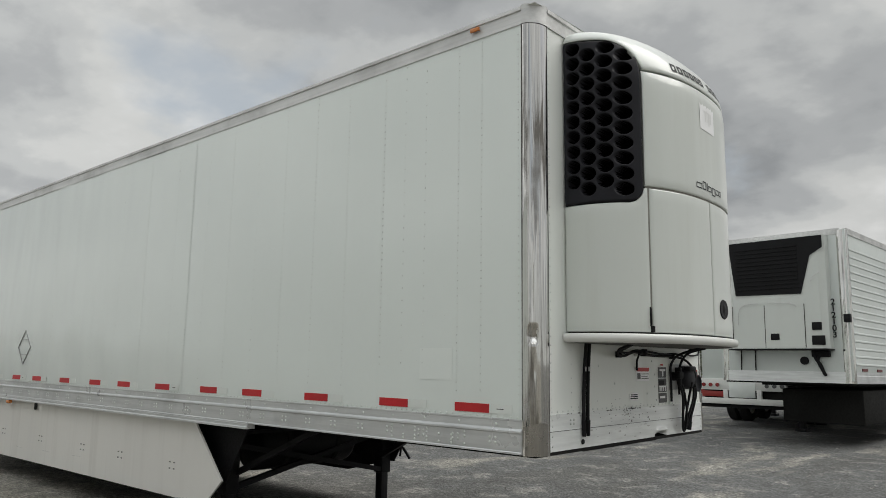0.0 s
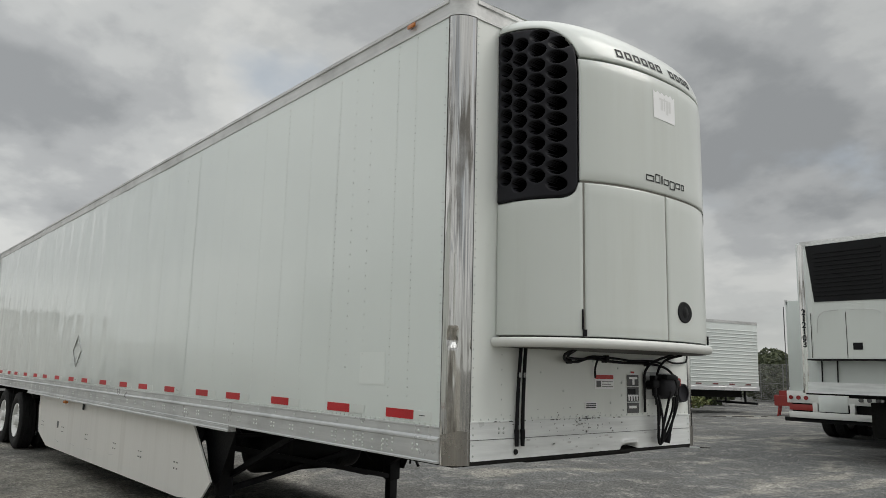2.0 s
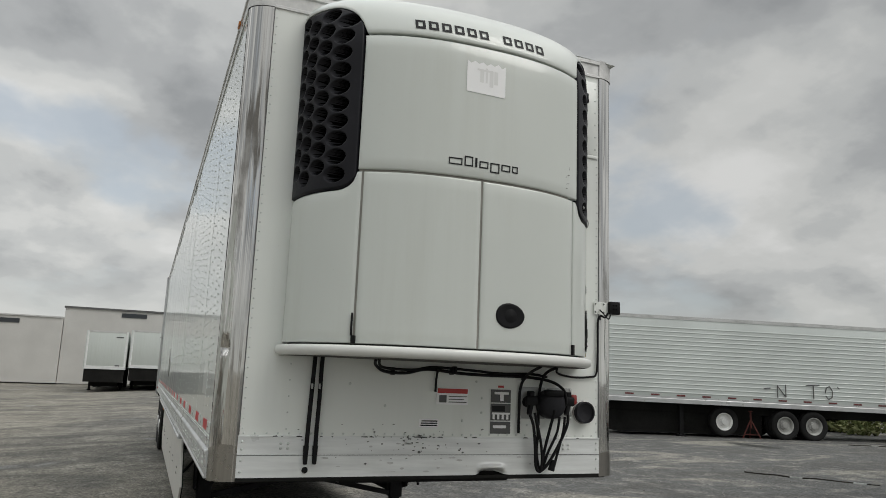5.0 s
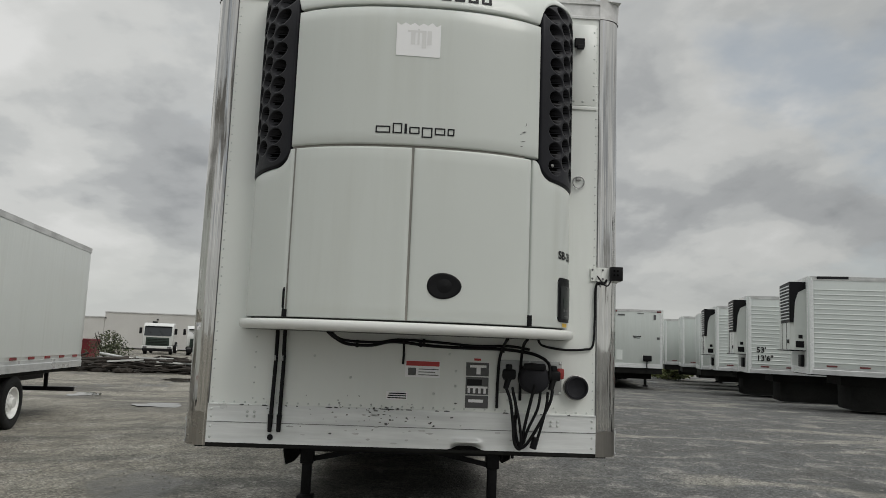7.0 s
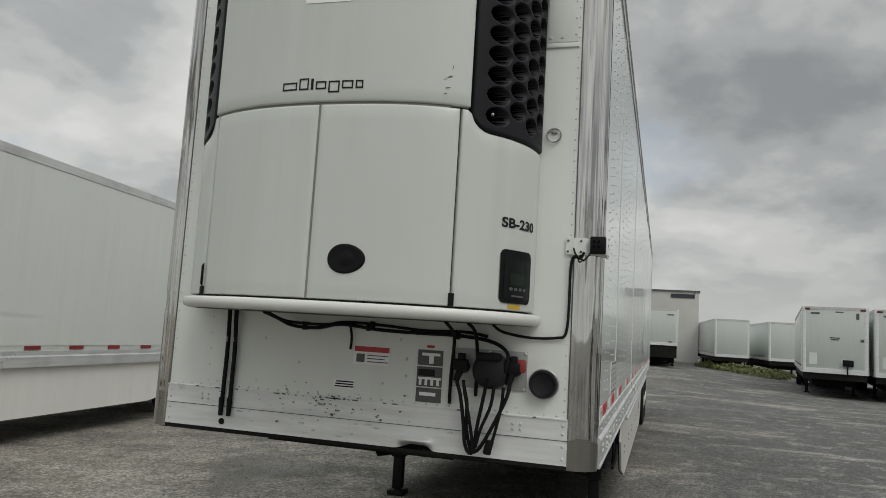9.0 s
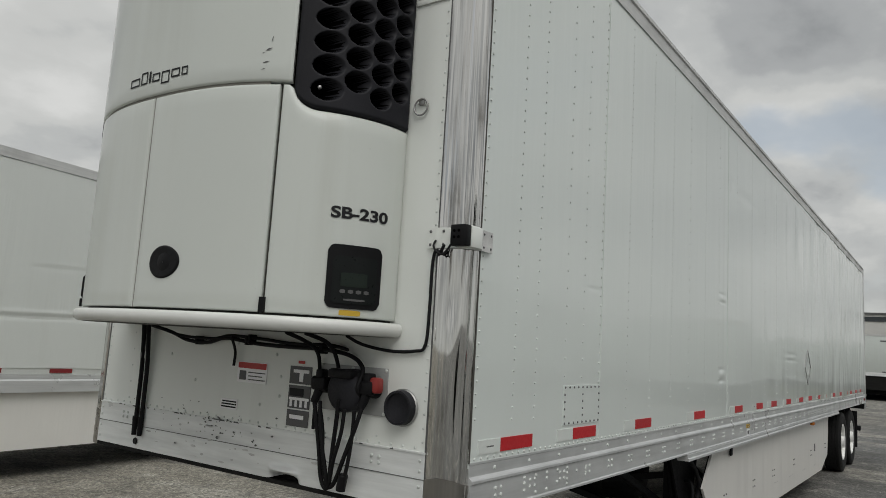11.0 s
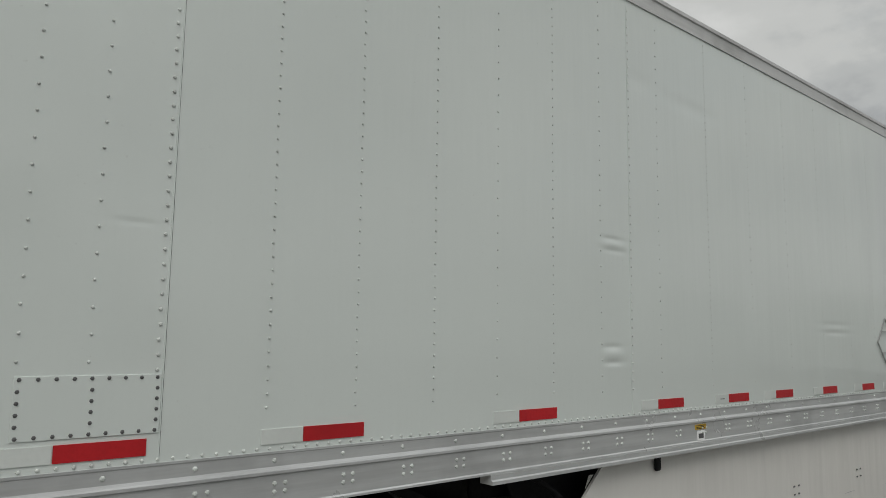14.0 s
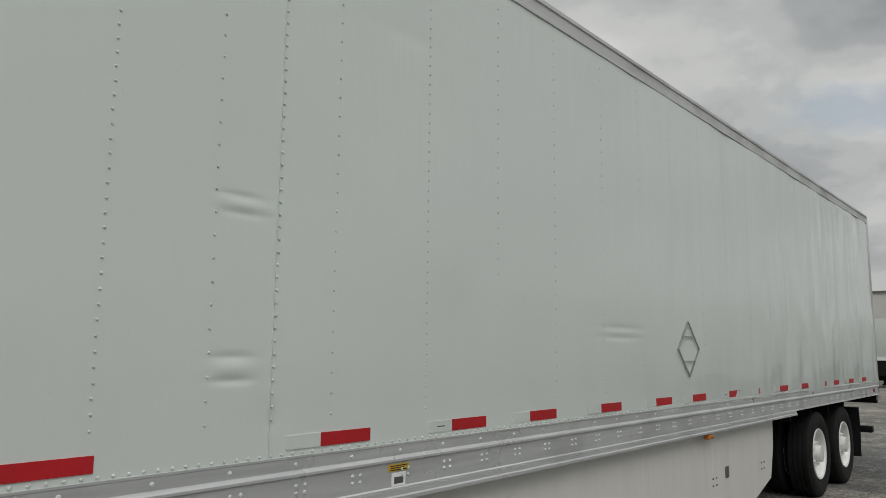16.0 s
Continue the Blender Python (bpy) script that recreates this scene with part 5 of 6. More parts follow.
sweep(bm, [(0.06, 0.785, 1.19), (0.057, 0.775, 1.15), (0.055, 0.77, 1.125)], 0.021)
part("hose_end", bm, M["black"], loom, "", True)

# ring pull, riveted access panel, hook
bm = bmesh.new()
sweep(bm, [(0.012, 1.03 + 0.036 * math.cos(2 * math.pi * k / 12), 2.758 + 0.036 * math.sin(2 * math.pi * k / 12)) for k in range(13)], 0.004, 6)
part("ring_pull", bm, M["steelring"], trailer, "steel ring pull", True)
wall_plate("ring_boss", M["steelring"], trailer, 1.015, 1.045, 2.768, 2.792, 0.002, 0.010, "", 0.003)
ap = wall_plate("access_panel", M["front"], trailer, 0.975, 1.135, 3.26, 3.80, 0.002, 0.006, "white riveted access panel", 0.002)
wall_plate("panel_strip", M["front"], trailer, 0.972, 1.138, 3.232, 3.256, 0.002, 0.008, "", 0.002)
bm = bmesh.new()
for i in range(6):
    dome(bm, (0.008, 1.122, 3.30 + 0.09 * i), (1, 0, 0), 0.007, 0.004)
for y in (0.99, 1.05):
    dome(bm, (0.010, y, 3.285), (1, 0, 0), 0.009, 0.005)
part("rivets", bm, M["rivet"], ap, kind="stuff")
bm = bmesh.new()
box(bm, 0.008, 0.03, 0.99, 1.055, 3.64, 3.70, 0.004)
box(bm, 0.03, 0.05, 1.0, 1.045, 3.62, 3.65, 0.004)
part("hook", bm, M["black"], ap)
# chips and black scuffs along the foot of the front sheet
rg = random.Random(8)
bm = bmesh.new()
for _ in range(70):
    y, z = rg.gauss(-0.22, 0.22), 1.30 + rg.gauss(0, 0.05)
    if 1.15 < z < 1.42:
        s = rg.uniform(0.002, 0.007)
        vs_ = [bm.verts.new((0.0105, y + s * math.cos(a) * rg.uniform(.5, 2.2), z + s * math.sin(a) * rg.uniform(.4, 1.1))) for a in (0.2, 1.4, 2.6, 3.9, 5.2)]
        bm.faces.new(vs_)
for _ in range(26):
    y = rg.uniform(-1.12, 1.12)
    s = rg.uniform(0.004, 0.02)
    bm.faces.new([bm.verts.new((0.0108, y + a * s, 1.3195 + b * rg.uniform(0.002, 0.006))) for a, b in ((-1, -0.5), (1, -0.6), (0.6, 1), (-0.7, 1))])
part("scuff_marks", bm, M["grey"], trailer, "dark chips along the sheet foot", kind="stuff")
# rubbed grey patches on the sill
rg = random.Random(21)
bm = bmesh.new()
for _ in range(30):
    y, z = rg.gauss(-0.2, 0.45), rg.choice((1.12, 1.15, 1.20, 1.27)) + rg.gauss(0, 0.012)
    if abs(y) < 1.1 and not 0.22 < y < 0.53 and 1.105 < z < 1.30:
        w, h = rg.uniform(0.006, 0.035), rg.uniform(0.0015, 0.007)
        bm.faces.new([bm.verts.new((0.0105, y + w * math.cos(a) * rg.uniform(0.6, 1.1), z + h * math.sin(a) * rg.uniform(0.6, 1.2))) for a in (0.1, 0.9, 1.9, 2.9, 3.8, 4.7, 5.5)])
part("sill_wear", bm, M["rub"], trailer, "grey rub marks on the sill", kind="stuff")
# corner camera box on its wrap-round bracket
box_t = thing("corner_sensor_box", (0.0, 1.24, 2.14), 0, "white bracket with a black sensor box wrapped round the corner", "sensor")
bm = bmesh.new()
def strap(o):
    return [(o, -0.125)] + [(-CS + (CS + o) * math.cos(k * math.pi / 16), 0.055 - CR + (CR + o) * math.sin(k * math.pi / 16)) for k in range(9)] + [(-0.172, 0.055 + o)]


prism(bm, strap(0.014) + strap(0.008)[::-1], "z", 0.0, 0.085)
part("bracket", bm, M["front"], box_t, "white painted strap bracket")
bm = bmesh.new()
box(bm, -0.087, -0.007, 0.0, 0.076, 0.004, 0.092, 0.004)
part("sensor_housing", bm, M["front"], box_t, "white sensor housing", True, 40)
bm = bmesh.new()
box(bm, -0.007, 0.034, -0.004, 0.072, 0.006, 0.092, 0.005)
part("sensor_face", bm, M["black"], box_t, "black sensor face", True, 40)
for y, z in ((0.016, 0.066), (0.038, 0.066), (0.016, 0.040), (0.038, 0.040)):
    bm = bmesh.new()
    rod(bm, (0.033, y, z), (0.0365, y, z), 0.006, None, 10)
    part("socket_pin", bm, M["hole"], box_t)
bm = bmesh.new()
for x in (-0.160, -0.105):
    for z in (0.015, 0.07):
        dome(bm, (x, 0.0715, z), (0, 1, 0), 0.006, 0.004)
for y in (-0.115, -0.05):
    for z in (0.015, 0.07):
        dome(bm, (0.014, y, z), (1, 0, 0), 0.007, 0.005)
part("bracket_rivets", bm, M["grey"], box_t, kind="stuff")
bm = bmesh.new()
sweep(bm, [(0.018, -0.085, 0.03), (0.045, -0.075, 0.005), (0.05, -0.055, -0.02), (0.045, -0.03, -0.03), (0.035, -0.012, -0.01), (0.03, 0.0, 0.012)], 0.0045, 8)
part("cable", bm, M["rubber"], box_t, "", True)
bm = bmesh.new()
box(bm, -0.174, -0.09, 0.0695, 0.0715, -0.001, 0.086, 0.001)
part("end_plate", bm, M["rub"], box_t, "dull grey end plate")

# ---- other trailers in the yard ----


def yard_trailer(name, loc, rz, label, group="", ribs=False, unit_kind="", length=16.0, skirt=False, fast=False, skin=None, hw=1.295, top=4.05, axles=(2.6, 3.9), skirt_end=None, skirt_start=3.95, under=0.70, lift=0.0, post=None, tape=None, rim=None, nose=0.0, tail=0.6):
    """A parked semi-trailer: nose at its own x = 0, body towards -x."""
    t = thing(name, (loc[0], loc[1], lie(loc[1], loc[0])), rz, label, "trailer", group)
    skin = skin or (M["corr"] if ribs else M["white2"])
    z0, z1, q = 1.10 + lift, top, lift
    bm = bmesh.new()
    box(bm, -length, 0, -hw, hw, z0 + 0.02, z1, 0.02)
    part("body", bm, skin, t, "", True, 30)
    for sgn in (-1, 1):
        if ribs:
            bm = bmesh.new()
            zs, os_ = [], []
            z = 1.42
            while z < 3.80:
                for up_z, o in ((0, 0.003), (0.012, 0.014), (0.036, 0.014), (0.048, 0.003)):
                    zs.append(z + up_z)
                    os_.append(o)
                z += 0.15
            rows = [[bm.verts.new((x, sgn * (hw + o), z)) for x in (-0.16, -length + 0.03)] for z, o in zip(zs, os_)]
            for a, b in zip(rows, rows[1:]):
                bm.faces.new((a[0], a[1], b[1], b[0]) if sgn < 0 else (b[0], b[1], a[1], a[0]))
            part("ribbed_side", bm, skin, t)
        bm = bmesh.new()
        prism(bm, [(sgn * (hw - 0.03), 1.30 + q), (sgn * (hw + 0.012), 1.30 + q), (sgn * (hw + 0.012), 1.24 + q), (sgn * (hw + 0.022), 1.22 + q), (sgn * (hw + 0.022), 1.08 + q), (sgn * (hw - 0.03), 1.08 + q)], "x", -length, -0.1)
        part("bottom_rail", bm, M["alu"], t)
        bm = bmesh.new()
        prism(bm, [(sgn * (hw - 0.05), z1 + 0.02), (sgn * (hw + 0.014), z1 + 0.02), (sgn * (hw + 0.014), z1 - 0.10), (sgn * (hw - 0.05), z1 - 0.10)], "x", -length, -0.06)
        part("top_rail", bm, M["toprail"], t)
        x = -0.5
        while x > -length + 0.4:
            boxed("red_tape", tape or M["oldtape"], t, x - 0.3, x, sgn * (hw + 0.001), sgn * (hw + 0.0175), 1.318 + q, 1.370 + q)
            x -= 0.92
        bm = bmesh.new()
        rod(bm, (-0.10, sgn * (hw - 0.10), 1.08 + q), (-0.10, sgn * (hw - 0.10), z1 - 0.02), 0.118, None, 20)
        part("corner_post", bm, post or M["alufront"], t, "", True, 40)
        bm = bmesh.new()
        box(bm, -3.6, -3.46, sgn * 1.0 - 0.07, sgn * 1.0 + 0.07, 0.06, 1.42, 0.01)
        box(bm, -3.68, -3.38, sgn * 1.0 - 0.13, sgn * 1.0 + 0.13, 0, 0.07, 0.01)
        bar(bm, (-3.53, sgn * 0.95, 0.4), (-3.53, sgn * 0.1, 1.05), 0.05, 0.05)
        part("landing_leg", bm, M["steel"], t)
        if skirt:
            bm = bmesh.new()
            prism(bm, [(-skirt_start, 1.08), (-skirt_start + 0.35, 0.60), (-skirt_start - 0.05, 0.39), (-(skirt_end or length - 5.5) + 0.5, 0.39), (-(skirt_end or length - 5.5) + 0.05, 0.45), (-(skirt_end or length - 5.5), 1.08)], "y", sgn * 1.225, sgn * 1.245)
            part("side_skirt", bm, M["skirt"], t, "off-white panel skirt")
        bm = bmesh.new()
        bar(bm, (-length + 0.15, sgn * 0.6, 1.05), (-length + 0.12, sgn * 0.6, 0.52), 0.08, 0.06)
        part("guard_post", bm, M["steel"], t)
        boxed("slider_rail", M["steel"], t, -length + 0.4, -length + 5.4, sgn * 0.5, sgn * 0.62, 0.80, 1.07)
    boxed("rear_guard", M["steel"], t, -length, -length + 0.12, -1.22, 1.22, 0.48, 0.58, 0.01)
    # deep underside and an added dark block stand in for the shade below
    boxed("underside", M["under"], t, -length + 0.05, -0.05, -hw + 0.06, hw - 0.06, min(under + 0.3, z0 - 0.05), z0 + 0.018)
    boxed("underbody", M["under"], t, -length + tail, -1.0, -hw + 0.42, hw - 0.42, under, z0, label="dark block standing in for the shade under the floor")
    boxed("front_top_rail", M["toprail"], t, -0.03, 0.012, -hw + 0.1, hw - 0.1, z1 - 0.10, z1 + 0.02)
    boxed("front_sill", M["alufront"], t, -0.03, 0.010, -hw + 0.1, hw - 0.1, 1.08 + q, 1.30 + q)
    for a in axles:
        axle(t, -length + a, rim)
    if unit_kind:
        u = part("cooling_unit", (lambda b: (prism(b, [(0.0, -0.98), (0.34, -0.98), (0.44, -0.86), (0.46, 0.0), (0.44, 0.86), (0.34, 0.98), (0.0, 0.98)], "z", 1.80, 4.04 if unit_kind == "wide" else 3.94), b)[1])(bmesh.new()), M["unit"], t, "white cooling unit with a black louvred grille")
        bm = bmesh.new()
        if unit_kind == "wide":
            u.scale = (0.62, 1, 1)
            prism(bm, [(-0.93, 4.02), (0.96, 4.02), (0.96, 3.78), (0.72, 3.64), (0.52, 2.88), (-0.80, 2.90)], "x", 0.455, 0.475)
            gy0, gy1, gz0, gz1 = -0.76, 0.48, 2.98, 3.90
        else:
            prism(bm, [(-0.6, 3.93), (0.985, 3.95), (0.985, 2.66), (0.55, 2.66), (-0.4, 2.66)], "x", 0.455, 0.475)
            prism(bm, [(0.0, 3.95), (0.474, 3.95), (0.474, 2.66), (0.36, 2.66), (0.31, 3.34), (0.22, 3.62), (0.0, 3.74)], "y", 0.965, 1.0)
            gy0, gy1, gz0, gz1 = -0.45, 0.96, 2.72, 3.86
        part("grille", bm, M["black"], u, "black louvred grille")
        nl = 11
        for i in range(nl):
            z = gz0 + (gz1 - gz0) * (i + 0.5) / nl
            bm = bmesh.new()
            bar(bm, (0.487, gy0, z), (0.487, gy1, z), 0.035, 0.03)
            part("louvre", bm, M["black"] if unit_kind == "wide" else M["alufront"], u)
        for y in ((-0.89, -0.22, 0.56) if unit_kind == "wide" else (-0.30, 0.42)):
            boxed("shut_line", M["gap"], u, 0.45, 0.463, y - 0.006, y + 0.006, 1.82, 2.68)
        boxed("bumper", M["black"], u, 0.0, 0.49, -0.99, 0.99, 1.77, 1.80, 0.008)
        if unit_kind == "wide":
            boxed("control_panel", M["black"], u, 0.44, 0.475, 0.68, 0.92, 1.87, 2.05, 0.006)
            boxed("control_panel", M["black"], u, 0.44, 0.475, 0.69, 0.87, 2.16, 2.31, 0.006)
        else:
            boxed("control_panel", M["black"], u, 0.06, 0.30, 0.975, 0.992, 1.88, 2.08, 0.006)
            boxed("control_panel", M["black"], u, 0.10, 0.22, 0.975, 0.992, 2.16, 2.28, 0.006)
            boxed("handle_recess", M["black"], u, 0.46, 0.475, 0.55, 0.75, 2.0, 2.12, 0.006)
        if unit_kind == "wide":
            boxed("handle_recess", M["black"], u, 0.46, 0.475, -0.11, 0.06, 1.97, 2.10, 0.006)
            for y in (-0.85, -0.55):
                bm = bmesh.new()
                bar(bm, (0.02, y, 1.78), (0.02, y - 0.01, 1.30), 0.03, 0.012)
                part("hanging_strap", bm, M["rubber"], t)
            bm = bmesh.new()
            sweep(bm, [(0.05, 0.75, 1.66), (0.10, 0.70, 1.52), (0.09, 0.76, 1.35), (0.06, 0.82, 1.22)], 0.03)
            sweep(bm, [(0.05, 0.62, 1.70), (0.10, 0.66, 1.55), (0.10, 0.75, 1.42), (0.06, 0.79, 1.25)], 0.03)
            box(bm, 0.01, 0.10, 0.58, 0.92, 1.58, 1.72, 0.02)
            part("air_hose", bm, M["rubber"], t, "", True)
            bm = bmesh.new()
            rod(bm, (0.0, 0.42, 1.51), (0.04, 0.42, 1.51), 0.08, None, 20)
            part("round_socket", bm, M["black"], t)
        else:
            boxed("connector_box", M["black"], t, 0.01, 0.10, 0.30, 0.75, 1.28, 1.66, 0.02)
    elif not fast:
        boxed("connector_box", M["black"], t, 0.01, 0.10, 0.30, 0.72, 1.42, 1.70, 0.02)
        boxed("placard", M["tape"], t, 0.002, 0.012, -1.0, -0.7, 1.45, 1.95)
        boxed("sign", M["grey"], t, 0.002, 0.012, 0.98, 1.12, 2.5, 2.62)
        boxed("sign", M["ink"], t, 0.002, 0.012, -0.20, 0.20, 2.62, 2.66)
        boxed("sign", M["ink"], t, 0.002, 0.012, -0.16, 0.16, 2.54, 2.58)
        bm = bmesh.new()
        sweep(bm, [(0.06, 0.5, 1.45), (0.10, 0.48, 1.2), (0.06, 0.5, 0.95)], 0.03)
        part("air_hose", bm, M["rubber"], t, "", True)
    if nose:
        # stands nose-high on its legs
        tilt = Matrix.Translation((0, 0, nose)) @ Matrix.Rotation(-math.asin(nose / (length - axles[0])), 4, "Y")
        for o in t.children:
            if o.name.split(".")[0] not in ("landing_leg", "axle", "wheel"):
                o.matrix_basis = tilt @ o.matrix_basis
    return t


# neighbour alongside, nose towards the walk
side_van = yard_trailer("dry_van_trailer", (1.94, -7.18, 0), 7.2, "white smooth-sided van trailer parked alongside with a panel skirt", length=15.9, skirt=True, skin=M["white3"], tape=M["worntape"], top=3.96, tail=6.0, axles=(3.86, 5.12), skirt_end=9.75, skirt_start=1.6)
side_van.matrix_basis = pose(1.94, -7.18, lie(-7.18, 1.94), 0, -0.5, 7.2)
bm = bmesh.new()


def van_sheet(x, z):
    w = 0.0035 * noise.noise(Vector((x * 0.9, 4.0, z * 0.6))) + 0.002 * noise.noise(Vector((x * 2.4, 9.0, z * 1.2)))
    for x0, x1, zc, h in ((-5.35, -3.35, 2.06, 0.008), (-4.5, -3.75, 2.68, 0.003), (-6.2, -5.0, 1.82, 0.0025)):
        run = 1 / (1 + math.exp((x0 - x) * 14)) / (1 + math.exp((x - x1) * 14))
        zz = zc + 0.015 * math.sin(x * 2.3)
        w += h * run * (math.exp(-((z - zz) / 0.025) ** 2) - 1.2 * math.exp(-((z - zz + 0.065) / 0.03) ** 2))
    return (x, 1.302 + w, z)


lattice(bm, van_sheet, span(-0.2, -7.0, 130)[:-1] + span(-7.0, -15.7, 60), span(1.375, 3.85, 130))
bmesh.ops.reverse_faces(bm, faces=bm.faces[:])
part("side_sheet", bm, M["white3"], side_van, "dented white side sheet", True)
# trailer with the louvred unit, facing the walk
wide = yard_trailer("louvred_reefer_trailer", (-2.18, 10.80, 0), -94.8, "white ribbed refrigerated trailer with a black louvred cooling unit", ribs=True, unit_kind="wide", nose=0.17, top=4.09, under=1.0, post=M["chrome"])
for o in wide.children:
    if o.name.startswith("cooling_unit"):
        o.location.z -= 0.06
boxed("tank_box", M["under"], wide, -4.9, -0.75, -0.35, 1.22, 0.42, 1.1, 0.03, "black box under the floor")
for pts in ([(0.289, -0.76, 2.30), (0.289, -0.73, 2.58), (0.289, -0.62, 2.70), (0.289, -0.34, 2.73)], [(0.289, -0.12, 2.73), (0.289, 0.20, 2.72), (0.289, 0.36, 2.69), (0.289, 0.42, 2.64)], [(0.289, 0.72, 3.10), (0.289, 0.76, 3.20), (0.289, 0.90, 3.30)]):
    bm = bmesh.new()
    sweep(bm, pts, 0.007, 6)
    part("pressed_crease", bm, M["toprail"], wide, "", True).location.z = 0.105
for i, ch in enumerate("212103"):
    bm = letters(ch, 0.165, lambda u, v: Vector((0.024, 0.98 + u, 2.77 - 0.128 * i + v)))
    part("marking", bm, M["ink"], wide, "black stacked number")
    bm = letters(ch, 0.165, lambda u, v: Vector((0.024, -1.20 + u, 2.79 - 0.128 * i + v)))
    part("marking", bm, M["ink"], wide, "black stacked number")
boxed("sensor_box", M["black"], wide, -0.05, 0.05, 1.20, 1.32, 2.42, 2.58, 0.01)
# trailer behind it, rear doors and white bumper with round lamps towards the walk
rear_t = yard_trailer("white_bumper_trailer", (-4.25, 23.4, 0.0), 90.0, "short white box trailer with a white lamp bumper at the rear", length=9.0, hw=1.07, top=3.45)
boxed("lamp_bumper", M["bumper"], rear_t, -9.12, -9.0, -1.09, 1.09, 0.93, 1.22, 0.01, "white rear sill with round lamps")
boxed("lower_bumper", M["bumper"], rear_t, -9.14, -9.02, -1.04, 1.04, 0.58, 0.73, 0.01)
for y in (-0.42, 0.42):
    boxed("bumper_post", M["bumper"], rear_t, -9.13, -9.02, y - 0.06, y + 0.06, 0.66, 0.96, 0.01)
for y in (-0.98, -0.80, -0.62, 0.62, 0.80, 0.98):
    bm = bmesh.new()
    rod(bm, (-9.12, y, 1.06), (-9.15, y, 1.06), 0.05, None, 16)
    part("rear_lamp", bm, M["redlens"] if y > 0 else M["grey"], rear_t, "", True, 40)
boxed("licence_plate", M["tape"], rear_t, -9.135, -9.12, -0.33, 0.33, 0.75, 1.13, 0.01, "grey plate with a plain bar")
for y in (-0.62, 0.62):
    boxed("door_seam", M["grey"], rear_t, -9.01, -9.0, y * 1.8 - 0.01, y * 1.8 + 0.01, 1.2, 3.3)
boxed("bumper_back", M["under"], rear_t, -9.0, -8.9, -1.02, 1.02, 0.55, 1.1)
boxed("red_beam", M["redpaint"], rear_t, -9.1, -9.0, 0.48, 1.05, 0.76, 0.90, 0.01)

# the angled row
dirx = 252.4
first = yard_trailer("ribbed_reefer_trailer", (-18.90, 12.88, 0), dirx, "white ribbed refrigerated trailer in an angled row", "trailers in the angled row", ribs=True, unit_kind="side", axles=(7.75, 8.8), under=0.78, rim=RIM_OLD, top=4.09, nose=0.095)
# added black box in place of the deep shade under the row
boxed("tank_box", M["under"], first, -6.6, -1.3, -0.78, 0.78, 0.10, 1.08, 0.03, "added black box standing in for the shade under the floor")
for x, y in ((-25.1, 13.9), (-30.7, 15.05)):
    copy_thing(first, pose(x, y, lie(y, x), 0, 0, dirx))
spare = shared("wheel", TYRE, first, pose(-5.05, 1.0, 0.56))
shared("rim", RIM, spare, Matrix.Identity(4))
boxed("name_plate", M["ink"], first, -1.2, -0.3, 1.31, 1.318, 4.12, 4.20)
second = [o for o in bpy.data.objects if o.name.startswith("ribbed_reefer_trailer.")][0]
for tx, ln, zz in (("53'", 0.30, 1.98), ("13'6\"", 0.30, 1.66)):
    bm = letters(tx, ln, lambda u, v: Vector((-0.5 - (0.75 - u) * 1.0, 1.321, zz + v)))
    for v in bm.verts:
        v.co.x = -0.36 - (v.co.x + 1.25)
    part("marking", bm, M["ink"], second, "black length and height figures")
# scrawled letters on the first trailer's side
SCRAWL = [[(0, 0.22), (0.25, 0.24)], [(0.5, 0.0), (0.5, 0.32)], [(0.5, 0.30), (0.78, 0.04)], [(0.80, 0.02), (0.80, 0.34)], [(1.55, 0.34), (2.05, 0.36)], [(1.82, 0.0), (1.82, 0.35)], [(2.25, 0.16), (2.3, 0.3), (2.42, 0.34), (2.52, 0.22), (2.5, 0.06), (2.36, 0.0), (2.26, 0.1)], [(2.7, 0.34), (2.78, 0.28)]]
for stroke in SCRAWL:
    bm = bmesh.new()
    for (u0, v0), (u1, v1) in zip(stroke, stroke[1:]):
        bar(bm, (-6.42 - u0, 1.322, 1.46 + v0 * 1.35), (-6.42 - u1, 1.322, 1.46 + v1 * 1.35), 0.008, 0.035)
    part("scrawl", bm, M["grey"], first, "grey scrawled letters")
van = yard_trailer("plain_van_trailer", (-31.78, 11.66, 0), -9.0, "white van trailer parked nose out with a dark connector box", "vans in the yard", top=3.97, under=0.5)
boxed("lamp", M["oldtape"], van, 0.0, 0.02, -1.2, -0.98, 3.84, 3.93, 0.01)
boxed("lamp", M["oldtape"], van, 0.0, 0.02, 0.98, 1.2, 3.84, 3.93, 0.01)
boxed("sign", M["grey"], van, 0.002, 0.012, -0.95, -0.60, 3.66, 3.74)
boxed("sign", M["grey"], van, 0.002, 0.012, 0.02, 0.34, 3.76, 3.80)
boxed("sign", M["grey"], van, 0.002, 0.012, 0.82, 0.94, 3.48, 3.74)
boxed("sign", M["tape"], van, 0.002, 0.012, 0.25, 0.38, 1.45, 1.72)
copy_thing(van, pose(-32.1, 8.87, lie(9, -32), 0, 0, -8))
far_van = yard_trailer("far_van_trailer", (-35.5, 16.3, 0), dirx, "white van trailer parked in the far row", "far trailers", fast=True, under=0.45)
dock_van = yard_trailer("dock_van_trailer", (-50.2, -1.38, 0), 0, "white high-floored van trailer standing before the warehouse", "far trailers", fast=True, under=0.35, lift=0.42)
boxed("sign", M["grey"], dock_van, 0.002, 0.012, 0.55, 1.0, 3.62, 3.70)
boxed("sign", M["grey"], dock_van, 0.002, 0.012, 0.62, 0.90, 1.72, 1.80)
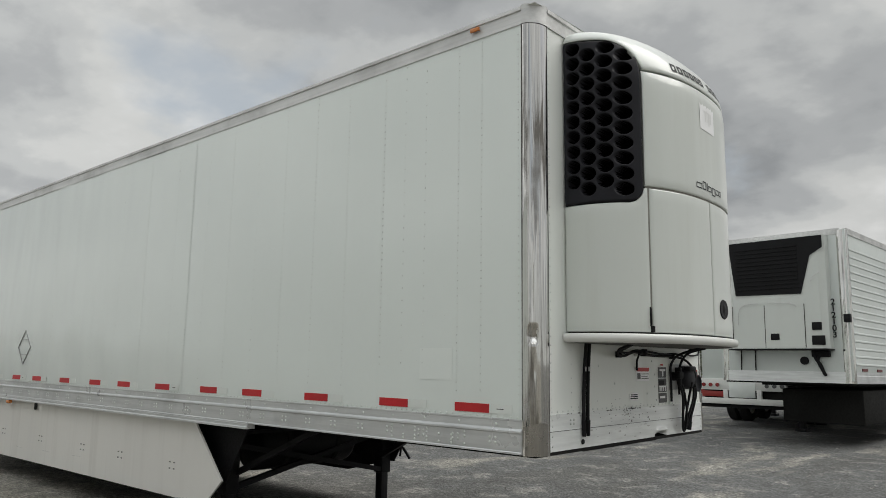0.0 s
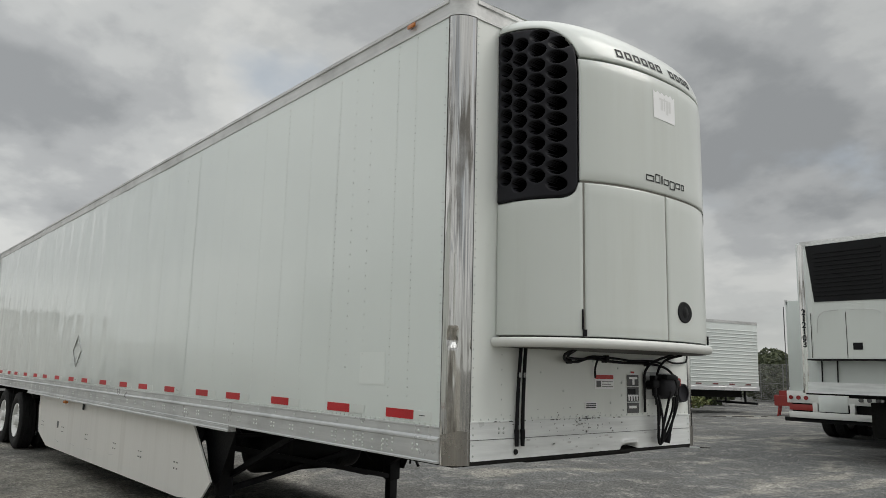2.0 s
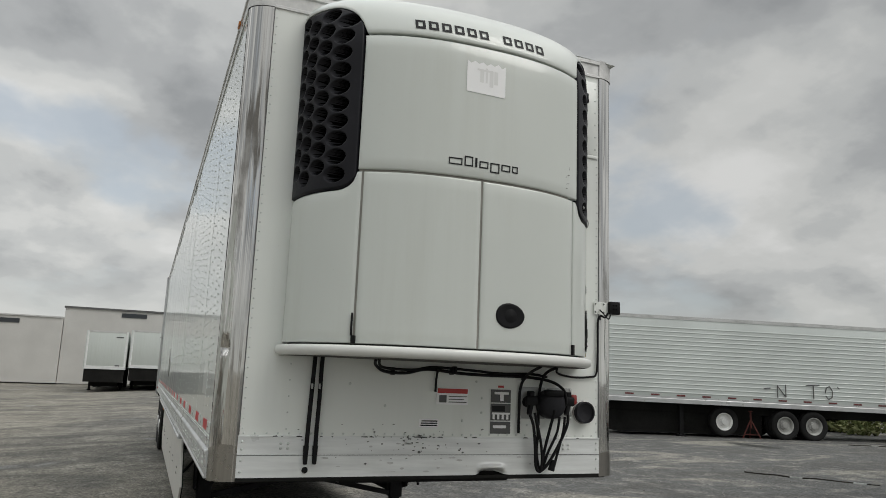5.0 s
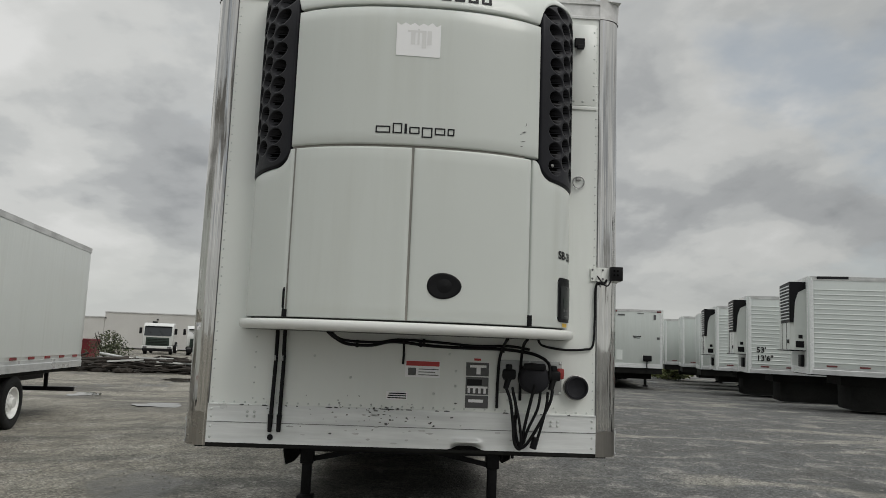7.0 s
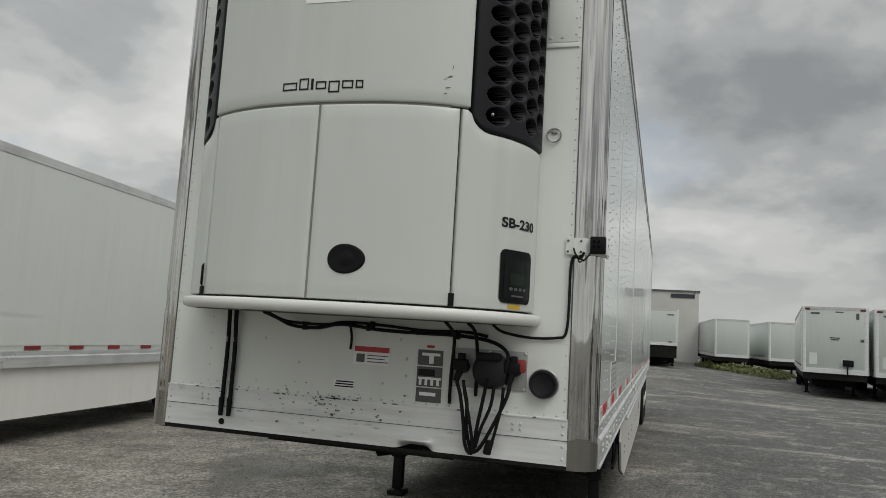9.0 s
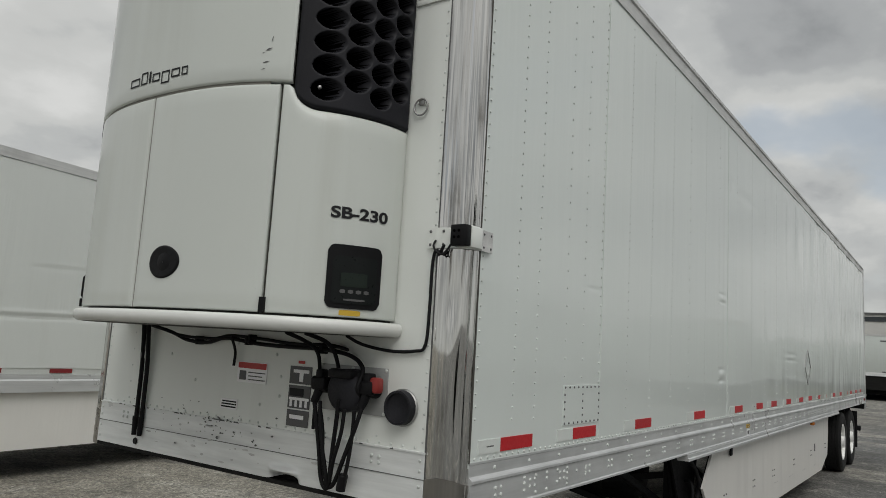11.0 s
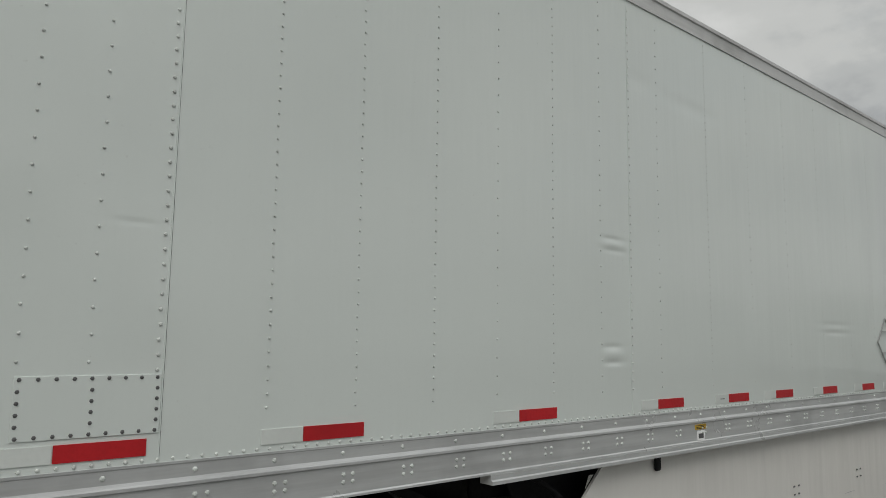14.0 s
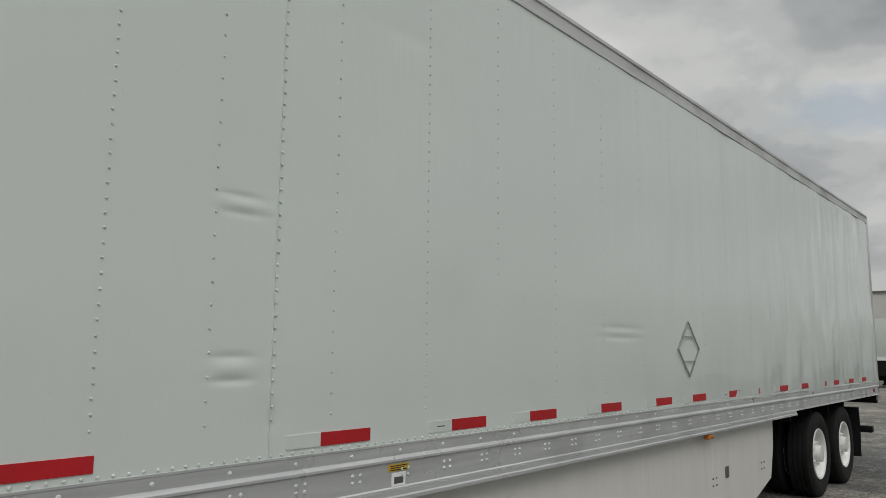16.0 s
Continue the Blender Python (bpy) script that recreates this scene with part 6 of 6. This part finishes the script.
for y in (1.38, -4.15):
    copy_thing(dock_van, pose(-50.2, y, lie(y)))
for x, y, rz in ((-39.9, 17.0, dirx), (-44.5, 17.6, dirx), (-57.8, 10.8, 2), (-58.3, 6.9, 2)):
    copy_thing(far_van, pose(x, y, lie(y), 0, 0, rz))

# ---- buildings, trucks, scrap, fence and planting ----
hall = thing("warehouse", (-72, 0, -0.2), 0, "long pale flat-roofed warehouse with dark high windows", "building")
boxed("tall_block", M["wall"], hall, -14, 0, -9, 5.0, 0, 7.0, 0.0, "tall pale wall")
boxed("middle_block", M["wall"], hall, -14, 0.2, -16.6, -9.05, 0, 6.0, 0.0, "middle pale wall")
boxed("window", M["glass"], hall, 0.15, 0.26, -14.3, -12.6, 5.3, 5.7, 0.0, "dark strip window")
boxed("low_wing", M["wall"], hall, -12, 0.5, -30.4, -16.65, 0, 3.55, 0.0, "low pale wing")
boxed("end_wing", M["wall"], hall, -12, 0.45, -62, -30.45, 0, 3.02, 0.0, "lowest pale wing")
boxed("roof_edge", M["roofing"], hall, -14.1, 0.12, -9.1, 5.1, 6.95, 7.12)
boxed("roof_edge", M["toprail"], hall, -14.1, 0.3, -16.7, -9.1, 5.96, 6.08)
boxed("roof_edge", M["toprail"], hall, -12.1, 0.56, -30.4, -16.7, 3.50, 3.60)
boxed("roof_edge", M["toprail"], hall, -12.1, 0.52, -62.1, -30.5, 2.97, 3.07)
for i in (1, 2):
    boxed("window", M["glass"], hall, -0.05, 0.06, -10.65 + 6.5 * i, -8.4 + 6.5 * i, 6.35, 6.75, 0.0, "dark strip window")
for i in range(8):
    boxed("wall_lamp", M["black"], hall, 0.5, 0.62, -20 - 5.2 * i, -19.85 - 5.2 * i, 2.88, 3.0)


def cab_truck(name, loc, rz, label, high=True):
    t = thing(name, (loc[0], loc[1], lie(loc[1])), rz, label, "truck")
    h = 2.62 if high else 2.48
    bm = bmesh.new()
    prism(bm, [(-1.9, 0.75), (0.0, 0.75), (0.05, 1.6), (-0.18, h - 0.25), (-0.45, h), (-1.9, h)], "y", -1.2, 1.2)
    bmesh.ops.bevel(bm, geom=bm.edges[:], offset=0.08, segments=3, profile=0.5, affect="EDGES")
    part("cab", bm, M["truckpaint"], t, "white cab", True, 40)
    bm = bmesh.new()
    ww, wz = (1.08, 1.55) if high else (0.62, 1.85)
    prism(bm, [(0.08, wz), (-0.10, h - 0.30), (-0.14, h - 0.30), (0.0, wz)], "y", -ww, ww)
    part("windscreen", bm, M["glass"], t)
    boxed("grille", M["grillegreen"], t, 0.02, 0.09, -0.92, 0.92, 0.72, 1.42, 0.05, "dark green-black grille")
    for k in range(4):
        boxed("grille_bar", M["black"], t, 0.07, 0.11, -0.8, 0.8, 0.84 + 0.13 * k, 0.88 + 0.13 * k)
    boxed("sun_visor", M["black"], t, -0.2, 0.02, -1.05, 1.05, h - 0.34, h - 0.26, 0.02)
    for k in (-0.45, 0.45):
        bm = bmesh.new()
        bar(bm, (0.09, k, 1.64), (0.02, k - 0.35, 2.0), 0.02, 0.02)
        part("wiper", bm, M["black"], t)
    boxed("front_bumper", M["truckpaint"] if high else M["black"], t, -0.2, 0.14, -1.22, 1.22, 0.50, 0.72, 0.04)
    boxed("lower_valance", M["black"], t, -0.2, 0.12, -1.15, 1.15, 0.26, 0.50, 0.03)
    for sgn in (-1, 1):
        boxed("side_window", M["glass"], t, -1.2, -0.35, sgn * 1.19, sgn * 1.21, 1.65, h - 0.5, 0.0)
        boxed("mirror", M["black"], t, -0.10, 0.02, sgn * 1.28, sgn * 1.5, 1.7, 2.2, 0.03)
        boxed("headlamp", M["grey"], t, 0.08, 0.16, sgn * 0.8, sgn * 1.12, 0.52, 0.68, 0.03)
    boxed("chassis", M["steel"], t, -6.0, -0.4, -0.45, 0.45, 0.6, 0.9, 0.02)
    for x in (-0.9, -4.8):
        for sgn in (-1, 1):
            w = shared("wheel", TYRE, t, pose(x, sgn * 1.02, 0.505, 0, 0, 0 if sgn > 0 else 180))
            shared("rim", RIM, w, Matrix.Identity(4))
    boxed("roof_horn", M["black"], t, -0.9, -0.7, -0.6, -0.2, h, h + 0.14, 0.02)
    return t


cab_truck("cabover_truck", (-58.2, -20.6, 0), 12, "white cab-over truck with a dark windscreen parked by the warehouse")
cab_truck("cab_chassis_truck", (-58.6, -17.1, 0), 14, "white day-cab truck parked nose out by the warehouse", False)
car = thing("pickup_truck", (-56.8, -14.1, lie(-14.1)), 10, "white pickup truck with a black grille parked by the warehouse", "pickup")
bm = bmesh.new()
prism(bm, [(-5.4, 0.55), (0.0, 0.55), (0.05, 1.15), (-0.9, 1.25), (-1.5, 1.88), (-3.3, 1.88), (-3.6, 1.3), (-5.4, 1.3)], "y", -0.98, 0.98)
bmesh.ops.bevel(bm, geom=bm.edges[:], offset=0.07, segments=3, profile=0.5, affect="EDGES")
part("body", bm, M["truckpaint"], car, "", True, 40)
boxed("grille", M["black"], car, 0.0, 0.09, -0.62, 0.62, 0.66, 1.05, 0.03)
boxed("front_bumper", M["black"], car, -0.1, 0.12, -0.95, 0.95, 0.36, 0.58, 0.03)
for sgn in (-1, 1):
    boxed("headlamp", M["grey"], car, 0.0, 0.09, sgn * 0.66, sgn * 0.92, 0.80, 1.02, 0.02)
bm = bmesh.new()
prism(bm, [(-0.80, 1.30), (-1.40, 1.86), (-1.50, 1.82), (-1.0, 1.22)], "y", -0.85, 0.85)
part("windscreen", bm, M["glass"], car)
for sgn in (-1, 1):
    boxed("mirror", M["black"], car, -1.2, -1.05, sgn * 1.0, sgn * 1.25, 1.2, 1.45, 0.03)
    for x in (-0.95, -4.3):
        w = shared("wheel", TYRE, car, pose(x, sgn * 0.85, 0.40, 0, 0, 0 if sgn > 0 else 180) @ Matrix.Scale(0.79, 4))
        shared("rim", RIM, w, Matrix.Identity(4))

# scrap heap: beams, plates and pipes
heap = thing("scrap_heap", (-31.8, -12.5, lie(-12.5)), 8, "low dark heap of scrap beams, pipes and pale sheets", "scrap")
rg = random.Random(11)
for i in range(190):
    x, y = rg.uniform(-1.6, 1.6), rg.uniform(-4.4, 4.4)
    hgt = max(0.08, 0.72 * (1 - (y / 4.6) ** 2) * rg.uniform(0.1, 1.0))
    a, b, l = rg.gauss(math.pi / 2, 0.5), rg.gauss(0, 0.10), rg.uniform(0.6, 3.0)
    d = Vector((math.cos(a) * 0.5, math.sin(a), b)) * l / 2
    bm = bmesh.new()
    c0 = Vector((x, y, hgt))
    if c0.z - abs(d.z) < 0.05:
        c0.z = abs(d.z) + 0.06
    if i % 3 == 0:
        rod(bm, c0 - d, c0 + d, rg.uniform(0.02, 0.06), None, 8)
    else:
        bar(bm, c0 - d, c0 + d, rg.uniform(0.05, 0.25), rg.uniform(0.02, 0.08))
    part("scrap_piece", bm, M["pale"] if i % 11 == 0 else M["scrap"], heap)
bm = bmesh.new()
for i in range(60):
    bmesh.ops.create_icosphere(bm, subdivisions=1, radius=rg.uniform(0.10, 0.32), matrix=Matrix.Translation((rg.uniform(-1.2, 1.2), rg.uniform(-4.2, 4.2), rg.uniform(0.0, 0.12))) @ Matrix.Diagonal((1, 1.3, 0.6, 1)))
part("scrap_base", bm, M["scrap"], heap, kind="stuff")


red_box = thing("red_tipper_body", (-37.0, -18.1, lie(-18.1)), 10, "faded dark red tipper body standing by the scrap", "tipper body")
bm = bmesh.new()
prism(bm, [(-2.0, 0.35), (0.0, 0.35), (0.12, 1.40), (-2.1, 1.40)], "y", -0.85, 0.85)
part("body", bm, M["tipper"], red_box)
for y in (-0.8, -0.27, 0.27, 0.8):
    boxed("rib", M["tipper"], red_box, 0.0, 0.14, y - 0.04, y + 0.04, 0.35, 1.34)
boxed("stand", M["scrap"], red_box, -1.9, -0.1, -0.7, 0.7, 0.0, 0.35)


def shrub(name, loc, size, count, seed, label, mat="leaf", leaf=0.16, twigs=6):
    rg_ = random.Random(seed)
    t = thing(name, (loc[0], loc[1], lie(loc[1], loc[0])), 0, label, "shrub")
    bm = bmesh.new()
    for k in range(twigs):
        a, w = rg_.uniform(0, 6.28), rg_.uniform(0.2, 0.6 if twigs == 6 else 0.9)
        rod(bm, (0, 0, 0), (math.cos(a) * size[0] * w, math.sin(a) * size[1] * w, size[2] * rg_.uniform(0.5, 0.8 if twigs == 6 else 1.05)), 0.05 if k < 6 else 0.02, 0.010, 6)
    part("stems", bm, M["scrap"], t)
    bm = bmesh.new()
    for _ in range(count):
        a, r, h = rg_.uniform(0, 6.28), math.sqrt(rg_.random()), rg_.random()
        k = (1 - (abs(h - 0.45) / 0.6) ** 2) * (0.75 + 0.25 * math.sin(3 * a + seed))
        p = Vector((math.cos(a) * r * size[0] * k, math.sin(a) * r * size[1] * k, 0.05 + h * size[2] * (0.8 + 0.2 * math.sin(2 * a + seed))))
        q = Euler((rg_.uniform(0, 6.28), rg_.uniform(0, 6.28), rg_.uniform(0, 6.28))).to_matrix()
        s = leaf * rg_.uniform(0.6, 1.3)
        vs_ = [bm.verts.new(p + q @ Vector(v)) for v in ((-s * .4, 0, 0), (0, s * .5, 0.1 * s), (s * .4, 0, 0), (0, -s * .9, 0))]
        bm.faces.new(vs_)
    part("crown", bm, M[mat], t, kind="stuff")
    return t


shrub("bush", (-34, -15.0, 0), (1.3, 1.3, 1.9), 1900, 4, "sparse dark bush beside the scrap heap", leaf=0.085, twigs=18)
for i, (x, y) in enumerate(((-20, 34), (-23.5, 38), (-14, 42), (-9, 47), (-18, 46), (-27, 33), (-30, 29), (-13.5, 50), (-6, 52), (-21, 47), (-24, 53), (-28, 60), (-17, 51))):
    shrub("hedge_bush", (x, y, 0), (3.6, 3.6, 3.2 + (i % 3) * 0.6), 3200, 20 + i, "dense green bush along the far fence", leaf=0.28)
for i in range(7):
    shrub("weed_clump", (-46 - 3.4 * i, 18.5 + 1.15 * i, 0), (2.6, 1.9, 0.75), 800, 40 + i, "dry weeds under the trailers", "grass", 0.16)
for i in range(6):
    shrub("weed_clump", (-50 - 2.4 * i, 9.0 - 0.7 * i, 0), (2.4, 1.8, 0.6), 600, 60 + i, "dry weeds along the yard edge", "grass", 0.14)
for i, (x, y) in enumerate(((-19.2, 23.5), (-18.3, 26.5), (-17.6, 29.0), (-20.5, 27.0), (-19.0, 31.0))):
    shrub("weed_clump", (x, y, 0), (1.7, 1.7, 0.7), 700, 80 + i, "dry weeds behind the parked trailer", "grass", 0.15)
# chain-link fence
fence = thing("chain_link_fence", (-16.5, 40, lie(40, -16.5)), -38, "grey chain-link fence behind the yard", "fence")
for i in range(9):
    bm = bmesh.new()
    rod(bm, (3.0 * i - 8, 0, 0), (3.0 * i - 8, 0, 2.4), 0.035, None, 8)
    part("post", bm, M["wire"], fence)
for z in (0.1, 1.2, 2.36):
    bm = bmesh.new()
    rod(bm, (-8, 0, z), (16, 0, z), 0.02, None, 6)
    part("rail", bm, M["wire"], fence)
bm = bmesh.new()
for i in range(160):
    for sgn in (-1, 1):
        x0 = -8 + 0.15 * i
        x1 = x0 + sgn * 2.3
        if -8 <= x1 <= 16:
            bar(bm, (x0, 0, 0.05), (x1, 0, 2.35), 0.006, 0.006)
part("chain_mesh", bm, M["wire"], fence, kind="stuff")
# red machine frame by the fence
dolly = thing("red_tow_frame", (-10.9, 27.2, lie(27, -10.9)), 20, "red steel tow frame standing by the trailers", "frame")
bm = bmesh.new()
bar(bm, (-0.8, -0.4, 0.62), (0.8, -0.4, 0.62), 0.14, 0.42)
bar(bm, (-0.8, 0.4, 0.62), (0.8, 0.4, 0.62), 0.14, 0.42)
bar(bm, (-0.8, -0.4, 0.62), (-0.8, 0.4, 0.62), 0.14, 0.42)
bar(bm, (0.5, 0, 0.92), (-0.7, 0, 0.87), 0.3, 0.3)
part("frame", bm, M["redpaint"], dolly)
for x, y in ((-0.75, -0.4), (-0.75, 0.4), (0.75, 0.4), (0.75, -0.4)):
    bm = bmesh.new()
    bar(bm, (x, y, 0), (x * 0.9, y, 0.5), 0.07, 0.07)
    part("leg", bm, M["redpaint"], dolly)


def jack_stand(loc, label):
    t = thing("jack_stand", (loc[0], loc[1], lie(loc[1], loc[0])), 0, label, "stand")
    bm = bmesh.new()
    rod(bm, (0, 0, 0.35), (0, 0, 0.92), 0.03, None, 10)
    rod(bm, (0, 0, 0.92), (0, 0, 0.95), 0.07, None, 12)
    part("post", bm, M["rust"], t, "", True, 40)
    for k in range(3):
        a = k * 2 * math.pi / 3 + 0.4
        bm = bmesh.new()
        bar(bm, (0.02 * math.cos(a), 0.02 * math.sin(a), 0.62), (0.34 * math.cos(a), 0.34 * math.sin(a), 0.015), 0.035, 0.03)
        part("leg", bm, M["rust"], t)
        bm = bmesh.new()
        b2 = a + 2 * math.pi / 3
        bar(bm, (0.28 * math.cos(a), 0.28 * math.sin(a), 0.14), (0.28 * math.cos(b2), 0.28 * math.sin(b2), 0.14), 0.02, 0.02)
        part("tie", bm, M["rust"], t)
    return t


jack_stand((-16.05, 18.3, 0), "small rusty red three-legged jack stand under a parked trailer")


def loose_lath(a, b, seed, label):
    """A thin bent strip of wood or strapping lying on the lot."""
    rg_ = random.Random(seed)
    a, b = Vector((*a, 0)), Vector((*b, 0))
    t = thing("loose_strip", (a.x, a.y, lie((a.y + b.y) / 2, (a.x + b.x) / 2)), 0, label, "debris")
    side = Vector((-(b - a).y, (b - a).x, 0)).normalized()
    p = Vector((0, 0, 0))
    n = 11
    for k in range(n):
        q = (b - a) * (k + 1) / n + side * rg_.uniform(-0.10, 0.10)
        bm = bmesh.new()
        bar(bm, p + Vector((0, 0, 0.012)), q + Vector((0, 0, 0.012)), rg_.uniform(0.015, 0.05), 0.022)
        part("strip", bm, M["pale"] if k in (4, 9) else M["scrap"], t)
        p = q
    return t


loose_lath((-13.62, 20.0), (-12.6, 21.7), 1, "thin bent dark strip lying on the gravel")
loose_lath((-12.55, 22.6), (-11.3, 25.2), 2, "thin bent dark strip lying on the gravel")
loose_lath((-7.4, 9.57), (-5.4, 10.75), 3, "thin weathered pale and dark lath on gravel")


def puddle(loc, rx, ry, seed, label):
    """A thin uneven sheet of standing water."""
    rg_ = random.Random(seed)
    t = new("puddle", bpy.data.meshes.new("puddle"))
    bm = bmesh.new()
    n = 40
    ph = [rg_.uniform(0, 6.28) for _ in range(4)]
    rim = []
    for k in range(n):
        a = 2 * math.pi * k / n
        r = 1 + 0.30 * math.sin(2 * a + ph[0]) + 0.20 * math.sin(3 * a + ph[1]) + 0.12 * math.sin(5 * a + ph[2]) + 0.07 * math.sin(9 * a + ph[3])
        rim.append(bm.verts.new((rx * r * math.cos(a), ry * r * math.sin(a), 0.004)))
    mid = bm.verts.new((0, 0, 0.0045))
    for k in range(n):
        bm.faces.new((mid, rim[k], rim[(k + 1) % n]))
    bm.to_mesh(t.data)
    bm.free()
    t.data.materials.append(M["water"])
    t.matrix_basis = pose(loc[0], loc[1], lie(loc[1], loc[0]) + 0.012, 0, 0, loc[2])
    return tagged(t, label, "puddle", kind="structure")


puddle((-15.4, -6.3, 5), 0.45, 0.85, 1, "shallow muddy puddle reflecting the grey sky")
puddle((-23.6, -6.6, -10), 0.7, 0.8, 2, "shallow muddy puddle reflecting the grey sky")
puddle((-18.6, -9.6, 0), 0.5, 0.55, 3, "shallow muddy puddle reflecting the grey sky")
puddle((-26.5, -9.0, 15), 0.9, 0.9, 4, "shallow muddy puddle reflecting the grey sky")
